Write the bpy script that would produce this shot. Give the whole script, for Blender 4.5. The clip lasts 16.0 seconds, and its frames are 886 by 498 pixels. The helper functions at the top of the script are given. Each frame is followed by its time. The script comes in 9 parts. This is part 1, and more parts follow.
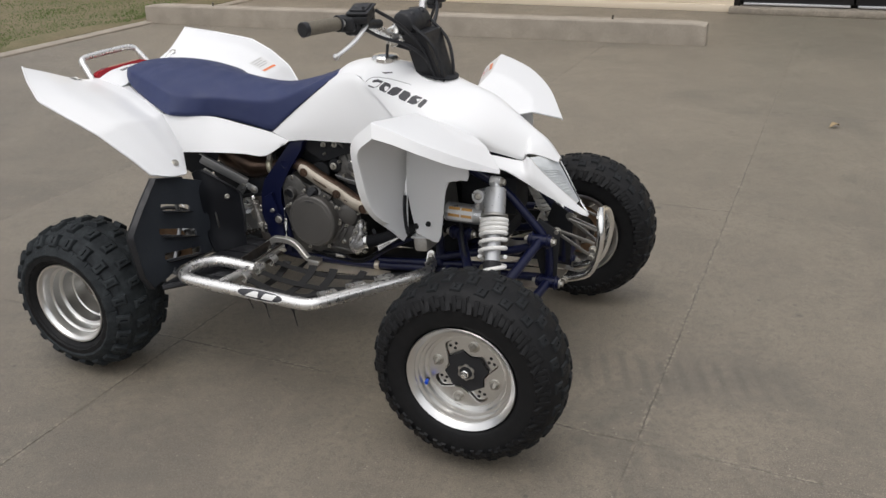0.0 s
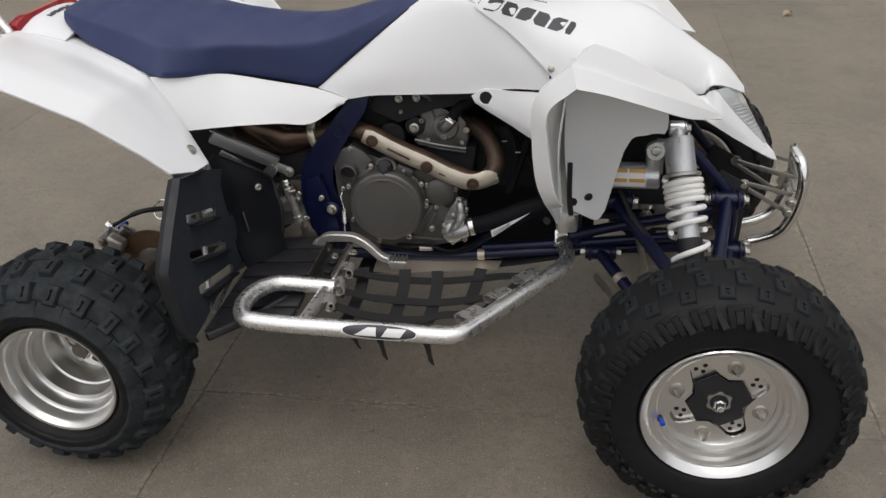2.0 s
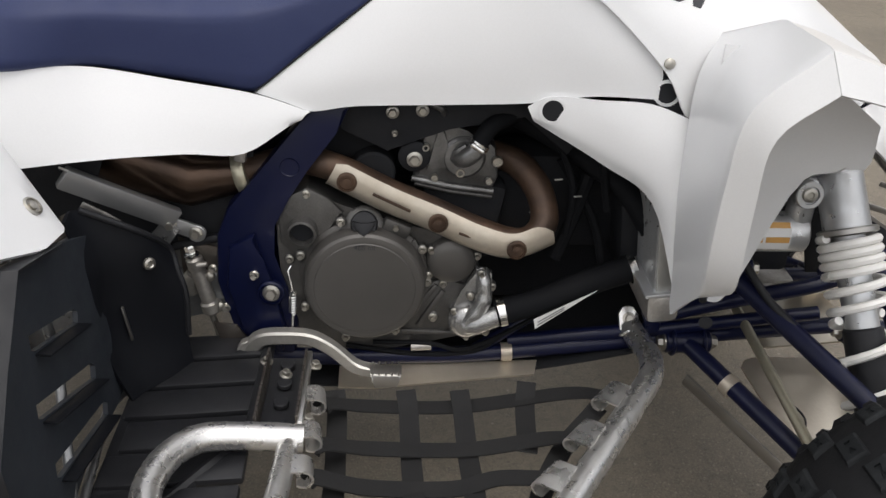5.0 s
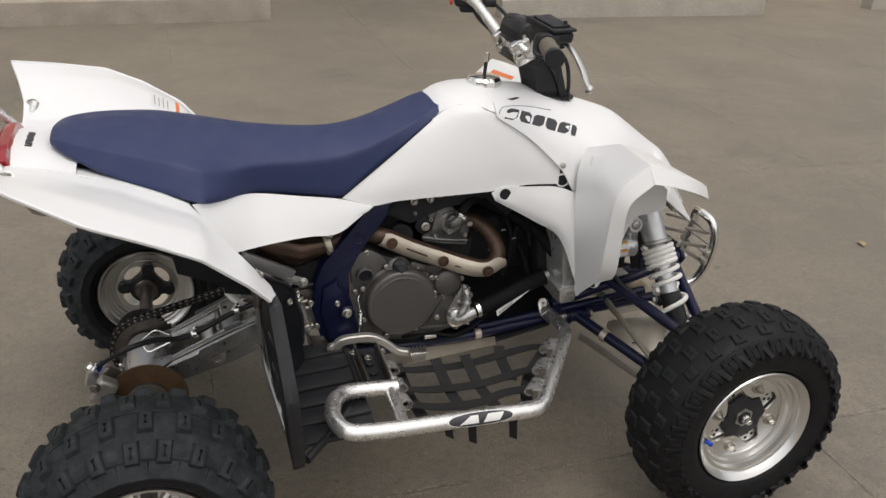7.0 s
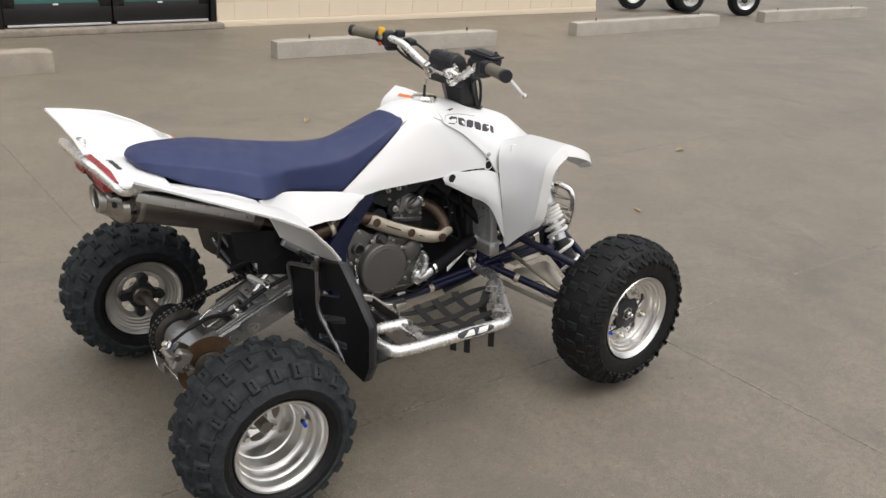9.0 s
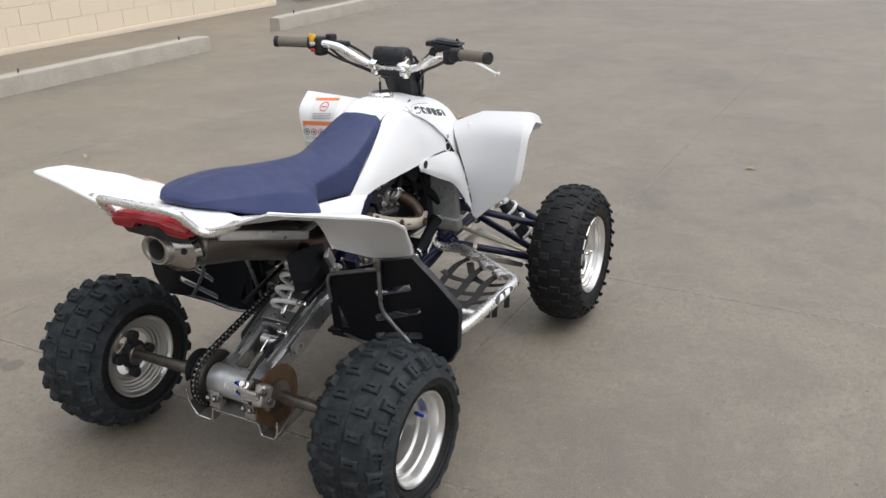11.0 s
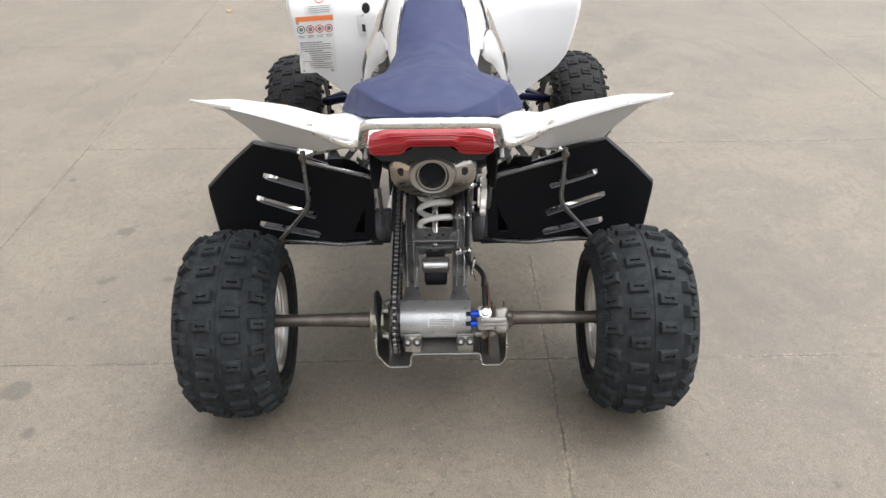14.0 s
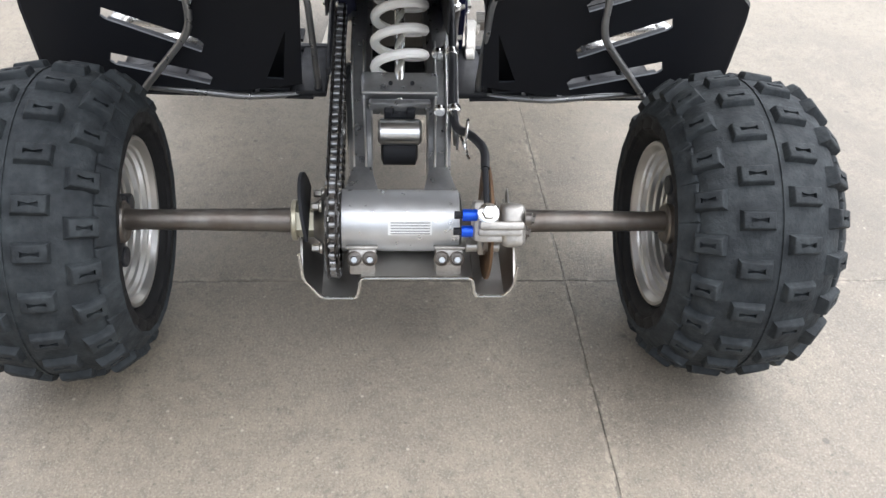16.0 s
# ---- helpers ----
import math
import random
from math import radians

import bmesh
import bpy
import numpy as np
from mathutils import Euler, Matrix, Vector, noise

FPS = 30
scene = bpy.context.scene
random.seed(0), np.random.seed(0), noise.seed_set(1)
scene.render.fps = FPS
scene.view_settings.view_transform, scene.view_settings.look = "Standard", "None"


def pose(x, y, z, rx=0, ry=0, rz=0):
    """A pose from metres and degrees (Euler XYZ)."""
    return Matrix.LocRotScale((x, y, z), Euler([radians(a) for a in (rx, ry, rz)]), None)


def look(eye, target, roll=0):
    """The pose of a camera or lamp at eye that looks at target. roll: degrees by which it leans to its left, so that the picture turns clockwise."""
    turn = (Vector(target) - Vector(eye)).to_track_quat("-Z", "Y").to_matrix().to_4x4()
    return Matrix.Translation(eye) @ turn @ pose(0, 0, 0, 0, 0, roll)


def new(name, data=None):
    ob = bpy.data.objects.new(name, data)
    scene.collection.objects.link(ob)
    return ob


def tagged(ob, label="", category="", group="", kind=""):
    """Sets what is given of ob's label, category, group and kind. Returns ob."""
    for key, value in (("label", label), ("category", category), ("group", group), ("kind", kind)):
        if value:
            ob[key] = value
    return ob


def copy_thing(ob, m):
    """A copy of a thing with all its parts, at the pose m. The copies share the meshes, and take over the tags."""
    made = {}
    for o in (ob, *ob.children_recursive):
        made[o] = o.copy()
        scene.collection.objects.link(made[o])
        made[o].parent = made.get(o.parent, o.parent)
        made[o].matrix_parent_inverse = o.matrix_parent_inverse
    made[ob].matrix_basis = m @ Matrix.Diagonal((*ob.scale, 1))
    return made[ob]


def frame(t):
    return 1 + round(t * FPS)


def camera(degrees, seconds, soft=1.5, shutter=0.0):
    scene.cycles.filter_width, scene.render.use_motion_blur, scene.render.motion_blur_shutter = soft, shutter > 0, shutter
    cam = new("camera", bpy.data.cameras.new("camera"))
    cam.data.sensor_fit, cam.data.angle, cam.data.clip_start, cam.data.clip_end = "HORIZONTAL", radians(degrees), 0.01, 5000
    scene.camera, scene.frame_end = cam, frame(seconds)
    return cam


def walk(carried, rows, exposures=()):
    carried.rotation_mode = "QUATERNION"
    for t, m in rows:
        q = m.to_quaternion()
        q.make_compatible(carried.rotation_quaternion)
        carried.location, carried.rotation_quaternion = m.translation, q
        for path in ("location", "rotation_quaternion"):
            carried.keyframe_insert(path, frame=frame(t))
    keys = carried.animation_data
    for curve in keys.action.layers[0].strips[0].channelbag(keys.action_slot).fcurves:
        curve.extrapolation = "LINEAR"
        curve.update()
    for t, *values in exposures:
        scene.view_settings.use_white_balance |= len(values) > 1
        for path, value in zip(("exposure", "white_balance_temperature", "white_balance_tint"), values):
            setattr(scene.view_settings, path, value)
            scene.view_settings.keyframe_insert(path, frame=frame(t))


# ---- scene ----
cam = camera(53.7, 16.0)
PATH = [
    (0, (2.026, -2.274, 1.413), (1.257, -0.608, 0.619), -1.6),
    (0.5, (1.78, -2.152, 1.401), (1.088, -0.466, 0.576), -2.6),
    (1, (1.521, -2.013, 1.37), (0.926, -0.313, 0.502), -2.8),
    (1.5, (1.231, -1.976, 1.338), (0.811, -0.256, 0.408), -2.9),
    (2, (1.035, -1.838, 1.296), (0.713, -0.126, 0.313), -2.8),
    (2.5, (0.843, -1.692, 1.277), (0.64, 0.026, 0.274), -2.3),
    (3, (0.702, -1.508, 1.214), (0.627, 0.212, 0.195), -1.5),
    (3.5, (0.654, -1.299, 1.125), (0.635, 0.441, 0.139), -0.1),
    (4, (0.656, -1.181, 1.021), (0.685, 0.586, 0.085), 1.3),
    (4.5, (0.644, -1.12, 0.984), (0.739, 0.648, 0.053), 2.4),
    (5, (0.625, -1.171, 1.048), (0.743, 0.581, 0.09), 2.4),
    (7.5, (-0.109, -2.048, 1.473), (0.609, -0.375, 0.644), 3.0),
    (8, (-0.335, -2.148, 1.492), (0.52, -0.532, 0.681), 3.1),
    (8.5, (-0.572, -2.181, 1.511), (0.431, -0.642, 0.721), 2.6),
    (9, (-0.812, -2.243, 1.517), (0.321, -0.775, 0.767), 3.2),
    (11.5, (-1.687, -1.293, 1.535), (-0.001, -0.554, 0.752), -2.7),
    (12, (-1.742, -1.002, 1.546), (-0.001, -0.427, 0.746), -3.1),
    (12.5, (-1.846, -0.698, 1.554), (-0.06, -0.303, 0.745), -3.1),
    (13, (-1.824, -0.422, 1.544), (-0.026, -0.166, 0.705), -2.0),
    (13.5, (-1.832, -0.201, 1.528), (-0.056, -0.09, 0.617), -2.1),
    (14, (-1.815, -0.023, 1.483), (-0.079, -0.02, 0.489), -0.8),
    (14.5, (-1.615, 0.044, 1.389), (0.069, 0.002, 0.311), 1.7),
    (15, (-1.413, 0.065, 1.308), (0.218, -0.044, 0.156), 3.0),
    (15.5, (-1.213, 0.036, 1.135), (0.397, -0.076, -0.046), 2.6),
    (16, (-1.087, 0.031, 1.017), (0.5, -0.112, -0.193), 3.2),
]
EXPOSURES = [(0.0, 0.3, 6380, 10), (1.0, 0.28, 6330, 10), (2.0, 0.17, 6430, 10), (3.0, 0.19, 6480, 10), (4.5, 0.40, 6450, 10), (5.0, 0.40, 6450, 10), (7.5, 0.24, 6660, 10), (8.5, 0.53, 6570, 10), (9.0, 0.57, 6570, 10), (11.5, 0.78, 6220, 10), (12.5, 0.99, 6220, 10), (14.0, 1.27, 6420, 10), (15.0, 1.61, 6410, 10), (15.5, 1.75, 6170, 10), (16.0, 1.9, 6080, 10)]
walk(cam, [(t, look(eye, target, roll)) for t, eye, target, roll in PATH], EXPOSURES)

# ---- place ----
from mathutils import bvhtree

# world and sun: bright overcast sky
world = bpy.data.worlds.new("sky")
scene.world = world
world.use_nodes = True
_n, _l = world.node_tree.nodes, world.node_tree.links
_sky = _n.new("ShaderNodeTexSky")
_sky.sky_type, _sky.sun_disc = "NISHITA", False
_sky.sun_elevation, _sky.sun_rotation = radians(70), radians(176)
_sky.air_density, _sky.dust_density, _sky.ozone_density = 1.0, 6.0, 1.0
_hs = _n.new("ShaderNodeHueSaturation")
_hs.inputs["Saturation"].default_value = 0.35
_l.new(_sky.outputs[0], _hs.inputs["Color"])
_l.new(_hs.outputs[0], _n["Background"].inputs["Color"])
_n["Background"].inputs["Strength"].default_value = 0.088
sun_data = bpy.data.lights.new("sun", "SUN")
sun_data.energy, sun_data.angle, sun_data.color = 1.32, radians(140), (1.0, 0.97, 0.94)
sun = new("sun", sun_data)
sun.matrix_world = look((0.8, -2.8, 9.4), (0.6, 0, 0))


# ---- materials ----
def material(name, colour, rough=0.5, metal=0.0, grain=0.0, grain_scale=60.0, stain=0.0, stain_scale=6.0,
             bump=0.0, bump_scale=200.0, coat=0.0, spec=0.5, stain_colour=None, stretch=None, rough_var=0.0):
    """A surface with fine grain and broad stains, both at real size."""
    m = bpy.data.materials.new(name)
    m.use_nodes = True
    nt = m.node_tree
    n, l = nt.nodes, nt.links
    b = n["Principled BSDF"]
    b.inputs["Base Color"].default_value = (*colour, 1)
    b.inputs["Roughness"].default_value = rough
    b.inputs["Metallic"].default_value = metal
    b.inputs["Coat Weight"].default_value = coat
    b.inputs["Specular IOR Level"].default_value = spec
    co = n.new("ShaderNodeTexCoord").outputs["Object"]
    if stretch:
        mp = n.new("ShaderNodeMapping")
        mp.inputs["Scale"].default_value = stretch
        l.new(co, mp.inputs[0])
        co = mp.outputs[0]

    def noise_tex(scale, detail=5.0):
        t = n.new("ShaderNodeTexNoise")
        t.inputs["Scale"].default_value, t.inputs["Detail"].default_value = scale, detail
        l.new(co, t.inputs["Vector"])
        return t.outputs["Fac"]

    last = None
    if grain or stain:
        rgb = n.new("ShaderNodeRGB")
        rgb.outputs[0].default_value = (*colour, 1)
        last = rgb.outputs[0]
        for amount, scale, tint in ((stain, stain_scale, stain_colour), (grain, grain_scale, None)):
            if not amount:
                continue
            ramp = n.new("ShaderNodeMapRange")
            ramp.inputs["From Min"].default_value, ramp.inputs["From Max"].default_value = 0.35, 0.68
            l.new(noise_tex(scale), ramp.inputs["Value"])
            mul = n.new("ShaderNodeMath")
            mul.operation = "MULTIPLY"
            mul.inputs[1].default_value = amount
            l.new(ramp.outputs[0], mul.inputs[0])
            mix = n.new("ShaderNodeMix")
            mix.data_type = "RGBA"
            l.new(mul.outputs[0], mix.inputs["Factor"])
            l.new(last, mix.inputs["A"])
            dark = tint or tuple(c * 0.45 for c in colour)
            mix.inputs["B"].default_value = (*dark, 1)
            last = mix.outputs["Result"]
        l.new(last, b.inputs["Base Color"])
    if rough_var:
        r = n.new("ShaderNodeMapRange")
        r.inputs["To Min"].default_value, r.inputs["To Max"].default_value = max(rough - rough_var, 0.02), min(rough + rough_var, 1)
        r.inputs["From Min"].default_value, r.inputs["From Max"].default_value = 0.3, 0.7
        l.new(noise_tex(stain_scale * 3), r.inputs["Value"])
        l.new(r.outputs[0], b.inputs["Roughness"])
    if bump:
        bp = n.new("ShaderNodeBump")
        bp.inputs["Strength"].default_value, bp.inputs["Distance"].default_value = bump, 0.002
        l.new(noise_tex(bump_scale, 3.0), bp.inputs["Height"])
        l.new(bp.outputs[0], b.inputs["Normal"])
    return m


WHITE = material("white_plastic", (0.80, 0.805, 0.81), 0.30, grain=0.04, grain_scale=500, bump=0.015, bump_scale=900)
GREYPLASTIC = material("pale_grey_plastic", (0.62, 0.61, 0.58), 0.5, stain=0.2, stain_scale=12, bump=0.05, bump_scale=500)
SEAT = material("navy_vinyl", (0.020, 0.0305, 0.100), 0.56, grain=0.25, grain_scale=700, stain=0.25, stain_scale=7, bump=0.25, bump_scale=1400, rough_var=0.1, stain_colour=(0.029, 0.043, 0.120))
BLACK = material("black_plastic", (0.0140, 0.0145, 0.017), 0.45, stain=0.35, stain_scale=14, stain_colour=(0.023, 0.024, 0.027), bump=0.12, bump_scale=600, rough_var=0.12, spec=0.36)
# dark metal; also the fill put in shaded gaps, recesses and the bay
DARK = material("dark_metal_and_shade", (0.0185, 0.0195, 0.0225), 0.60, stain=0.4, stain_scale=25, stain_colour=(0.032, 0.0315, 0.0315), bump=0.3, bump_scale=120, spec=0.14)
HOSE = material("matt_black_hose", (0.0105, 0.011, 0.0125), 0.6, stain=0.3, stain_scale=20, stain_colour=(0.016, 0.016, 0.017), bump=0.1, bump_scale=300, spec=0.05)
LITDUSTY = material("lit_dusty_black_plastic", (0.0255, 0.0300, 0.0375), 0.40, grain=0.2, grain_scale=160, stain=0.55, stain_scale=9, stain_colour=(0.040, 0.045, 0.053), bump=0.12, bump_scale=500, spec=0.42, rough_var=0.1)
SHADEBLACK = material("shaded_black_plastic", (0.0068, 0.0076, 0.0100), 0.48, stain=0.3, stain_scale=14, stain_colour=(0.0105, 0.0112, 0.0140), bump=0.08, bump_scale=500, spec=0.18)
RUBBER = material("tyre_rubber", (0.0072, 0.0074, 0.0083), 0.6, grain=0.3, grain_scale=150, stain=0.4, stain_scale=14, stain_colour=(0.0125, 0.0128, 0.0134), bump=0.3, bump_scale=260, rough_var=0.1, spec=0.24)
# tread greyer than the sidewalls: dust, plus brighter light put into the colour
TREAD = material("dusty_lit_tread_rubber", (0.0155, 0.0185, 0.0212), 0.70, grain=0.45, grain_scale=90, stain=0.75, stain_scale=34, stain_colour=(0.042, 0.049, 0.0525), bump=0.6, bump_scale=240, rough_var=0.1, spec=0.22)
FRONTTREAD = material("dusted_front_tread", (0.0105, 0.0118, 0.0132), 0.66, grain=0.4, grain_scale=110, stain=0.6, stain_scale=30, stain_colour=(0.024, 0.0265, 0.0285), bump=0.4, bump_scale=260, rough_var=0.1, spec=0.22)
ALLOY = material("machined_alloy", (0.74, 0.735, 0.72), 0.30, 1.0, grain=0.05, grain_scale=90, stain=0.08, stain_scale=9, stain_colour=(0.60, 0.59, 0.57), bump=0.04, bump_scale=300, rough_var=0.02)
TUBEALU = material("brushed_aluminium_tube", (0.82, 0.81, 0.79), 0.30, 0.92, grain=0.1, grain_scale=220, stain=0.12, stain_scale=18, stain_colour=(0.60, 0.59, 0.57), bump=0.05, bump_scale=420, rough_var=0.12)
SILVER = material("silver_painted_alloy", (0.58, 0.59, 0.60), 0.36, 0.75, stain=0.3, stain_scale=20, stain_colour=(0.36, 0.35, 0.33), bump=0.08, bump_scale=300, rough_var=0.12)
SATIN = material("satin_steel", (0.42, 0.41, 0.39), 0.38, 0.95, stain=0.35, stain_scale=22, stain_colour=(0.22, 0.2, 0.17), bump=0.1, bump_scale=300)
STEEL = material("worn_dark_steel", (0.19, 0.175, 0.16), 0.42, 0.9, stain=0.5, stain_scale=30, stain_colour=(0.1, 0.075, 0.055), bump=0.2, bump_scale=200, rough_var=0.12)
ENDCAP = material("heat_tinted_steel", (0.40, 0.38, 0.355), 0.20, 1.0, grain=0.15, grain_scale=120, stain=0.45, stain_scale=16, stain_colour=(0.20, 0.18, 0.155), bump=0.06, bump_scale=240, rough_var=0.1)
CHROME = material("bright_plated_steel", (0.82, 0.82, 0.8), 0.16, 1.0, stain=0.15, stain_scale=40, stain_colour=(0.55, 0.52, 0.46))
BOLT = material("zinc_bolt", (0.44, 0.425, 0.39), 0.34, 0.9, stain=0.3, stain_scale=80, stain_colour=(0.4, 0.36, 0.28))
NAVY = material("navy_frame_paint", (0.0030, 0.0052, 0.0300), 0.40, stain=0.3, stain_scale=20, stain_colour=(0.004, 0.0055, 0.016), coat=0.08, bump=0.05, bump_scale=300, spec=0.30)
ENGINE = material("engine_grey_casting", (0.138, 0.135, 0.130), 0.38, 0.65, grain=0.25, grain_scale=300, stain=0.55, stain_scale=24, stain_colour=(0.050, 0.047, 0.044), bump=0.35, bump_scale=420)
HEADCAST = material("head_casting", (0.27, 0.27, 0.268), 0.28, 0.75, grain=0.25, grain_scale=300, stain=0.6, stain_scale=26, stain_colour=(0.060, 0.057, 0.054), bump=0.35, bump_scale=420)
COVER = material("clutch_cover_grey", (0.112, 0.107, 0.101), 0.42, 0.5, stain=0.3, stain_scale=14, stain_colour=(0.075, 0.071, 0.066), bump=0.1, bump_scale=700)
SHIELD = material("tan_heat_shield", (0.54, 0.49, 0.41), 0.40, 0.55, grain=0.15, grain_scale=140, stain=0.45, stain_scale=22, stain_colour=(0.40, 0.33, 0.25), bump=0.08, bump_scale=300)
PIPE = material("heat_browned_pipe", (0.115, 0.070, 0.046), 0.5, 0.5, grain=0.45, grain_scale=120, stain=0.8, stain_scale=22, stain_colour=(0.030, 0.022, 0.018), bump=0.2, bump_scale=200)
MUFFLER = material("muffler_can", (0.21, 0.19, 0.175), 0.38, 0.85, grain=0.15, grain_scale=200, stain=0.45, stain_scale=10, stain_colour=(0.11, 0.09, 0.075), bump=0.1, bump_scale=200)
MIDPIPE = material("browned_mid_pipe", (0.090, 0.060, 0.044), 0.28, 0.9, stain=0.6, stain_scale=18, stain_colour=(0.030, 0.023, 0.020), bump=0.12, bump_scale=160)
RUST = material("rusty_brake_disc", (0.21, 0.13, 0.075), 0.55, 0.6, grain=0.4, grain_scale=200, stain=0.6, stain_scale=24, stain_colour=(0.1, 0.055, 0.03), bump=0.2, bump_scale=300)
SPRINGWHITE = material("white_spring_paint", (0.88, 0.87, 0.84), 0.35, stain=0.15, stain_scale=40, stain_colour=(0.65, 0.62, 0.56))
REDLENS = material("red_lens", (0.30, 0.010, 0.016), 0.18, stain=0.35, stain_scale=30, stain_colour=(0.17, 0.006, 0.01), coat=0.2)
LENS = material("headlight_lens", (0.66, 0.68, 0.68), 0.12, 0.35, stain=0.3, stain_scale=60, stain_colour=(0.4, 0.42, 0.42), coat=0.8)
GRIP = material("grey_grip_rubber", (0.17, 0.15, 0.115), 0.75, grain=0.5, grain_scale=260, bump=0.5, bump_scale=350)
YELLOW = material("yellow_plastic", (0.72, 0.42, 0.03), 0.4, stain=0.1)
REDPL = material("red_plastic", (0.5, 0.03, 0.02), 0.4, stain=0.1)
BLUE = material("blue_anodised", (0.01, 0.08, 0.6), 0.28, 0.5)
INK = material("dark_print", (0.03, 0.03, 0.036), 0.4)
PAPER = material("white_label", (0.74, 0.74, 0.73), 0.45, stain=0.15, stain_scale=30, stain_colour=(0.6, 0.6, 0.58))
ORANGE = material("orange_print", (0.75, 0.2, 0.06), 0.45)
PRINT = material("grey_print", (0.2, 0.2, 0.2), 0.5)
GREENPRINT = material("green_print", (0.03, 0.16, 0.09), 0.5)
REDPRINT = material("red_print", (0.55, 0.05, 0.04), 0.5)
WEB = material("black_webbing", (0.0085, 0.0085, 0.009), 0.8, grain=0.5, grain_scale=500, stain=0.3, stain_scale=20, stain_colour=(0.024, 0.023, 0.022), bump=0.5, bump_scale=700)
CHAIN = material("oily_chain", (0.060, 0.056, 0.052), 0.36, 0.8, stain=0.5, stain_scale=60, stain_colour=(0.025, 0.022, 0.020))
CASTALLOY = material("dull_cast_alloy", (0.46, 0.44, 0.41), 0.40, 0.7, grain=0.3, grain_scale=200, stain=0.5, stain_scale=30, stain_colour=(0.24, 0.22, 0.19), bump=0.3, bump_scale=220)
BRASSNUT = material("worn_zinc_nut", (0.52, 0.49, 0.38), 0.38, 0.75, stain=0.4, stain_scale=40, stain_colour=(0.30, 0.27, 0.20))
RADIATOR = material("radiator_alloy", (0.42, 0.42, 0.40), 0.42, 0.6, stain=0.3, stain_scale=40)
SWING = material("grey_swingarm_alloy", (0.31, 0.315, 0.32), 0.34, 0.8, grain=0.2, grain_scale=160, stain=0.4, stain_scale=18, stain_colour=(0.18, 0.175, 0.165), bump=0.12, bump_scale=260, rough_var=0.1)
PUMP = material("pump_casting", (0.46, 0.46, 0.455), 0.26, 0.8, grain=0.2, grain_scale=220, stain=0.45, stain_scale=26, stain_colour=(0.24, 0.235, 0.23), bump=0.2, bump_scale=300)
PEDAL = material("satin_cast_alloy", (0.56, 0.545, 0.51), 0.46, 0.8, grain=0.2, grain_scale=150, stain=0.3, stain_scale=25, stain_colour=(0.42, 0.40, 0.36), bump=0.15, bump_scale=260)
GUNMETAL = material("grey_subframe_paint", (0.42, 0.425, 0.43), 0.42, 0.75, stain=0.35, stain_scale=22, stain_colour=(0.30, 0.30, 0.30), bump=0.08, bump_scale=300)
SANDPRINT = material("amber_print", (0.62, 0.34, 0.10), 0.45, stain=0.2, stain_scale=60)
BEIGE = material("scuffed_skid_alloy", (0.70, 0.64, 0.54), 0.34, 0.8, stain=0.5, stain_scale=16, stain_colour=(0.46, 0.40, 0.32), bump=0.15)


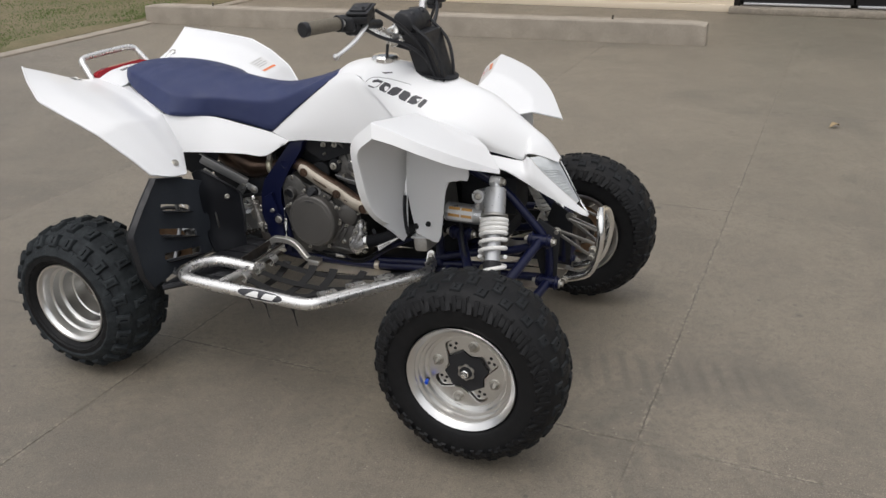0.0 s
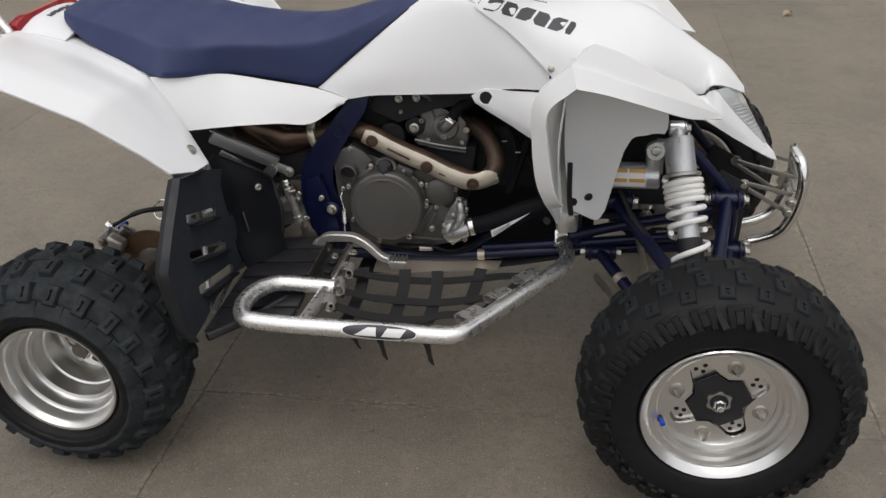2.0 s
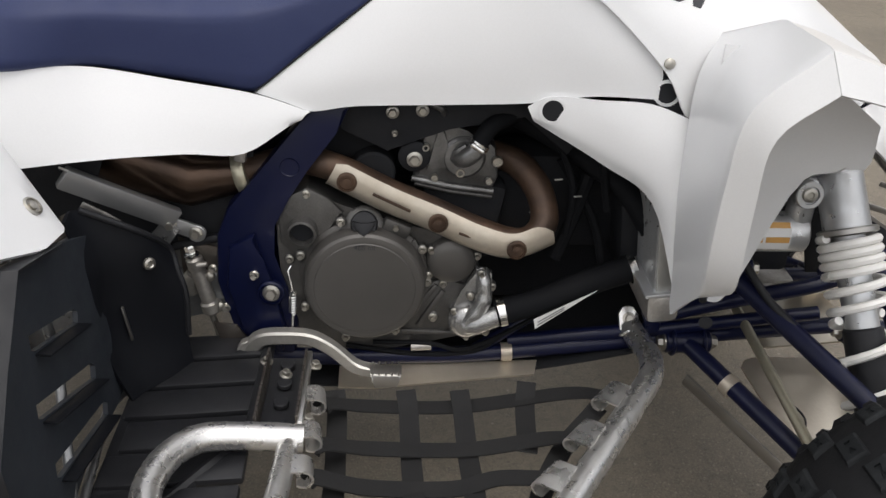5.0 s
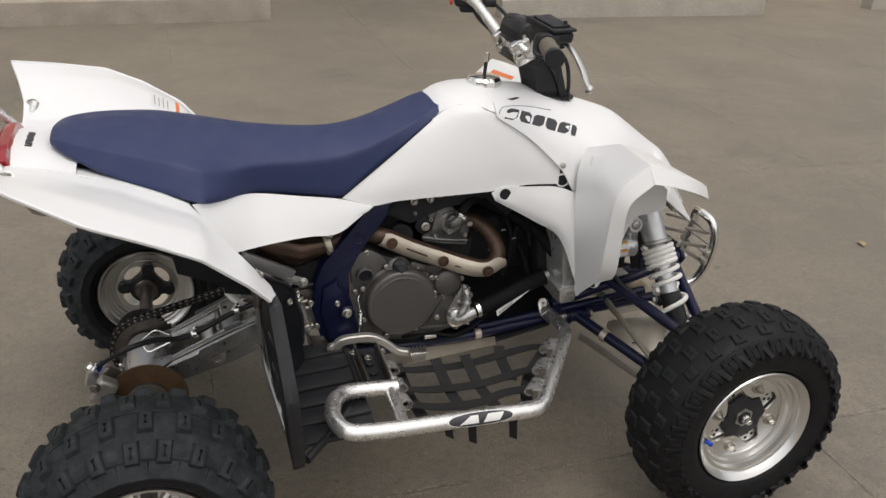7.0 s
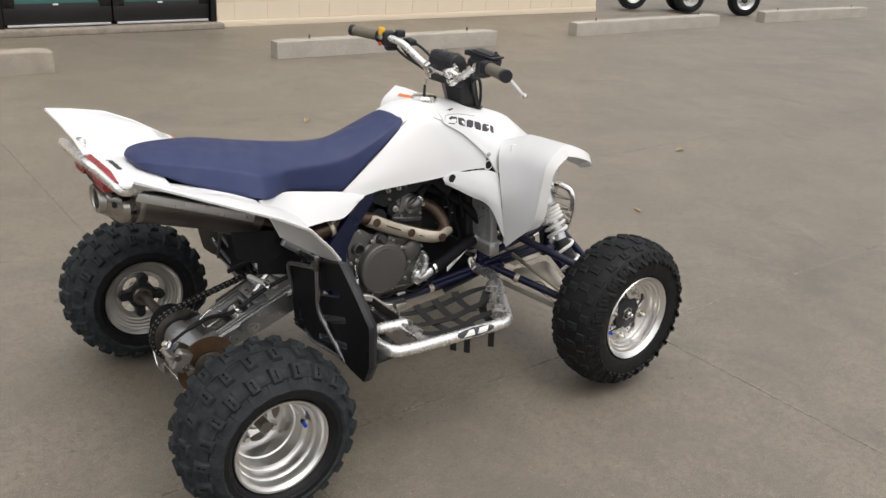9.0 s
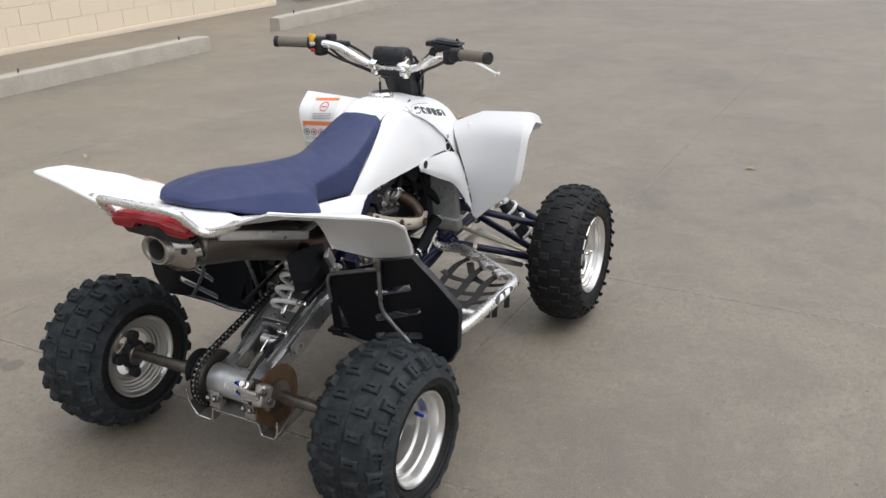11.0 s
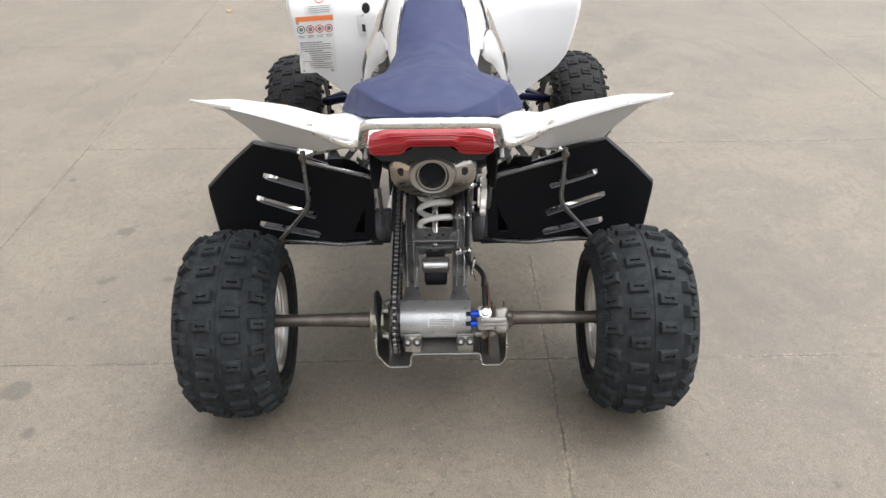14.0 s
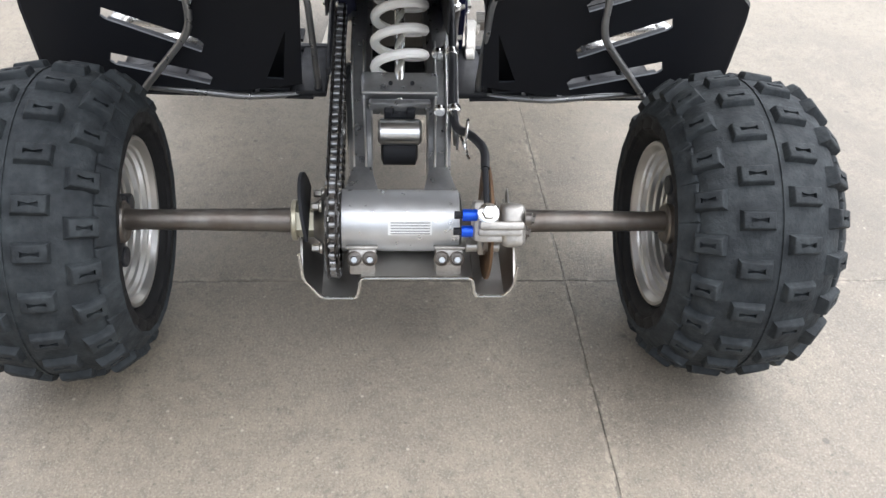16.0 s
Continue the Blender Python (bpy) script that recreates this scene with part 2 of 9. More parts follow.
def ground_material():
    """Broom-finished concrete: aggregate specks, broad grey and brown patches, oil spots, scuffs."""
    m = material("concrete_slab", (0.30, 0.272, 0.238), 0.85, spec=0.3)
    nt = m.node_tree
    n, l = nt.nodes, nt.links
    b = n["Principled BSDF"]
    geo = n.new("ShaderNodeNewGeometry").outputs["Position"]

    def tex(scale, detail=6.0, rough=0.55, dist=0.0):
        t = n.new("ShaderNodeTexNoise")
        t.inputs["Scale"].default_value, t.inputs["Detail"].default_value = scale, detail
        t.inputs["Roughness"].default_value, t.inputs["Distortion"].default_value = rough, dist
        l.new(geo, t.inputs["Vector"])
        return t.outputs["Fac"]

    def between(v, lo, hi, to=1.0):
        r = n.new("ShaderNodeMapRange")
        r.inputs["From Min"].default_value, r.inputs["From Max"].default_value, r.inputs["To Max"].default_value = lo, hi, to
        l.new(v, r.inputs["Value"])
        return r.outputs[0]

    def mixed(fac, a, colour):
        x = n.new("ShaderNodeMix")
        x.data_type = "RGBA"
        l.new(fac, x.inputs["Factor"])
        if isinstance(a, tuple):
            x.inputs["A"].default_value = (*a, 1)
        else:
            l.new(a, x.inputs["A"])
        x.inputs["B"].default_value = (*colour, 1)
        return x.outputs["Result"]

    def maths(op, a, b):
        x = n.new("ShaderNodeMath")
        x.operation = op
        for k, v in enumerate((a, b)):
            if isinstance(v, (int, float)):
                x.inputs[k].default_value = v
            else:
                l.new(v, x.inputs[k])
        return x.outputs[0]

    c = mixed(between(tex(0.55, 4, 0.6, 0.6), 0.36, 0.66), (0.224, 0.194, 0.157), (0.160, 0.139, 0.114))
    c = mixed(between(tex(3.1, 6, 0.66, 0.6), 0.42, 0.66, 0.62), c, (0.148, 0.130, 0.109))
    c = mixed(between(tex(1.7, 6, 0.66, 0.5), 0.45, 0.66, 0.78), c, (0.262, 0.228, 0.184))
    c = mixed(between(tex(11, 6, 0.78, 0.2), 0.51, 0.66, 0.6), c, (0.129, 0.111, 0.093))
    c = mixed(between(tex(8, 6, 0.78, 0.5), 0.53, 0.68, 0.6), c, (0.277, 0.239, 0.194))
    c = mixed(between(tex(40, 6, 0.85), 0.49, 0.61, 0.85), c, (0.136, 0.117, 0.098))
    c = mixed(between(tex(230, 4, 0.8), 0.52, 0.62, 0.85), c, (0.306, 0.272, 0.226))
    c = mixed(between(tex(280, 3, 0.8), 0.54, 0.66, 0.8), c, (0.091, 0.079, 0.065))
    c = mixed(between(tex(150, 3, 0.7), 0.60, 0.69, 0.5), c, (0.36, 0.322, 0.275))
    c = mixed(between(tex(120, 3, 0.7), 0.60, 0.69, 0.55), c, (0.076, 0.067, 0.056))
    c = mixed(between(tex(0.9, 5, 0.7, 1.2), 0.54, 0.70, 0.5), c, (0.104, 0.096, 0.082))
    # crumbled edges along the slab joints
    xyz = n.new("ShaderNodeSeparateXYZ")
    l.new(geo, xyz.inputs[0])
    near = None
    for k, o, d in ((0, 0.150, 1.522), (1, -0.310, 1.82)):
        f = maths("FRACT", maths("ADD", maths("DIVIDE", maths("SUBTRACT", xyz.outputs[k], o), d), 100.5), 0)
        f = maths("MULTIPLY", maths("ABSOLUTE", maths("SUBTRACT", f, 0.5), 0), d)
        near = f if near is None else maths("MINIMUM", near, f)
    rag = maths("ADD", near, maths("MULTIPLY", tex(9, 6, 0.75), 0.07))
    c = mixed(between(rag, 0.046, 0.036, 0.40), c, (0.098, 0.086, 0.070))
    c = mixed(between(maths("ADD", near, maths("MULTIPLY", tex(17, 5, 0.75), 0.09)), 0.050, 0.040, 0.5), c, (0.285, 0.250, 0.205))
    # exposed aggregate: pale and dark chips, thick in some patches and absent in others
    def chips(scale, size, share):
        v = n.new("ShaderNodeTexVoronoi")
        v.inputs["Scale"].default_value = scale
        l.new(geo, v.inputs["Vector"])
        pick = n.new("ShaderNodeSeparateColor")
        l.new(v.outputs["Color"], pick.inputs[0])
        return maths("MULTIPLY", between(v.outputs["Distance"], size, size * 0.6), between(pick.outputs[0], 1 - share, 1 - share * 0.8))
    worn = between(tex(1.3, 5, 0.65, 0.4), 0.44, 0.60)
    c = mixed(maths("MULTIPLY", maths("MULTIPLY", chips(150, 0.34, 0.20), worn), 0.6), c, (0.40, 0.36, 0.305))
    c = mixed(maths("MULTIPLY", chips(75, 0.24, 0.035), 0.7), c, (0.43, 0.39, 0.335))
    c = mixed(maths("MULTIPLY", chips(95, 0.28, 0.06), 0.6), c, (0.060, 0.052, 0.043))
    c = mixed(maths("MULTIPLY", chips(17, 0.13, 0.06), 0.7), c, (0.075, 0.065, 0.055))
    # the joint itself: a ragged, broken hairline with crumbled pale lips
    shake = maths("MULTIPLY", maths("SUBTRACT", tex(14, 5, 0.7), 0.5), 0.030)
    line = None
    for k, o, d in ((0, 0.150, 1.522), (1, -0.310, 1.82)):
        f = maths("FRACT", maths("ADD", maths("DIVIDE", maths("SUBTRACT", maths("ADD", xyz.outputs[k], shake), o), d), 100.5), 0)
        f = maths("MULTIPLY", maths("ABSOLUTE", maths("SUBTRACT", f, 0.5), 0), d)
        line = f if line is None else maths("MINIMUM", line, f)
    gone = between(tex(2.1, 4, 0.6), 0.40, 0.56)
    c = mixed(maths("MULTIPLY", maths("MULTIPLY", between(line, 0.016, 0.004), between(tex(60, 3, 0.7), 0.50, 0.58)), maths("MULTIPLY", gone, 0.6)), c, (0.40, 0.355, 0.295))
    c = mixed(maths("MULTIPLY", between(line, 0.0034, 0.0016), maths("ADD", maths("MULTIPLY", gone, 0.50), 0.09)), c, (0.050, 0.043, 0.035))
    # oil drips beside the rear wheel, each with a ragged edge
    wob = maths("MULTIPLY", tex(26, 4, 0.6), 0.035)
    wet = None
    for x, y, r in ((0.04, 1.13, 0.040), (0.03, 1.20, 0.026), (0.59, 1.08, 0.019), (0.605, 1.055, 0.014), (0.60, 0.87, 0.018), (0.93, 1.11, 0.028), (0.38, 1.11, 0.010), (-0.13, 1.03, 0.017), (-0.34, -0.92, 0.010), (1.37, 1.46, 0.016), (2.02, 0.60, 0.012)):
        dist = n.new("ShaderNodeVectorMath")
        dist.operation = "DISTANCE"
        dist.inputs[1].default_value = (x, y, 0)
        l.new(geo, dist.inputs[0])
        spot = between(maths("ADD", dist.outputs["Value"], wob), r + 0.024, r + 0.012)
        wet = spot if wet is None else maths("MAXIMUM", wet, spot)
    c = mixed(maths("MULTIPLY", wet, 0.6), c, (0.070, 0.062, 0.054))
    # tyre print left in front of the right wheel: ribs across a narrow band
    band = maths("MULTIPLY", between(maths("ABSOLUTE", maths("SUBTRACT", maths("ADD", xyz.outputs[1], maths("MULTIPLY", xyz.outputs[0], -0.18)), -0.24), 0), 0.13, 0.06), between(maths("ABSOLUTE", maths("SUBTRACT", xyz.outputs[0], 1.68), 0), 0.38, 0.2))
    ribs = between(maths("SINE", maths("ADD", maths("MULTIPLY", xyz.outputs[0], 105.0), maths("MULTIPLY", xyz.outputs[1], 40.0)), 0), -0.2, 0.9)
    c = mixed(maths("MULTIPLY", maths("MULTIPLY", band, ribs), maths("MULTIPLY", tex(16, 5, 0.7), 0.75)), c, (0.085, 0.076, 0.065))
    rnd = n.new("ShaderNodeObjectInfo").outputs["Random"]
    hsv = n.new("ShaderNodeHueSaturation")
    l.new(c, hsv.inputs["Color"])
    hsv.inputs["Hue"].default_value, hsv.inputs["Saturation"].default_value = 0.506, 1.20
    add = n.new("ShaderNodeMath")
    add.inputs[1].default_value = 0.86
    l.new(between(rnd, 0, 1, 0.06), add.inputs[0])
    l.new(add.outputs[0], hsv.inputs["Value"])
    l.new(hsv.outputs[0], b.inputs["Base Color"])
    bp = n.new("ShaderNodeBump")
    bp.inputs["Strength"].default_value, bp.inputs["Distance"].default_value = 0.8, 0.003
    l.new(tex(160, 4, 0.8), bp.inputs["Height"])
    l.new(bp.outputs[0], b.inputs["Normal"])
    b.inputs["Roughness"].default_value = 0.56
    b.inputs["Specular IOR Level"].default_value = 0.8
    return m


CONCRETE = ground_material()
STOPMAT = material("cast_concrete", (0.385, 0.340, 0.280), 0.88, grain=0.35, grain_scale=120, stain=0.6, stain_scale=5, stain_colour=(0.235, 0.208, 0.172), bump=0.5, bump_scale=120)
PALESTOP = material("pale_cast_concrete", (0.43, 0.40, 0.345), 0.88, grain=0.35, grain_scale=90, stain=0.5, stain_scale=5, stain_colour=(0.29, 0.265, 0.225), bump=0.5, bump_scale=120)
STONE = material("step_concrete", (0.33, 0.29, 0.235), 0.9, grain=0.4, grain_scale=60, stain=0.5, stain_scale=9, bump=0.5, bump_scale=90)
BLOCK = material("cream_painted_block", (0.74, 0.64, 0.50), 0.75, grain=0.12, grain_scale=90, stain=0.2, stain_scale=3, stain_colour=(0.66, 0.55, 0.42), bump=0.4, bump_scale=90)
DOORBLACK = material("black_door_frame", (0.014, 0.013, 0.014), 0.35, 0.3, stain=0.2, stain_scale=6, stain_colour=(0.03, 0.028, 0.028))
TEAL = material("teal_tinted_glass", (0.035, 0.13, 0.12), 0.12, stain=0.25, stain_scale=2, stain_colour=(0.06, 0.16, 0.15), coat=0.3)
SILL = material("door_sill_alloy", (0.72, 0.72, 0.74), 0.35, 0.7, stain=0.2, stain_scale=20)
SOIL = material("dry_soil", (0.195, 0.162, 0.095), 0.95, grain=0.5, grain_scale=40, stain=0.6, stain_scale=3, stain_colour=(0.105, 0.11, 0.042), bump=0.6, bump_scale=60)
GRASS = material("dry_lawn", (0.085, 0.155, 0.03), 0.8, grain=0.2, grain_scale=30, stain=0.6, stain_scale=1.2, stain_colour=(0.15, 0.19, 0.055))
LEAF = material("dry_leaf", (0.36, 0.27, 0.15), 0.8, stain=0.4, stain_scale=60)


# ---- mesh tools ----
def finish(name, bm, mat, parent=None, label="", smooth=True, angle=38):
    me = bpy.data.meshes.new(name)
    bmesh.ops.recalc_face_normals(bm, faces=bm.faces[:])
    if smooth:
        for f in bm.faces:
            f.smooth = True
    bm.to_mesh(me)
    bm.free()
    if smooth:
        me.set_sharp_from_angle(angle=radians(angle))
    me.materials.append(mat)
    ob = new(name, me)
    if parent is not None:
        ob.parent = parent
    return tagged(ob, label)


def part(name, bm, mat, parent, label="", smooth=True, angle=38):
    return finish(name, bm, mat, parent, label, smooth, angle)


def add(fn, *a, **k):
    bm = bmesh.new()
    fn(bm, *a, **k)
    return bm


def frame_of(d):
    d = Vector(d).normalized()
    up = Vector((0, 0, 1)) if abs(d.z) < 0.95 else Vector((1, 0, 0))
    a = d.cross(up).normalized()
    return d, a, d.cross(a)


def rounded(pts, bend, steps=5):
    """The polyline with each corner turned into an arc that starts bend away from it."""
    pts = [Vector(p) for p in pts]
    out = [pts[0]]
    for a, b, c in zip(pts, pts[1:], pts[2:]):
        r = min(bend, (b - a).length * 0.48, (c - b).length * 0.48)
        p, q = b + (a - b).normalized() * r, b + (c - b).normalized() * r
        for i in range(steps + 1):
            t = i / steps
            out.append(p * (1 - t) ** 2 + b * 2 * t * (1 - t) + q * t * t)
    return out + [pts[-1]]


def tube(bm, pts, r, seg=12, bend=0.0, cap=True, flat=1.0):
    """A pipe along a line; flat squashes it in its own second axis."""
    pts = rounded(pts, bend) if bend else [Vector(p) for p in pts]
    rings, a_prev = [], None
    for i, p in enumerate(pts):
        d = (pts[min(i + 1, len(pts) - 1)] - pts[max(i - 1, 0)]).normalized()
        if a_prev is None:
            _, a, _ = frame_of(d)
        else:
            a = (a_prev - d * a_prev.dot(d)).normalized()
        a_prev, b = a, d.cross(a)
        rr = r[i] if isinstance(r, (list, tuple)) else r
        rings.append([bm.verts.new(p + a * rr * math.cos(t) + b * rr * flat * math.sin(t)) for t in (2 * math.pi * k / seg for k in range(seg))])
    for u, v in zip(rings, rings[1:]):
        for k in range(seg):
            bm.faces.new((u[k], u[(k + 1) % seg], v[(k + 1) % seg], v[k]))
    if cap:
        bm.faces.new(rings[0][::-1])
        bm.faces.new(rings[-1])


def lathe(bm, profile, centre=(0, 0, 0), axis=(0, 1, 0), seg=32, closed=False):
    """profile: pairs (radius, distance along the axis)."""
    d, a, b = frame_of(axis)
    c = Vector(centre)
    rings = []
    for r, h in profile:
        rings.append([bm.verts.new(c + d * h + (a * math.cos(t) + b * math.sin(t)) * max(r, 1e-4)) for t in (2 * math.pi * k / seg for k in range(seg))])
    pairs = list(zip(rings, rings[1:])) + ([(rings[-1], rings[0])] if closed else [])
    for u, v in pairs:
        for k in range(seg):
            bm.faces.new((u[k], u[(k + 1) % seg], v[(k + 1) % seg], v[k]))
    if not closed:
        bm.faces.new(rings[0][::-1])
        bm.faces.new(rings[-1])


def cyl(bm, p, q, r, seg=16, bevel=0.1):
    p, q = Vector(p), Vector(q)
    h = (q - p).length
    e = min(r * bevel, h * 0.3)
    lathe(bm, [(r - e, 0), (r, e), (r, h - e), (r - e, h)], p, q - p, seg)


def hexbolt(bm, p, d, r=0.008, h=0.006, flange=True):
    if flange:
        d0 = Vector(d).normalized()
        lathe(bm, [(r * 1.5, 0), (r * 1.5, h * 0.25), (r * 1.2, h * 0.4)], p, d, 14)
        p = Vector(p) + d0 * h * 0.3
    lathe(bm, [(r, 0), (r, h * 0.85), (r * 0.85, h)], p, d, 6)


def box(bm, size, m=Matrix(), bevel=0.0, seg=2):
    g = bmesh.ops.create_cube(bm, size=1.0, matrix=m @ Matrix.Diagonal((*size, 1)))
    if bevel:
        vs = g["verts"]
        es = list({e for v in vs for e in v.link_edges})
        bmesh.ops.bevel(bm, geom=vs + es, offset=bevel, segments=seg, affect="EDGES", profile=0.5, clamp_overlap=True)


def bar(bm, p, q, w, h, up=(0, 0, 1), bevel=0.003):
    """A straight bar of rectangular section from p to q."""
    p, q = Vector(p), Vector(q)
    d = (q - p).normalized()
    a = d.cross(Vector(up)).normalized()
    b = a.cross(d)
    m = Matrix(((d.x, a.x, b.x, 0), (d.y, a.y, b.y, 0), (d.z, a.z, b.z, 0), (0, 0, 0, 1)))
    box(bm, ((q - p).length, w, h), Matrix.Translation((p + q) / 2) @ m, bevel)


def plate(bm, pts, thick, normal=None, bevel=0.0):
    """A flat or slightly bent plate with the given outline."""
    pts = [Vector(p) for p in pts]
    if normal is None:
        normal = Vector((0, 0, 0))
        for a, b in zip(pts, pts[1:] + pts[:1]):
            normal += (a - pts[0]).cross(b - pts[0])
    nrm = Vector(normal).normalized() * thick / 2
    top, low = [bm.verts.new(p + nrm) for p in pts], [bm.verts.new(p - nrm) for p in pts]
    k = len(pts)
    fs = [bm.faces.new(top), bm.faces.new(low[::-1])] + [bm.faces.new((top[i], low[i], low[(i + 1) % k], top[(i + 1) % k])) for i in range(k)]
    if bevel:
        es = [e for f in fs[:2] for e in f.edges]
        bmesh.ops.bevel(bm, geom=es, offset=bevel, segments=2, affect="EDGES", profile=0.5, clamp_overlap=True)


def spline(pts, steps, closed=False):
    """Points along a smooth curve through pts."""
    pts = [Vector(p) for p in pts]
    n, out = len(pts), []
    spans = n if closed else n - 1
    for i in range(spans):
        p1, p2 = pts[i], pts[(i + 1) % n]
        p0 = pts[i - 1] if (closed or i) else p1 * 2 - p2
        p3 = pts[(i + 2) % n] if (closed or i + 2 < n) else p2 * 2 - p1
        for k in range(steps):
            t = k / steps
            m1, m2 = (p2 - p0) * 0.5, (p3 - p1) * 0.5
            out.append(p1 * (2 * t ** 3 - 3 * t * t + 1) + m1 * (t ** 3 - 2 * t * t + t) + p2 * (3 * t * t - 2 * t ** 3) + m2 * (t ** 3 - t * t))
    return out if closed else out + [pts[-1]]


def skin(rows, nu=5, nv=5, crease_rows=False, crease_cols=False):
    """A grid of points on the smooth surface through a small net of rows. Creased directions run straight between their points."""
    def lin(pts, s):
        pts = [Vector(p) for p in pts]
        return [a.lerp(b, k / s) for a, b in zip(pts, pts[1:]) for k in range(s)] + [pts[-1]]
    across = [(lin if crease_cols else spline)(r, nu) for r in rows]
    cols = [(lin if crease_rows else spline)([r[i] for r in across], nv) for i in range(len(across[0]))]
    return [[c[j] for c in cols] for j in range(len(cols[0]))]


def folded(pts, e=0.07):
    """Straight runs between the points, each corner cut by a narrow chamfer."""
    pts = [Vector(p) for p in pts]
    out = [pts[0]]
    n = len(pts) - 1
    for i, (a, b) in enumerate(zip(pts, pts[1:])):
        for f in ([] if i == 0 else [e, 2.5 * e]) + ([0.5] if n < 3 else []) + ([] if i == n - 1 else [1 - 2.5 * e, 1 - e]):
            out.append(a.lerp(b, f))
    return out + [pts[-1]]


def panel(rows, nv=5, e=0.07, both=False):
    """A pressed panel: folded across its rows, and along them a smooth sweep, or folds again."""
    across = [folded(r, e) for r in rows]
    cols = [folded([r[i] for r in across], e) if both else spline([r[i] for r in across], nv) for i in range(len(across[0]))]
    return [[c[j] for c in cols] for j in range(len(cols[0]))]


def shell(bm, grid, thick):
    """A sheet of the given thickness: the grid is its outer face; a positive thickness grows against the face's normal."""
    R, C = len(grid), len(grid[0])
    nrm = []
    for i in range(R):
        row = []
        for j in range(C):
            du = grid[i][min(j + 1, C - 1)] - grid[i][max(j - 1, 0)]
            dv = grid[min(i + 1, R - 1)][j] - grid[max(i - 1, 0)][j]
            n = du.cross(dv)
            row.append(n.normalized() if n.length > 1e-9 else Vector((0, 0, 0)))
        nrm.append(row)
    top = [[bm.verts.new(p) for p in r] for r in grid]
    low = [[bm.verts.new(p - n * thick) for p, n in zip(r, q)] for r, q in zip(grid, nrm)]
    for i in range(R - 1):
        for j in range(C - 1):
            bm.faces.new((top[i][j], top[i][j + 1], top[i + 1][j + 1], top[i + 1][j]))
            bm.faces.new((low[i][j], low[i + 1][j], low[i + 1][j + 1], low[i][j + 1]))
    edge = [(0, j) for j in range(C)] + [(i, C - 1) for i in range(1, R)] + [(R - 1, j) for j in range(C - 2, -1, -1)] + [(i, 0) for i in range(R - 2, 0, -1)]
    for (i, j), (k, l) in zip(edge, edge[1:] + edge[:1]):
        bm.faces.new((top[i][j], low[i][j], low[k][l], top[k][l]))
    bmesh.ops.remove_doubles(bm, verts=bm.verts[:], dist=0.0004)


def loft(bm, loops, cap=True):
    """Closed loops of equal length joined one after the other."""
    rings = [[bm.verts.new(p) for p in r] for r in loops]
    n = len(rings[0])
    for u, v in zip(rings, rings[1:]):
        for k in range(n):
            bm.faces.new((u[k], u[(k + 1) % n], v[(k + 1) % n], v[k]))
    if cap:
        bm.faces.new(rings[0][::-1])
        bm.faces.new(rings[-1])


def coil(bm, p, q, radius, wire, turns, seg=8, per=20):
    p, q = Vector(p), Vector(q)
    d, a, b = frame_of(q - p)
    n = int(turns * per)
    pts = []
    for i in range(n + 1):
        t = i / n
        w = 2 * math.pi * turns * t
        pts.append(p.lerp(q, t) + (a * math.cos(w) + b * math.sin(w)) * radius)
    tube(bm, pts, wire, seg)


def side(s, pts):
    """Points given for the near side (y counted outwards) put on side s: -1 right, 1 left."""
    return [(x, s * y, z) for x, y, z in pts]


def side_rows(s, rows):
    rows = [side(s, r) for r in rows]
    return rows if s < 0 else [r[::-1] for r in rows]


def caster(ob):
    """Finds where a ray meets the mesh of this one part."""
    me = ob.data
    return bvhtree.BVHTree.FromPolygons([v.co.copy() for v in me.vertices], [tuple(p.vertices) for p in me.polygons])


def lay(tree, p, way, lift):
    """The point where the ray from p along way meets the surface, lifted off it."""
    way = Vector(way).normalized()
    hit = tree.ray_cast(Vector(p), way)[0]
    return (hit if hit is not None else Vector(p) + way * 0.1) - way * lift


def holed(bm, outline, holes, thick, to3):
    """A sheet cut to an outline, with holes; both are lists of flat points that to3 places in space."""
    edges = []
    for loop in [outline] + holes:
        vs = [bm.verts.new((u, v, 0)) for u, v in loop]
        edges += [bm.edges.new((a, b)) for a, b in zip(vs, vs[1:] + vs[:1])]
    bmesh.ops.triangle_fill(bm, use_beauty=True, use_dissolve=False, edges=edges)
    g = bmesh.ops.extrude_face_region(bm, geom=bm.faces[:])
    bmesh.ops.translate(bm, vec=(0, 0, thick), verts=[v for v in g["geom"] if isinstance(v, bmesh.types.BMVert)])
    for v in bm.verts:
        v.co = to3(*v.co)


# ---- ground ----
def thing(name, label, category, at=(0, 0, 0), group="", kind=""):
    ob = new(name)
    ob.location = at
    ob.empty_display_size = 0.1
    return tagged(ob, label, category, group, kind)


def build_ground():
    bm = bmesh.new()
    bmesh.ops.create_grid(bm, x_segments=8, y_segments=8, size=400)
    ob = finish("ground", bm, CONCRETE, smooth=False)
    ob.location = (0, 0, -0.0012)
    tagged(ob, "worn grey-brown concrete yard with dark stains", "ground", kind="structure")
    return ob


ground = build_ground()
JX, JY, DX, DY = 0.150, -0.310, 1.522, 1.82   # one joint each way, and the slab's length and width


# ---- building and kerb stops ----
WALL = pose(0.94, 7.33, 0, 0, 0, -0.4)   # x along the wall, y into it


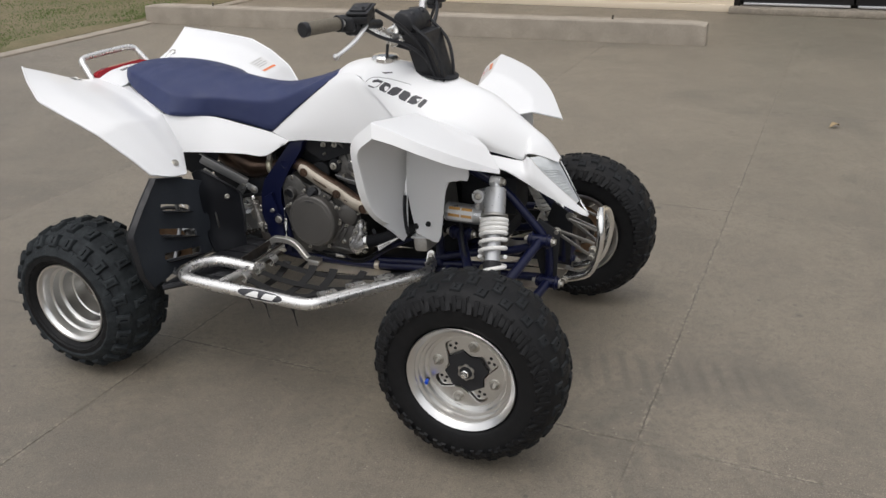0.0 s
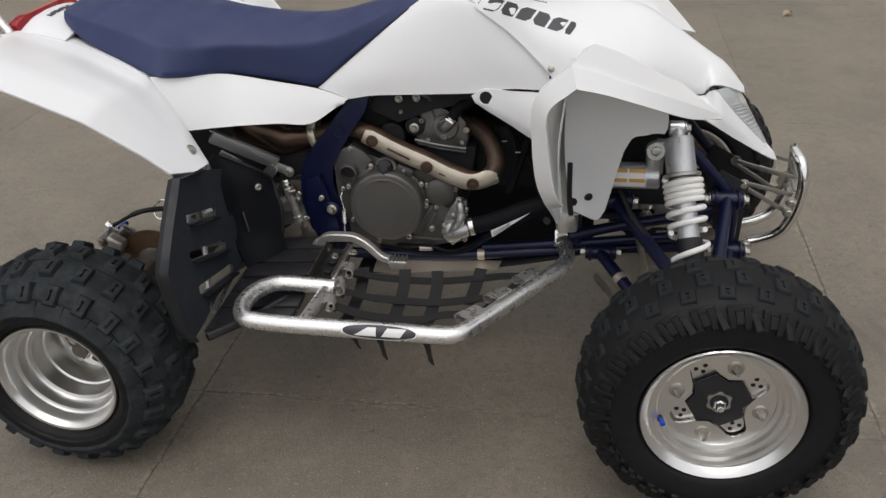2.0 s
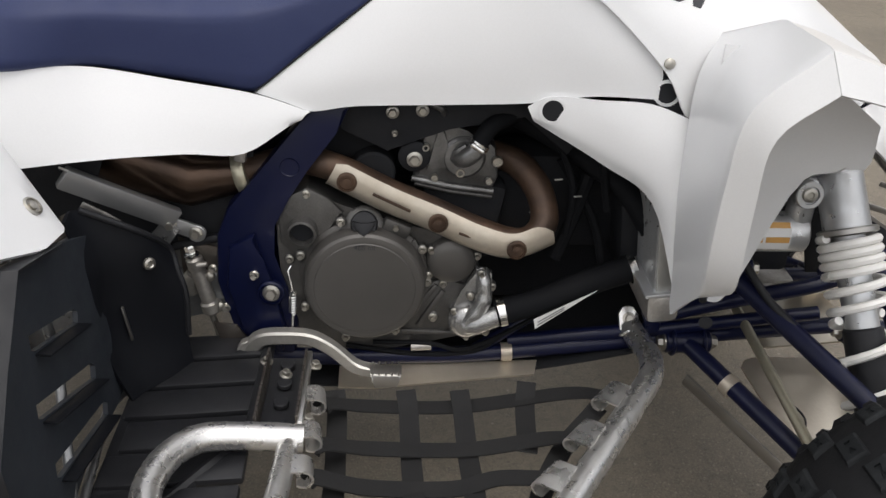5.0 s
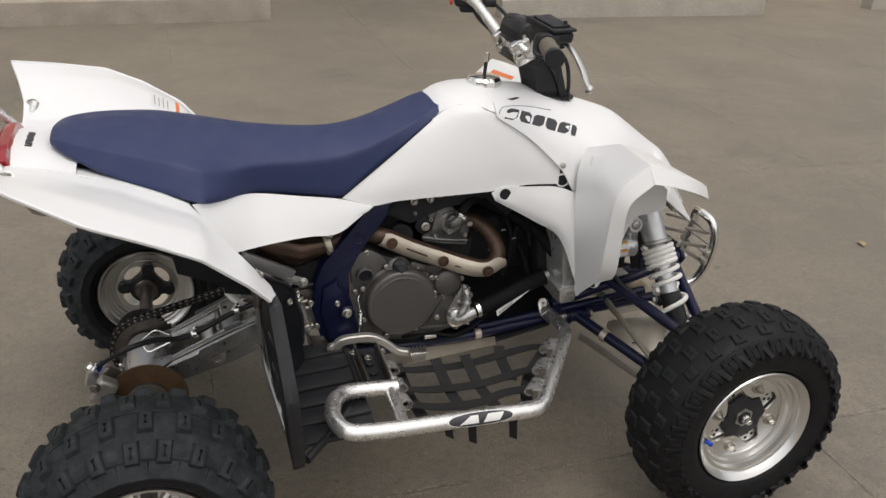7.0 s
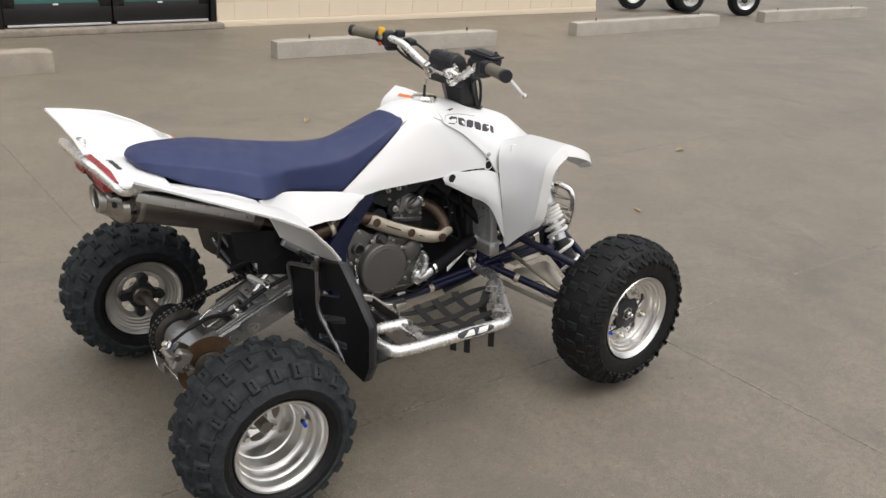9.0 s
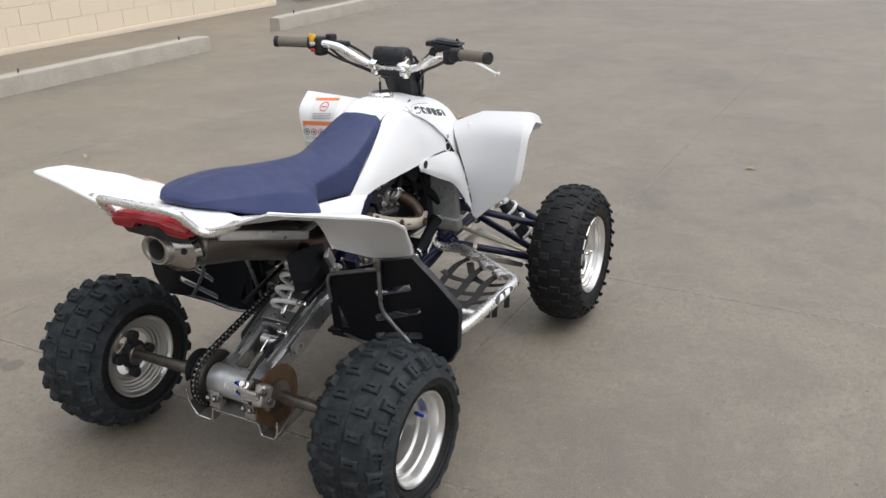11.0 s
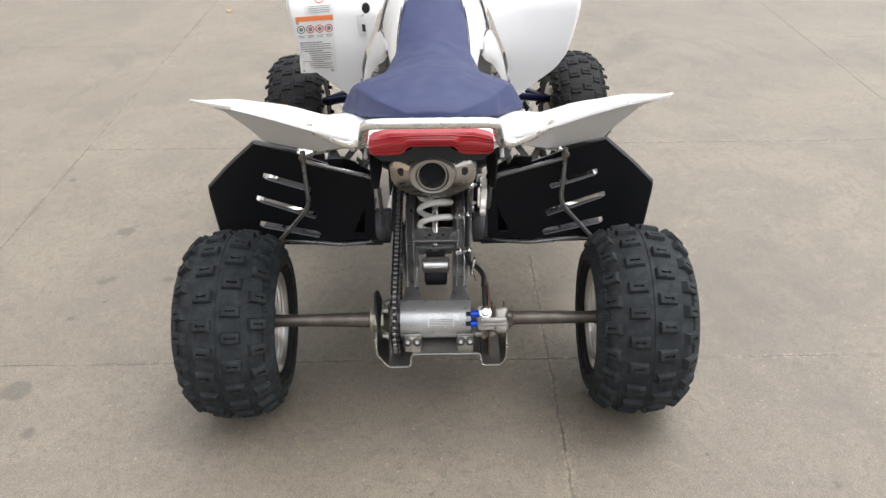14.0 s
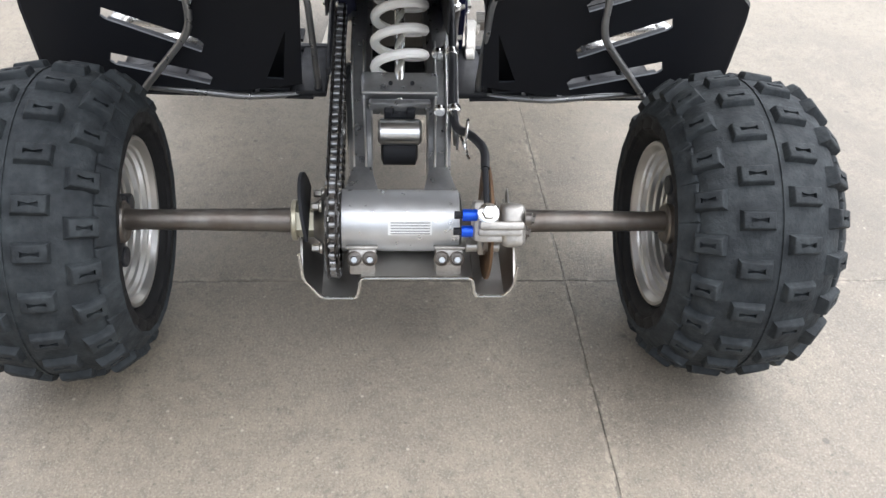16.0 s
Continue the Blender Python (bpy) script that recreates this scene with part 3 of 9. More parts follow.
def build_wall(name, x0, x1, z1=3.2):
    """Painted block wall with real courses, and a plain footing strip."""
    body = add(box, (x1 - x0, 0.19, z1), pose((x0 + x1) / 2, 0.115, z1 / 2))
    body.transform(WALL)
    w = finish(name, body, BLOCK, smooth=False)
    tagged(w, "cream painted concrete block wall", "wall", kind="structure")
    course, length = 0.203, 0.406
    bm = bmesh.new()
    box(bm, (length - 0.006, 0.02, course - 0.005), bevel=0.003)
    me = bpy.data.meshes.new("block")
    bm.to_mesh(me)
    bm.free()
    me.materials.append(BLOCK)
    for row in range(4):
        x = x0 + (length / 2 if row % 2 else length)
        while x < x1 - length / 2:
            b = new("block", me)
            b.parent = w
            b.matrix_basis = WALL @ pose(x, 0.0235 + 0.0015 * random.random(), 0.075 + course * (row + 0.5))
            x += length
    foot = add(box, (x1 - x0, 0.018, 0.075), pose((x0 + x1) / 2, 0.008, 0.036), bevel=0.004)
    foot.transform(WALL)
    tagged(finish("trim", foot, BLOCK, w), "cream painted footing strip", kind="structure")
    return w


build_wall("wall_west", -9.0, 0.0)
build_wall("wall_east", 2.26, 8.25)
end = add(box, (0.2, 8.0, 3.2), pose(8.15, 4.21, 1.6))
end.transform(WALL)
tagged(finish("wall_return", end, BLOCK, smooth=False), "cream painted return wall", "wall", kind="structure")


def build_doors():
    d = thing("door_1", "black framed double glass shop door, shut", "door", kind="structure")
    d.matrix_basis = WALL
    step = add(box, (2.32, 0.26, 0.06), pose(1.13, 0.02, 0.03), bevel=0.008)
    part("door_step", step, STONE, d, "worn concrete door step")
    for x in (0.03, 2.23):
        part("jamb", add(box, (0.06, 0.12, 2.2), pose(x, 0.1, 1.1), bevel=0.004), DOORBLACK, d)
    part("lintel", add(box, (2.26, 0.12, 0.12), pose(1.13, 0.1, 2.24), bevel=0.004), DOORBLACK, d)
    part("wall_above", add(box, (2.26, 0.19, 0.9), pose(1.13, 0.115, 2.75)), BLOCK, d)
    for i, x0 in enumerate((0.07, 1.14)):
        leaf = add(box, (1.05, 0.045, 0.20), pose(x0 + 0.525, 0.1, 0.195), bevel=0.004)
        for z in (2.1,):
            box(leaf, (1.05, 0.045, 0.12), pose(x0 + 0.525, 0.1, z), bevel=0.004)
        for x in (x0 + 0.06, x0 + 0.99):
            box(leaf, (0.12, 0.045, 1.84), pose(x, 0.1, 1.17), bevel=0.004)
        lf = part("door_leaf", leaf, DOORBLACK, d)
        part("pane", add(box, (0.83, 0.012, 1.76), pose(x0 + 0.525, 0.1, 1.17)), TEAL, lf, "teal tinted pane")
        part("threshold", add(box, (1.0, 0.03, 0.022), pose(x0 + 0.525, 0.062, 0.083), bevel=0.003), SILL, lf, "bright alloy sweep strip")
        part("label_plate", add(box, (0.05, 0.004, 0.016), pose(x0 + 0.5, 0.075, 0.285)), PAPER, lf)
    # black panel added to stand in for the unlit room
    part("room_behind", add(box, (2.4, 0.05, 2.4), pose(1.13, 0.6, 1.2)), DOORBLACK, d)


build_doors()


def build_stop(p, q, label, w=0.165, h=0.165, mat=None):
    """A cast concrete kerb stop with chamfered top, worn ends and two steel pins."""
    p, q = Vector(p), Vector(q)
    n = max(6, int((q - p).length / 0.12))
    sec = [(-w / 2, 0), (-w / 2 + 0.002, h * 0.55), (-w / 2 + 0.008, h * 0.93), (-w / 2 + 0.020, h), (w / 2 - 0.020, h), (w / 2 - 0.008, h * 0.93), (w / 2 - 0.002, h * 0.55), (w / 2, 0)]
    d = (q - p).normalized()
    a = Vector((-d.y, d.x, 0))
    loops = []
    for i in range(n + 1):
        c = p.lerp(q, i / n)
        k = 0.93 if i in (0, n) else 1.0
        loops.append([c + a * (u * k + 0.003 * noise.noise((c.x * 9, v * 40, u * 40))) + Vector((0, 0, v * (k if v > 0.05 else 1) + (0.004 * noise.noise((c.x * 7, u * 30, 3)) if v > 0.02 else 0))) for u, v in sec])
    t = finish("parking_stop", add(loft, loops), mat or PALESTOP, angle=30)
    tagged(t, label, "parking stop", "kerb stops along the wall")
    for f in (0.14, 0.86):
        c = p.lerp(q, f)
        part("steel_pin", add(cyl, (c.x, c.y, h - 0.01), (c.x + 0.004, c.y, h + 0.035), 0.009, 8), STEEL, t, "rusty rebar pin")
    return t


build_stop((-4.79, 5.20, 0), (0.96, 5.47, 0), "long weathered concrete kerb stop with dark scuffs", 0.19, 0.185, STOPMAT)
build_stop((2.94, 5.40, 0), (5.58, 5.35, 0), "pale concrete kerb stop with a chipped end")
build_stop((7.0, 5.54, 0), (9.82, 5.58, 0), "pale concrete kerb stop beside the wall's end")
build_stop((10.97, 5.63, 0), (13.7, 5.56, 0), "pale concrete kerb stop in front of a parked quad")


# ---- lawn ----
def build_lawn():
    bm = bmesh.new()
    gx, gy = 40, 60
    rows = []
    for i in range(gx + 1):
        r = []
        for j in range(gy + 1):
            x = -4.87 - 8.0 * (i / gx) ** 1.6
            y = -4 + 11.0 * j / gy
            x += 0.10 * noise.noise((y * 1.3, 2, 0)) if i == 0 else 0
            z = 0.035 * min(1, i / 4) + 0.012 * noise.noise((x * 2, y * 2, 0)) * min(1, i / 2) + 0.002
            r.append(bm.verts.new((x, y, z)))
        rows.append(r)
    for u, v in zip(rows, rows[1:]):
        for j in range(gy):
            bm.faces.new((u[j], v[j], v[j + 1], u[j + 1]))
    lawn = finish("lawn", bm, SOIL)
    tagged(lawn, "patchy lawn bed of dry soil beside the yard", "lawn", kind="structure")
    rng = random.Random(5)
    verts, faces = [], []
    for _ in range(52000):
        x = -4.93 - 5.5 * rng.random() ** 1.5
        y = rng.uniform(1.2, 6.9)
        if noise.noise((x * 1.1, y * 1.1, 7)) < -0.42 + 0.5 * max(0, 0.35 - (-4.93 - x)) / 0.35 * 1.2:
            continue
        h, w, t = rng.uniform(0.012, 0.040), rng.uniform(0.003, 0.007), rng.uniform(0, 6.28)
        lx, ly = rng.uniform(-0.03, 0.03), rng.uniform(-0.03, 0.03)
        cx, sx = math.cos(t) * w, math.sin(t) * w
        k, z = len(verts), 0.02
        verts += [(x - cx, y - sx, z), (x + cx, y + sx, z), (x + lx * 0.5, y + ly * 0.5, z + h * 0.7), (x + lx, y + ly, z + h)]
        faces += [(k, k + 1, k + 2), (k + 1, k + 3, k + 2)]
    me = bpy.data.meshes.new("grass")
    me.from_pydata(verts, [], faces)
    me.materials.append(GRASS)
    tagged(new("grass", me), "short green and straw-coloured grass blades", "grass", kind="stuff")
    edge = add(box, (0.16, 11.0, 0.05), pose(-4.77, 1.5, -0.010), bevel=0.006)
    tagged(finish("edging", edge, STOPMAT), "pale concrete mowing strip", "edging", kind="structure")


build_lawn()


# ---- wheels ----
def tyre_profile(R, half, bead):
    """Radius and side offset round the carcass from inner bead to outer bead; the wide tyre is more crowned."""
    c, lo, hi = (1.45, 0.30, 0.50) if half > 0.1 else (1.1, 0.40, 0.68)
    return [(bead - 0.002, -half * 0.70), (bead + 0.012, -half * 0.82), (bead + 0.022, -half * 0.95), (bead + (R - bead) * lo, -half * 1.0), (bead + (R - bead) * hi, -half * 0.985),
            (R - 0.030 * c, -half * 0.92), (R - 0.0135 * c, -half * 0.76), (R - 0.004 * c, -half * 0.43), (R, 0), (R - 0.004 * c, half * 0.43), (R - 0.0135 * c, half * 0.76),
            (R - 0.030 * c, half * 0.92), (bead + (R - bead) * hi, half * 0.985), (bead + (R - bead) * lo, half * 1.0), (bead + 0.022, half * 0.95), (bead + 0.012, half * 0.82), (bead - 0.002, half * 0.70)]


def lug(bm, R, half, bead, th, v, length, width, height, slot=True, skew=0.0):
    """One tread block: v in -1..1 runs across the tyre from shoulder to shoulder, past 1 down the sidewall."""
    prof = [Vector((r, h)) for r, h in tyre_profile(R, half, bead)]
    pts = spline([(p.x, p.y, 0) for p in prof], 6)
    s = [0.0]
    for a, b in zip(pts, pts[1:]):
        s.append(s[-1] + (b - a).length)
    mid = s[len(s) // 2]
    want = mid + v * half

    def at(d):
        d = min(max(d, 0.001), s[-1] - 0.001)
        k = next(i for i in range(1, len(s)) if s[i] >= d)
        f = (d - s[k - 1]) / (s[k] - s[k - 1])
        return pts[k - 1].lerp(pts[k], f)
    p = at(want)
    tan = (at(want + 0.004) - at(want - 0.004)).normalized()
    nrm = Vector((tan.y, -tan.x, 0))
    if nrm.x * 1 + (nrm.y * p.y) * 3 < 0:
        nrm = -nrm
    c, sn = math.cos(th), math.sin(th)

    def to3(r, h):
        return Vector((c * r, h, sn * r))
    o = to3(p.x, p.y)
    N = Vector((c * nrm.x, nrm.y, sn * nrm.x))
    T = Vector((-sn, 0, c))
    L = N.cross(T)
    if skew:
        T, L = T * math.cos(skew) + L * math.sin(skew), L * math.cos(skew) - T * math.sin(skew)
    loops = [[bm.verts.new(o + T * a * (length / 2 + e) + L * b * (width / 2 + e) + N * h) for a, b in ((-1, -1), (1, -1), (1, 1), (-1, 1))]
             for e, h in ((0.0032, -0.005), (0.0018, height * 0.26), (0.0006, height * 0.74), (-0.0006, height * 0.95), (-0.0020, height))]
    for low, top in zip(loops, loops[1:]):
        for k in range(4):
            bm.faces.new((low[k], low[(k + 1) % 4], top[(k + 1) % 4], top[k]))
    if not slot:
        bm.faces.new(top)
        return
    # a waisted slot, wider at both ends
    ins = [bm.verts.new(o + T * a * length + L * b * width + N * height) for a, b in ((-0.16, -0.28), (0.16, -0.28), (0.05, 0), (0.16, 0.28), (-0.16, 0.28), (-0.05, 0))]
    bot = [bm.verts.new(v0.co - N * height * 0.55) for v0 in ins]
    bm.faces.new((top[0], top[1], ins[1], ins[0]))
    bm.faces.new((top[1], top[2], ins[3], ins[2], ins[1]))
    bm.faces.new((top[2], top[3], ins[4], ins[3]))
    bm.faces.new((top[3], top[0], ins[0], ins[5], ins[4]))
    for k in range(6):
        bm.faces.new((ins[k], ins[(k + 1) % 6], bot[(k + 1) % 6], bot[k]))
    bm.faces.new(bot)


def ring(bm, profile, seg=48):
    """A closed section turned round the wheel's own axle (y)."""
    rings = []
    for r, h in profile:
        rings.append([bm.verts.new((r * math.cos(t), h, r * math.sin(t))) for t in (2 * math.pi * k / seg for k in range(seg))])
    for u, v in zip(rings, rings[1:] + rings[:1]):
        for k in range(seg):
            bm.faces.new((u[k], u[(k + 1) % seg], v[(k + 1) % seg], v[k]))


def build_rear_tyre(w, R, half, bead):
    bm = bmesh.new()
    prof = [(p.x, p.y) for p in spline([(r, h, 0) for r, h in tyre_profile(R, half, bead)], 3)]
    ring(bm, prof + [(bead - 0.003, half * 0.5), (bead - 0.003, -half * 0.5)], 64)
    part("tyre", bm, RUBBER, w, "wide black rear tyre", angle=30)
    bm, wall = bmesh.new(), bmesh.new()
    n = 22
    for k in range(n):
        t = 2 * math.pi * k / n
        p = math.pi / n
        a, b = 0.010 * math.sin(k * 2.1), 0.010 * math.sin(k * 1.3 + 1)
        for th, v, width in ((t + a, -0.27, 0.050), (t + p + b, 0.30, 0.049), (t + p * 0.9 + b, -0.80, 0.046), (t + p * 0.1 + a, 0.84, 0.046)):
            lug(bm, R, half, bead, th, v, 0.0225, width - 0.009, 0.0110)
        for v in (-1.10, 1.12):
            lug(bm, R, half, bead, t + p * (0.95 if v < 0 else 0.1), v, 0.050, 0.030, 0.0050, False)
        for q in (-1, 1):
            lug(wall, R, half, bead, t + p * (0.2 if q < 0 else 1.0), q * 1.30, 0.044, 0.020, 0.0040, False)
    # smooth band of tread under the blocks, and the raised mould line
    band = [(p.x, p.y) for p in spline([(r, h, 0) for r, h in tyre_profile(R, half, bead)], 3) if abs(p.y) < half * 0.97 and p.x > R - 0.062]
    band = [(r + (0.0010 if 2 < k < len(band) - 3 else -0.0010), h) for k, (r, h) in enumerate(band)]
    ring(bm, band + [(r - 0.003, h) for r, h in band[::-1]], 64)
    ring(bm, [(R + 0.0030, half * 0.045), (R + 0.0030, half * 0.028), (R - 0.004, half * 0.020), (R - 0.004, half * 0.053)], 64)
    tagged(part("tread", bm, TREAD, w, "dusty grey tread blocks", angle=42), kind="stuff")
    tagged(part("sidewall_ribs", wall, RUBBER, w, "black ribs on the tyre shoulder", angle=30), kind="stuff")


def build_front_tyre(w, R, half, bead):
    bm = bmesh.new()
    prof = [(p.x, p.y) for p in spline([(r, h, 0) for r, h in tyre_profile(R, half, bead)], 3)]
    ring(bm, prof + [(bead - 0.012, half * 0.5), (bead - 0.012, -half * 0.5)], 64)
    part("tyre", bm, RUBBER, w, "black front tyre", angle=30)
    bm, edge = bmesh.new(), bmesh.new()
    n = 24
    for k in range(n):
        t = 2 * math.pi * k / n
        p = math.pi / n
        lug(bm, R, half, bead, t, -0.24, 0.022, 0.031, 0.0048)
        lug(bm, R, half, bead, t + p * 0.35, 0.24, 0.022, 0.031, 0.0048)
        lug(bm, R, half, bead, t + p * 1.2, -0.62, 0.023, 0.023, 0.0045, True, 0.08)
        lug(bm, R, half, bead, t + p * 1.4, 0.62, 0.023, 0.023, 0.0045, True, -0.08)
        # arch-shaped shoulder block: a bridge, two legs, and a slanted ridge beside it
        for q in (-1, 1):
            a = t + (p if q < 0 else 0)
            lug(edge, R, half, bead, a, q * 0.93, 0.036, 0.008, 0.0022, False, q * 0.10)
            for d in (-0.060, 0.060):
                lug(edge, R, half, bead, a + d, q * 1.13, 0.007, 0.032, 0.0013, False, q * 0.16)
            lug(edge, R, half, bead, a, q * 1.12, 0.009, 0.018, 0.0014, False, q * 0.12)
            lug(edge, R, half, bead, a + 0.118, q * 1.06, 0.008, 0.048, 0.0014, False, q * 0.28)
    tagged(part("tread", bm, FRONTTREAD, w, "dusted black tread blocks", angle=30), kind="stuff")
    tagged(part("shoulder_tread", edge, RUBBER, w, "black arched shoulder blocks", angle=30), kind="stuff")


def rim_section(bead, half, deep=False):
    """The closed section of a stepped rim, round from the outer lip to the inner lip and back under the tyre; a deep one has its disc far in."""
    outer = [(0.013, half - 0.003), (0.011, half + 0.001), (0.006, half), (-0.001, half - 0.008), (-0.003, half - 0.014), (-0.005, half - 0.034), (-0.008, half - 0.037), (-0.013, half - 0.038), (-0.015, half - 0.062),
             (-0.018, half - 0.065), (-0.026, half - 0.066), (-0.029, half - 0.100), (-0.033, half - 0.103)]
    inner = [(-0.036, -0.006), (-0.038, -0.022), (-0.038, -0.032), (-0.032, -0.036), (-0.031, -0.042), (-0.024, -0.044), (-0.023, -0.055), (-0.016, -0.057), (-0.015, -0.068), (-0.008, -0.070), (-0.007, -0.080), (-0.002, -0.082)]
    if deep:
        inner = [(r, -0.036 + (h + 0.006) * 0.68) for r, h in inner]
    lip = [(-0.001, 0.008 - half), (0.006, -half), (0.011, -half - 0.001), (0.013, 0.003 - half), (0.001, 0.012 - half), (-0.001, 0), (0.001, half - 0.012)]
    return [(bead + r, h) for r, h in outer + inner + lip]


def bored_disc(bm, R, y, thick, holes, hole_r, rad, bore=0.03, phase=0.0):
    """A flat wheel disc cut through by rounded windows and the hub's bore."""
    outline = [(R * math.cos(t), R * math.sin(t)) for t in (2 * math.pi * k / 48 for k in range(48))]
    cuts = [[(bore * math.cos(t), bore * math.sin(t)) for t in (2 * math.pi * k / 24 for k in range(24))]]
    for k in range(holes):
        a = phase + 2 * math.pi * (k + 0.5) / holes
        cut = []
        for m in range(16):
            t = 2 * math.pi * m / 16
            r, da = rad + hole_r * math.sin(t), 0.48 * math.cos(t) * (1.0 + 0.15 * math.sin(t))
            cut.append((r * math.cos(a + da), r * math.sin(a + da)))
        cuts.append(cut)
    holed(bm, outline, cuts, thick, lambda u, v, d: Vector((u, y - thick + d, v)))


def build_front_wheel(quad):
    """The wheel's own centre is its origin and +y its outer side."""
    half, bead = 0.084, 0.131
    bm = bmesh.new()
    sec = [(bead + 0.012, -half), (bead + 0.010, -half + 0.006), (bead, -half + 0.012), (bead - 0.006, -half * 0.5), (bead - 0.024, -0.02), (bead - 0.027, 0.030), (bead - 0.024, 0.041), (bead - 0.010, 0.056),
           (bead - 0.007, 0.060), (bead - 0.001, half - 0.014), (bead + 0.010, half - 0.006), (bead + 0.013, half - 0.001), (bead + 0.011, half + 0.002), (bead + 0.004, half - 0.003), (bead - 0.003, half - 0.011), (bead - 0.004, 0.068), (bead - 0.011, 0.066),
           (bead - 0.013, 0.056), (bead - 0.020, 0.054), (bead - 0.023, 0.046), (bead - 0.030, 0.043), (0.1005, 0.0385), (0.0985, 0.0375), (0.0985, 0.033), (bead - 0.031, 0.030), (bead - 0.030, -0.02), (bead - 0.011, -half * 0.5), (bead - 0.005, -half + 0.010), (bead + 0.006, -half)]
    ring(bm, sec, 64)
    w = part("wheel", bm, ALLOY, quad, "bright alloy front wheel with a blocky black tyre", angle=24)
    build_front_tyre(w, 0.2500, 0.091, bead)
    # wheel disc cut by a four-armed star; the hub's drilled ears and black plate show through it
    def star(*turn_r):
        return [(r * math.cos(math.pi * k / 2 + d), r * math.sin(math.pi * k / 2 + d)) for k in range(4) for d, r in turn_r]
    arms = star((-0.44, 0.060), (-0.33, 0.070), (-0.215, 0.085), (-0.15, 0.0895), (-0.06, 0.0915), (0.06, 0.0915), (0.15, 0.0895), (0.215, 0.085), (0.33, 0.070), (0.44, 0.060), (0.785, 0.0500))
    bm = bmesh.new()
    holed(bm, [(0.0995 * math.cos(t), 0.0995 * math.sin(t)) for t in (2 * math.pi * k / 56 for k in range(56))], [arms], 0.005, lambda u, v, d: Vector((u, 0.0335 + d, v)))
    part("wheel_disc", bm, ALLOY, w, smooth=False)
    bm = add(plate, [(u * 0.95, 0.0275, v * 0.95) for u, v in arms], 0.003, (0, 1, 0))
    part("hub_star", bm, ALLOY, w, smooth=False)
    bm = add(plate, [(u, 0.0360, v) for u, v in star((-0.40, 0.0585), (0.0, 0.0535), (0.40, 0.0585), (0.785, 0.0445))], 0.006, (0, 1, 0), 0.001)
    part("hub_plate", bm, BLACK, w, "black star-shaped hub plate")
    for k in range(4):
        bm = bmesh.new()
        a = 2 * math.pi * k / 4
        for da, r in ((0.0, 0.0655), (0.115, 0.0765), (-0.115, 0.0765)):
            cyl(bm, (r * math.cos(a + da), 0.027, r * math.sin(a + da)), (r * math.cos(a + da), 0.0296, r * math.sin(a + da)), 0.0043, 12)
        part("drilled_holes", bm, DARK, w)
        b = a + math.pi / 4
        p = Vector((0.078 * math.cos(b), 0.0385, 0.078 * math.sin(b)))
        bm = add(lathe, [(0.0145, 0), (0.0145, 0.002), (0.0120, 0.0035)], p, (0, 1, 0), 20)
        lathe(bm, [(0.0095, 0.003), (0.0095, 0.011), (0.0070, 0.014), (0.0045, 0.020), (0.0040, 0.021)], p, (0, 1, 0), 6)
        part("lug_nut", bm, BOLT, w)
    bm = bmesh.new()
    lobes = [((0.0215 + 0.0022 * math.cos(6 * t)) * math.cos(t), 0.0405, (0.0215 + 0.0022 * math.cos(6 * t)) * math.sin(t)) for t in (2 * math.pi * k / 48 for k in range(48))]
    plate(bm, lobes, 0.004, (0, 1, 0), 0.0006)
    part("hub_washer", bm, SATIN, w, "lobed steel washer")
    part("hub_bore", add(lathe, [(0.0165, 0), (0.0165, 0.0008), (0.001, 0.0008)], (0, 0.0426, 0), (0, 1, 0), 24), DARK, w)
    part("axle_nut", add(lathe, [(0.0115, 0), (0.0115, 0.009), (0.0085, 0.011), (0.0070, 0.020), (0.0060, 0.021)], (0, 0.043, 0), (0, 1, 0), 6), CHROME, w)
    part("valve_stem", add(cyl, (0.108, 0.044, 0.017), (0.106, 0.054, 0.017), 0.0060, 10), BLACK, w)
    part("valve_cap", add(cyl, (0.106, 0.053, 0.017), (0.103, 0.068, 0.016), 0.0050, 10), BLUE, w, "blue valve cap")
    bm = add(cyl, (0, -0.075, 0), (0, 0.032, 0), 0.036, 20)
    part("hub", bm, STEEL, w)
    bm = bmesh.new()
    ring(bm, [(0.088, -0.035), (0.055, -0.035), (0.055, -0.039), (0.088, -0.039)], 40)
    part("brake_disc", bm, RUST, w, "rust-brown brake disc")
    return w


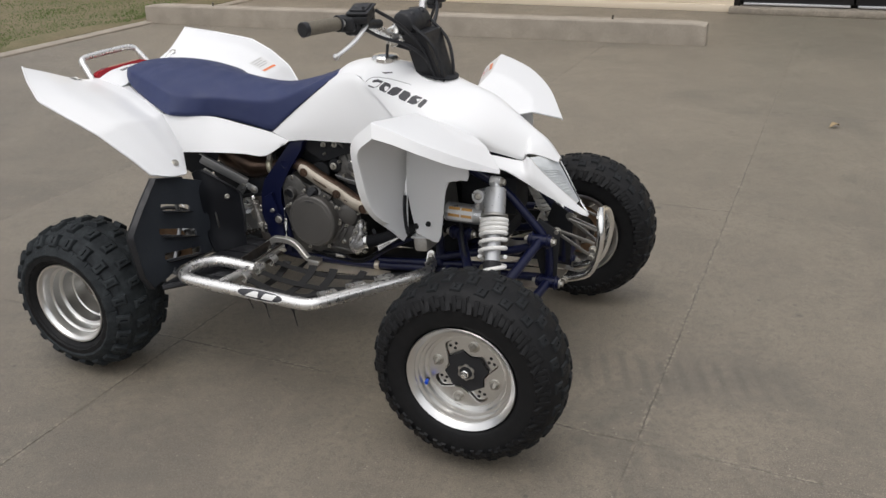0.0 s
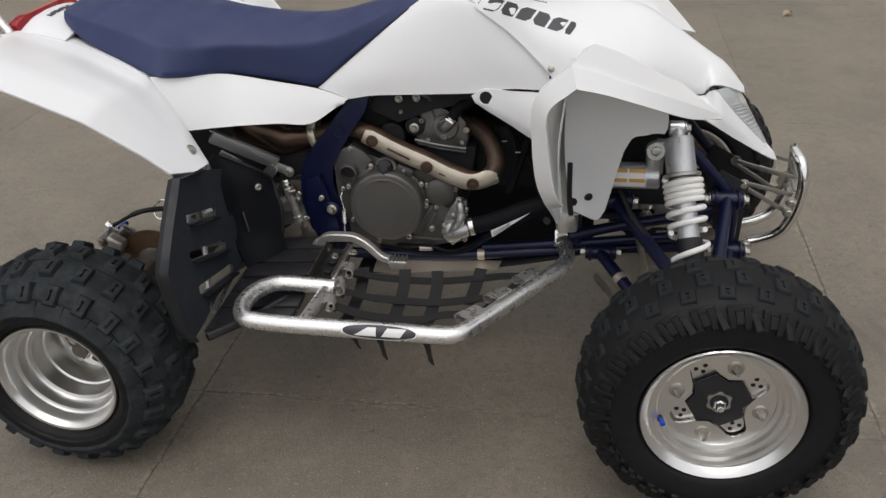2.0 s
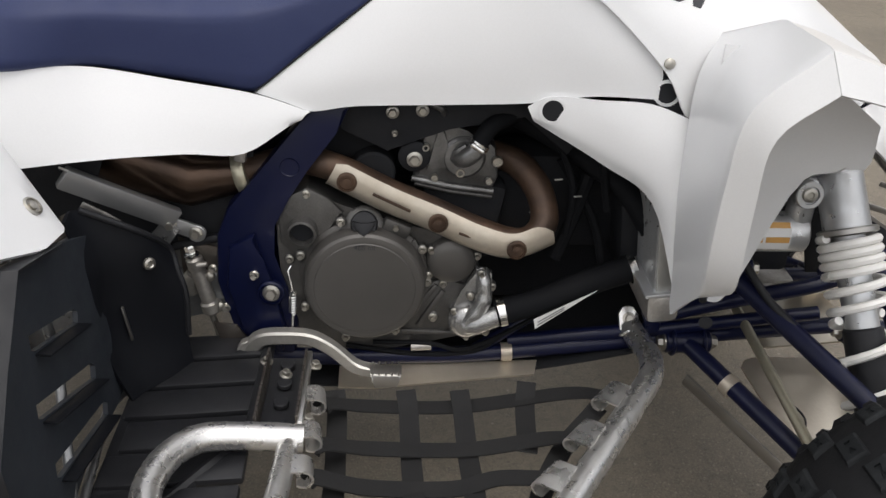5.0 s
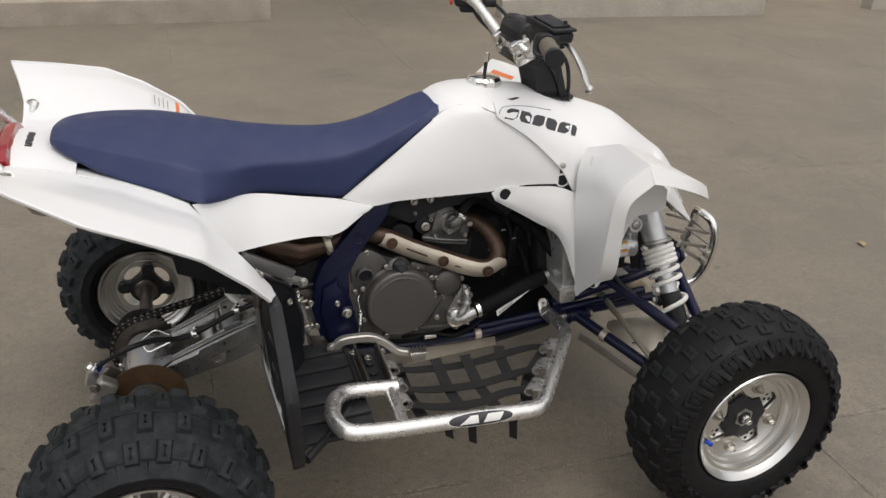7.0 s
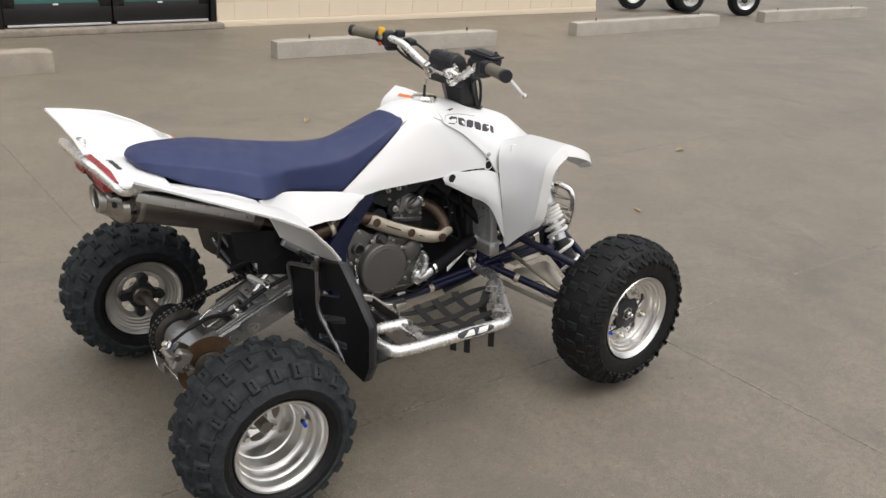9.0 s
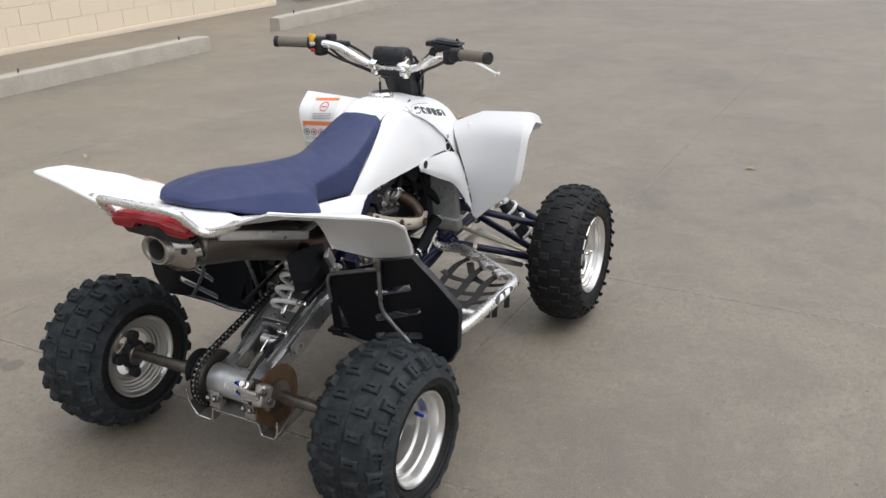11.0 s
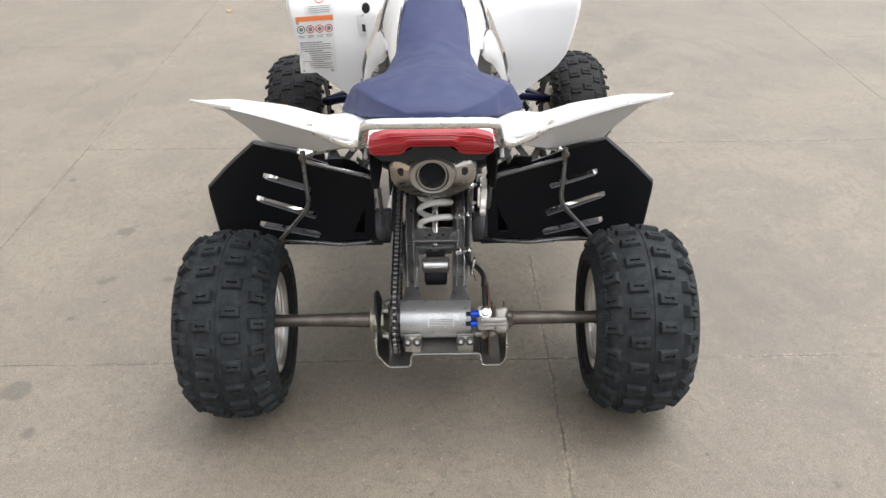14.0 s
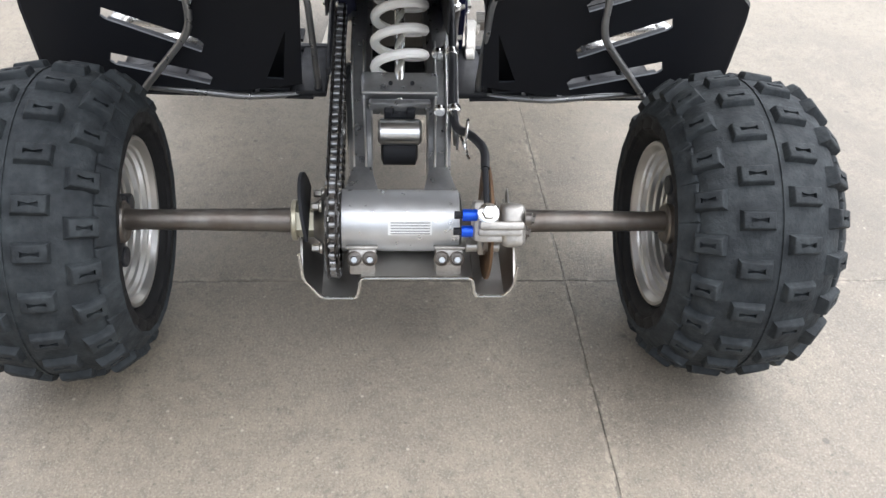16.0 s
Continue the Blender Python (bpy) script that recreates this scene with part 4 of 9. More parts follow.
def build_rear_wheel(quad):
    half, bead = 0.100, 0.116
    bm = bmesh.new()
    ring(bm, rim_section(bead, half, True), 64)
    w = part("wheel", bm, ALLOY, quad, "bright alloy rear wheel with a wide knobbly tyre", angle=24)
    part("wheel_disc", add(bored_disc, bead - 0.036, -0.052, 0.006, 4, 0.0125, 0.0575, 0.026, 0.3), ALLOY, w, smooth=False)
    build_rear_tyre(w, 0.2245, 0.112, bead)
    for k in range(4):
        b = 0.3 + 2 * math.pi * k / 4
        part("lug_nut", add(hexbolt, (0.055 * math.cos(b), -0.053, 0.055 * math.sin(b)), (0, 1, 0), 0.0095, 0.016), BOLT, w)
    bm = add(cyl, (0, -0.085, 0), (0, -0.048, 0), 0.032, 20)
    part("hub", bm, STEEL, w)
    bm = add(lathe, [(0.022, 0), (0.022, 0.006)], (0, -0.050, 0), (0, 1, 0), 20)
    hexbolt(bm, (0, -0.044, 0), (0, 1, 0), 0.013, 0.014)
    part("axle_nut", bm, BOLT, w)
    part("valve_cap", add(cyl, (-0.080, 0.040, 0.038), (-0.077, 0.058, 0.037), 0.0052, 10), BLUE, w, "blue valve cap")
    part("valve_stem", add(cyl, (-0.082, 0.030, 0.039), (-0.080, 0.041, 0.038), 0.0060, 10), BLACK, w)
    sp = part("hub_spider", add(lathe, [(0.045, 0), (0.045, 0.010), (0.034, 0.014)], (0, -0.059, 0), (0, -1, 0), 24), BLACK, w, "black hub spider")
    for k in range(4):
        b = 0.3 + 2 * math.pi * k / 4
        bm = bmesh.new()
        bar(bm, (0.02 * math.cos(b), -0.067, 0.02 * math.sin(b)), (0.062 * math.cos(b), -0.067, 0.062 * math.sin(b)), 0.030, 0.014, (0, 1, 0))
        cyl(bm, (0.060 * math.cos(b), -0.059, 0.060 * math.sin(b)), (0.060 * math.cos(b), -0.078, 0.060 * math.sin(b)), 0.016, 14)
        part("spider_arm", bm, BLACK, sp)
    return w


quad = thing("quad_bike", "white sport quad bike with a navy seat and silver foot bars", "quad bike")
front_right = build_front_wheel(quad)
FRONT, REAR, STEER = (1.281, 0.506, 0.2630), (0.0, 0.493, 0.2385), 2.2
front_right.matrix_basis = pose(FRONT[0], -FRONT[1], FRONT[2], 0, 29, 180 + STEER)
front_left = copy_thing(front_right, pose(FRONT[0], FRONT[1], FRONT[2], 0, 40, STEER))
rear_right = build_rear_wheel(quad)
rear_right.matrix_basis = pose(REAR[0], -REAR[1], REAR[2], 0, -20, 180)
rear_left = copy_thing(rear_right, pose(REAR[0], REAR[1], REAR[2], 0, 25, 0))


# ---- bodywork ----
def build_seat():
    """Lofted through stations from tail to tank: x, half width low, low z, half width of the shoulder, shoulder z, crown z."""
    stations = [(-0.132, 0.050, 0.829, 0.045, 0.836, 0.841), (-0.107, 0.092, 0.820, 0.083, 0.843, 0.853), (-0.057, 0.136, 0.800, 0.120, 0.841, 0.861),
                (0.0, 0.163, 0.779, 0.145, 0.834, 0.866), (0.07, 0.191, 0.757, 0.168, 0.822, 0.865), (0.12, 0.210, 0.744, 0.182, 0.808, 0.858), (0.152, 0.218, 0.737, 0.186, 0.799, 0.853),
                (0.185, 0.196, 0.731, 0.172, 0.790, 0.849), (0.22, 0.160, 0.725, 0.150, 0.786, 0.845), (0.262, 0.121, 0.718, 0.127, 0.785, 0.838), (0.33, 0.109, 0.705, 0.114, 0.782, 0.829),
                (0.397, 0.106, 0.695, 0.108, 0.780, 0.823), (0.46, 0.103, 0.686, 0.099, 0.784, 0.824), (0.52, 0.101, 0.738, 0.094, 0.802, 0.834), (0.60, 0.096, 0.799, 0.085, 0.837, 0.855),
                (0.66, 0.087, 0.848, 0.070, 0.867, 0.877), (0.695, 0.062, 0.868, 0.050, 0.880, 0.886), (0.713, 0.030, 0.872, 0.024, 0.879, 0.882)]
    loops = []
    for x, w, z0, ws, zs, zc in stations:
        half = [(w * 0.97, z0 - 0.004), (w, z0 + 0.004), (w * 0.5 + ws * 0.5 + 0.001, z0 * 0.5 + zs * 0.5), (ws + 0.0022, z0 * 0.06 + zs * 0.94), (ws - 0.0010, zs + 0.0012), (ws * 0.93, zs * 0.84 + zc * 0.16), (ws * 0.5, zs * 0.28 + zc * 0.72)]
        loops.append([(x, y, z) for y, z in half] + [(x, 0, zc)] + [(x, -y, z) for y, z in half[::-1]])
    cols = [spline([l[k] for l in loops], 4) for k in range(len(loops[0]))]
    bm = bmesh.new()
    loft(bm, [[c[i] for c in cols] for i in range(len(cols[0]))])
    s = part("seat", bm, SEAT, quad, "navy blue vinyl seat", angle=60)
    m = s.modifiers.new("smooth", "SUBSURF")
    m.levels = m.render_levels = 1


def body_panels():
    for s in (-1, 1):
        # tank side cover: low edge, rows between, the seat line and the shoulder
        rows = [[(0.450, 0.100, 0.684), (0.515, 0.113, 0.666), (0.58, 0.120, 0.676), (0.70, 0.131, 0.684), (0.795, 0.1425, 0.692), (0.87, 0.154, 0.706), (0.947, 0.165, 0.7075)],
                [(0.470, 0.100, 0.698), (0.54, 0.114, 0.708), (0.61, 0.122, 0.722), (0.70, 0.130, 0.738), (0.79, 0.139, 0.752), (0.86, 0.150, 0.762), (0.944, 0.157, 0.756)],
                [(0.51, 0.100, 0.733), (0.57, 0.106, 0.757), (0.63, 0.113, 0.780), (0.70, 0.120, 0.800), (0.765, 0.126, 0.812), (0.815, 0.132, 0.820), (0.876, 0.138, 0.822)],
                [(0.590, 0.097, 0.797), (0.625, 0.099, 0.815), (0.66, 0.100, 0.835), (0.70, 0.104, 0.850), (0.74, 0.109, 0.860), (0.77, 0.113, 0.864), (0.808, 0.113, 0.864)],
                [(0.660, 0.087, 0.852), (0.675, 0.086, 0.862), (0.69, 0.084, 0.872), (0.71, 0.086, 0.880), (0.74, 0.090, 0.884), (0.765, 0.098, 0.880), (0.782, 0.104, 0.872)]]
        sc = part("side_cover", add(shell, skin(side_rows(s, rows), 5, 5), 0.004), WHITE, quad, "white plastic tank side cover")
        part("cover_seam", add(tube, side(s, [(0.452, 0.1015, 0.6835), (0.488, 0.108, 0.6745), (0.517, 0.1145, 0.6655)]), 0.0012, 6), DARK, sc)
        part("cover_seam", add(tube, spline(side(s, [(0.660, 0.0885, 0.852), (0.590, 0.0985, 0.797), (0.51, 0.1015, 0.733), (0.450, 0.1015, 0.684)]), 4), 0.0013, 6), DARK, sc)
        # panel below the seat
        rows = [[(0.130, 0.214, 0.742), (0.200, 0.165, 0.730), (0.262, 0.120, 0.718), (0.36, 0.109, 0.700), (0.452, 0.105, 0.684), (0.522, 0.114, 0.665)],
                [(0.160, 0.216, 0.686), (0.220, 0.179, 0.678), (0.281, 0.145, 0.670), (0.365, 0.129, 0.660), (0.446, 0.120, 0.651), (0.514, 0.115, 0.661)],
                [(0.190, 0.216, 0.626), (0.240, 0.190, 0.623), (0.300, 0.165, 0.620), (0.37, 0.145, 0.618), (0.439, 0.131, 0.615), (0.505, 0.115, 0.656)]]
        sp = part("side_panel", add(shell, skin(side_rows(s, rows), 5, 4), 0.004), WHITE, quad, "white plastic panel below the seat")
        part("panel_seam", add(tube, spline(side(s, [(0.165, 0.193, 0.736), (0.20, 0.167, 0.7295), (0.262, 0.1215, 0.7175), (0.36, 0.1105, 0.6995), (0.452, 0.1065, 0.684)]), 4), 0.0016, 6), DARK, sp)
        # rear fender: rows from tail to front, inner edge to outer
        rows = [[(-0.205, 0.118, 0.812), (-0.205, 0.170, 0.818), (-0.207, 0.240, 0.840), (-0.222, 0.310, 0.870), (-0.240, 0.376, 0.897)],
                [(-0.10, 0.140, 0.800), (-0.11, 0.190, 0.802), (-0.115, 0.280, 0.830), (-0.130, 0.370, 0.860), (-0.150, 0.445, 0.872)],
                [(0.0, 0.172, 0.782), (-0.005, 0.220, 0.784), (-0.010, 0.310, 0.811), (-0.022, 0.420, 0.835), (-0.042, 0.513, 0.840)],
                [(0.075, 0.196, 0.762), (0.075, 0.245, 0.757), (0.070, 0.330, 0.784), (0.060, 0.420, 0.801), (0.045, 0.510, 0.803)],
                [(0.125, 0.210, 0.742), (0.135, 0.255, 0.735), (0.140, 0.330, 0.756), (0.140, 0.410, 0.763), (0.135, 0.490, 0.752)],
                [(0.150, 0.213, 0.712), (0.170, 0.260, 0.700), (0.185, 0.320, 0.704), (0.180, 0.400, 0.713), (0.172, 0.472, 0.715)],
                [(0.175, 0.216, 0.668), (0.206, 0.262, 0.652), (0.231, 0.310, 0.644), (0.226, 0.385, 0.658), (0.215, 0.452, 0.673)],
                [(0.196, 0.220, 0.630), (0.238, 0.265, 0.606), (0.268, 0.298, 0.590), (0.270, 0.365, 0.602), (0.253, 0.432, 0.627)]]
        rf = part("rear_fender", add(shell, panel(side_rows(s, rows), 4, 0.10, True), 0.005), WHITE, quad, "white plastic rear fender, flared outwards", angle=30)
        rim = [r[-1] for r in rows]
        ledge = [[(x, y + 0.004, z - 0.003), (x, y - 0.04, z - 0.007), (x, y - 0.09, z - 0.02)] for x, y, z in [r[0] for r in rows[:5]]]
        part("fender_ledge", add(shell, skin(side_rows(s, ledge), 4, 2), 0.003), WHITE, rf)
        part("fender_lip", add(tube, side(s, rim), 0.0030, 8, 0.012), WHITE, rf)
        tree = caster(rf)
        for p, way in (((0.244, 0.316, 0.80), (0, 0, -1)), ((-0.190, 0.236, 1.0), (0, 0, -1))):
            q = lay(tree, (p[0], s * p[1], p[2]), way, 0.0005)
            nn = Vector((0.72, s * 0.10, 0.68)) if p[0] > 0 else Vector((0.05, -s * 0.35, 0.93))
            part("fender_bolt", add(lathe, [(0.0115, 0), (0.0115, 0.002), (0.009, 0.0035), (0.008, 0.0015), (0.005, 0.0015), (0.005, 0.004), (0.001, 0.005)], q, nn, 18), BOLT, rf)
        # front fender: top surface from rear edge to the front point, with a lip turned down
        rows = [[(1.012, 0.152, 0.787), (1.036, 0.266, 0.833), (1.000, 0.452, 0.853), (1.009, 0.468, 0.817)],
                [(1.065, 0.148, 0.775), (1.085, 0.272, 0.818), (1.055, 0.447, 0.836), (1.060, 0.460, 0.804)],
                [(1.105, 0.130, 0.755), (1.135, 0.274, 0.792), (1.120, 0.434, 0.808), (1.124, 0.444, 0.780)],
                [(1.128, 0.118, 0.742), (1.172, 0.262, 0.768), (1.196, 0.376, 0.764), (1.201, 0.384, 0.738)],
                [(1.138, 0.112, 0.735), (1.198, 0.190, 0.738), (1.268, 0.270, 0.703), (1.270, 0.276, 0.697)]]
        ff = part("front_fender", add(shell, panel(side_rows(s, rows), 5, 0.05), 0.004), WHITE, quad, "white plastic front fender", angle=30)
        # mudflap that hangs from the fender's rear edge, its outer edge folded forwards
        rows = [[(1.012, 0.155, 0.786), (1.0355, 0.266, 0.8325), (0.9995, 0.4515, 0.8525), (1.0085, 0.4675, 0.8165)],
                [(0.986, 0.180, 0.745), (0.984, 0.280, 0.778), (0.940, 0.451, 0.797), (0.963, 0.464, 0.773)],
                [(0.976, 0.202, 0.688), (0.965, 0.290, 0.700), (0.934, 0.441, 0.720), (0.964, 0.451, 0.700)],
                [(0.968, 0.232, 0.610), (0.958, 0.302, 0.620), (0.940, 0.423, 0.632), (0.974, 0.430, 0.616)],
                [(0.974, 0.250, 0.500), (0.968, 0.300, 0.510), (0.955, 0.392, 0.572), (0.985, 0.398, 0.575)],
                [(0.977, 0.246, 0.470), (0.974, 0.264, 0.461), (0.966, 0.352, 0.540), (0.990, 0.364, 0.552)]]
        fl = part("mudflap", add(shell, panel(side_rows(s, rows), 5, 0.05)[::-1], 0.004), WHITE, ff, "white mudflap below the fender", angle=30)
        tree = caster(fl)
        # dark strip added in place of the shaded slit beside the flap
        part("flap_strap", add(tube, spline(side(s, [(0.9985, 0.284, 0.606), (0.9985, 0.290, 0.57), (0.9995, 0.289, 0.53), (1.003, 0.286, 0.496)]), 4), 0.0052, 8), DARK, fl, "black strip in place of the slit at the flap")
        if s > 0:
            far_flap = tree
            far_fender = caster(rf)
        # liner behind the wheel arch
        rows = [[(0.992, 0.228, 0.795), (1.05, 0.235, 0.79), (1.12, 0.245, 0.755), (1.175, 0.262, 0.715)],
                [(0.985, 0.240, 0.660), (1.03, 0.240, 0.655), (1.085, 0.245, 0.665), (1.172, 0.258, 0.660)],
                [(0.990, 0.240, 0.56), (1.02, 0.228, 0.555), (1.06, 0.228, 0.568), (1.112, 0.246, 0.650)],
                [(1.005, 0.235, 0.478), (1.03, 0.212, 0.456), (1.055, 0.205, 0.447), (1.070, 0.210, 0.470)]]
        lin = part("arch_liner", add(shell, skin(side_rows(s, rows), 4, 4), 0.004), WHITE, ff, "white liner inside the wheel arch")
        for x, z in ((1.035, 0.505), (1.005, 0.500)):
            part("liner_bolt", add(hexbolt, lay(caster(lin), (x, s * 0.40, z), (0, -s, 0), 0.0), (0, s, 0), 0.006, 0.004), DARK, lin)
        # radiator shroud
        rows = [[(0.792, 0.1430, 0.688), (0.820, 0.146, 0.703), (0.876, 0.156, 0.7025), (0.938, 0.168, 0.7025), (0.985, 0.182, 0.688)],
                [(0.795, 0.1440, 0.682), (0.828, 0.150, 0.684), (0.885, 0.164, 0.675), (0.940, 0.185, 0.660), (0.980, 0.203, 0.650)],
                [(0.800, 0.1440, 0.675), (0.828, 0.151, 0.668), (0.890, 0.167, 0.642), (0.950, 0.198, 0.610), (0.977, 0.225, 0.580)],
                [(0.806, 0.1400, 0.670), (0.826, 0.146, 0.658), (0.893, 0.161, 0.621), (0.955, 0.192, 0.582), (0.985, 0.246, 0.478)]]
        sh = part("shroud", add(shell, skin(side_rows(s, rows), 5, 4), 0.004), WHITE, quad, "white plastic radiator shroud")
        tree = caster(sh)
        q = lay(tree, (0.822, s * 0.4, 0.6865), (0, -s, 0), 0.0003)
        part("shroud_boss", add(lathe, [(0.0175, 0), (0.0175, 0.0010), (0.0138, 0.0016), (0.0132, 0.0002)], q, (-0.1, s, 0.05), 22), WHITE, sh)
        part("bolt_recess", add(lathe, [(0.0132, 0), (0.0132, 0.0009), (0.001, 0.0010)], q, (-0.1, s, 0.05), 20), DARK, sh, "dark bolt recess")
        q = lay(tree, (0.962, s * 0.5, 0.540), (0, -s, 0), 0.0003)
        part("bolt_recess", add(lathe, [(0.0075, 0), (0.0075, 0.0009), (0.001, 0.0010)], q, (-0.3, s, 0), 16), DARK, sh)
        # open corner between cover, hood and shroud, with a rubber-bushed tab
        # dark plate added to paint the shade in the open corner
        part("cover_bracket", add(plate, side(s, [(0.915, 0.154, 0.690), (0.915, 0.154, 0.745), (0.958, 0.160, 0.735), (0.992, 0.172, 0.680)]), 0.003), DARK, quad)
        tab = part("cover_tab", add(lathe, [(0.0165, 0), (0.0165, 0.002), (0.0125, 0.003), (0.0125, 0.001)], (0.957, s * 0.163, 0.7155), (-0.2, s, 0.1), 20), WHITE, quad)
        part("tab_bush", add(lathe, [(0.0125, 0), (0.0125, 0.0018), (0.001, 0.0018)], (0.957, s * 0.1635, 0.7155), (-0.2, s, 0.1), 18), DARK, tab)
    # tank top
    rows = [[(x, y, z) for y, z in ((e, f), (g, h), (0, m), (-g, h), (-e, f))] for x, e, f, g, h, m in
            ((0.650, 0.070, 0.826, 0.045, 0.840, 0.846), (0.690, 0.076, 0.866, 0.048, 0.883, 0.888), (0.735, 0.084, 0.880, 0.056, 0.896, 0.902), (0.780, 0.098, 0.872, 0.062, 0.897, 0.906),
             (0.800, 0.112, 0.866, 0.065, 0.895, 0.905), (0.88, 0.118, 0.848, 0.07, 0.882, 0.897), (0.96, 0.122, 0.825, 0.075, 0.862, 0.88))]
    part("tank_top", add(shell, skin([r[::-1] for r in rows], 5, 5), 0.004), WHITE, quad, "white plastic tank top")
    # hood: stations from the tank to the front point
    half = [(0.800, [(0.121, 0.860), (0.113, 0.870), (0.085, 0.886), (0.04, 0.898)], 0.905), (0.872, [(0.145, 0.815), (0.130, 0.848), (0.090, 0.878), (0.04, 0.895)], 0.902),
            (0.950, [(0.166, 0.742), (0.147, 0.805), (0.098, 0.858), (0.04, 0.882)], 0.888), (0.986, [(0.1785, 0.688), (0.152, 0.795), (0.094, 0.848), (0.038, 0.872)], 0.879), (1.045, [(0.150, 0.725), (0.150, 0.780), (0.085, 0.830), (0.035, 0.852)], 0.858),
            (1.135, [(0.108, 0.704), (0.112, 0.745), (0.070, 0.798), (0.028, 0.822)], 0.828), (1.19, [(0.090, 0.690), (0.088, 0.715), (0.058, 0.765), (0.022, 0.787)], 0.793),
            (1.254, [(0.061, 0.669), (0.060, 0.684), (0.041, 0.724), (0.017, 0.741)], 0.746), (1.274, [(0.069, 0.688), (0.059, 0.698), (0.037, 0.716), (0.015, 0.728)], 0.732), (1.305, [(0.046, 0.678), (0.038, 0.686), (0.026, 0.698), (0.011, 0.706)], 0.709), (1.344, [(0.014, 0.655), (0.012, 0.657), (0.008, 0.660), (0.004, 0.662)], 0.663)]
    rows = [[(x, -y, z) for y, z in h] + [(x, 0, zc)] + [(x, y, z) for y, z in h[::-1]] for x, h, zc in half]
    hood = part("hood", add(shell, skin(rows, 4, 5), 0.004), WHITE, quad, "white plastic hood with a pointed front")
    tree = caster(hood)
    for s in (-1, 1):
        part("hood_bolt", add(lathe, [(0.007, 0), (0.0065, 0.003), (0.003, 0.0045)], lay(tree, (0.953, s * 0.4, 0.753), (0, -s, 0), 0.0), (0, s, 0.3), 14), BOLT, hood)
    # nose panels either side of the headlight
    for s in (-1, 1):
        rows = [[(1.120, 0.168, 0.700), (1.180, 0.116, 0.688), (1.254, 0.067, 0.664), (1.277, 0.076, 0.682), (1.294, 0.076, 0.663), (1.318, 0.063, 0.632), (1.360, 0.041, 0.585), (1.402, 0.016, 0.538), (1.424, 0.003, 0.516)],
                [(1.140, 0.166, 0.686), (1.196, 0.128, 0.672), (1.262, 0.100, 0.642), (1.292, 0.094, 0.636), (1.310, 0.084, 0.620), (1.336, 0.068, 0.594), (1.375, 0.043, 0.556), (1.410, 0.018, 0.522), (1.429, 0.003, 0.507)],
                [(1.165, 0.162, 0.674), (1.224, 0.127, 0.653), (1.274, 0.104, 0.620), (1.305, 0.088, 0.597), (1.325, 0.077, 0.581), (1.350, 0.062, 0.562), (1.385, 0.042, 0.535), (1.415, 0.019, 0.511), (1.431, 0.003, 0.501)]]
        part("nose_panel", add(shell, skin(side_rows(s, rows), 4, 3), 0.004), WHITE, quad, "white plastic nose beside the headlight")
        # one clear lens each side of the centre line, with its reflector behind and moulded ribs
        rows = [[(1.279, 0.073, 0.680), (1.296, 0.072, 0.661), (1.320, 0.059, 0.630), (1.361, 0.038, 0.584), (1.402, 0.013, 0.540)],
                [(1.312, 0.040, 0.677), (1.328, 0.038, 0.654), (1.348, 0.032, 0.626), (1.376, 0.021, 0.586), (1.405, 0.008, 0.544)],
                [(1.344, 0.001, 0.652), (1.353, 0.001, 0.638), (1.366, 0.001, 0.615), (1.385, 0.001, 0.582), (1.407, 0.001, 0.546)]]
        grid = skin(side_rows(s, rows), 5, 5)
        hl = part("headlight", add(shell, grid, 0.003), LENS, quad, "clear ribbed headlight lens")
        part("reflector", add(shell, [[p - Vector((0.020, 0, 0.010)) for p in r] for r in grid], 0.003), CHROME, hl, "bright reflector")
        part("lens_rim", add(tube, spline(side(s, rows[0]), 4), 0.0022, 6), GREYPLASTIC, hl)
        part("lens_rim", add(tube, spline(side(s, rows[2]), 4), 0.0016, 6), DARK, hl)
        for f in range(3, 13):
            k = f + 5
            line = [r[k if s < 0 else len(r) - 1 - k] for r in grid]
            part("lens_rib", add(tube, [p + Vector((0.0012, 0, 0.0012)) for p in line[1:-2]], 0.0013, 6), LENS, hl)
    # tail piece round the lamp
    rows = [[(-0.222, y, z) for y, z in ((-0.126, 0.806), (-0.07, 0.822), (0, 0.827), (0.07, 0.822), (0.126, 0.806))],
            [(-0.17, y, z) for y, z in ((-0.130, 0.806), (-0.07, 0.818), (0, 0.822), (0.07, 0.818), (0.130, 0.806))],
            [(-0.08, y, z) for y, z in ((-0.150, 0.796), (-0.08, 0.806), (0, 0.808), (0.08, 0.806), (0.150, 0.796))]]
    tail = part("tail_cover", add(shell, skin(rows, 4, 4), 0.004), WHITE, quad, "white plastic tail cover")
    bm = bmesh.new()
    loops = []
    for y, zt, zb in ((-0.122, 0.822, 0.793), (-0.114, 0.828, 0.788), (-0.082, 0.836, 0.788), (-0.058, 0.836, 0.790), (-0.043, 0.836, 0.805), (0, 0.836, 0.806), (0.043, 0.836, 0.805), (0.058, 0.836, 0.790), (0.082, 0.836, 0.788), (0.114, 0.828, 0.788), (0.122, 0.822, 0.793)):
        loops.append([(-0.205, y, zt), (-0.226, y, zt - 0.002), (-0.239, y, zb + (zt - zb) * 0.55), (-0.236, y, zb + 0.004), (-0.215, y, zb), (-0.19, y, zb + 0.004)])
    loft(bm, loops)
    tl = part("tail_light", bm, REDLENS, quad, "red tail light lens", angle=35)
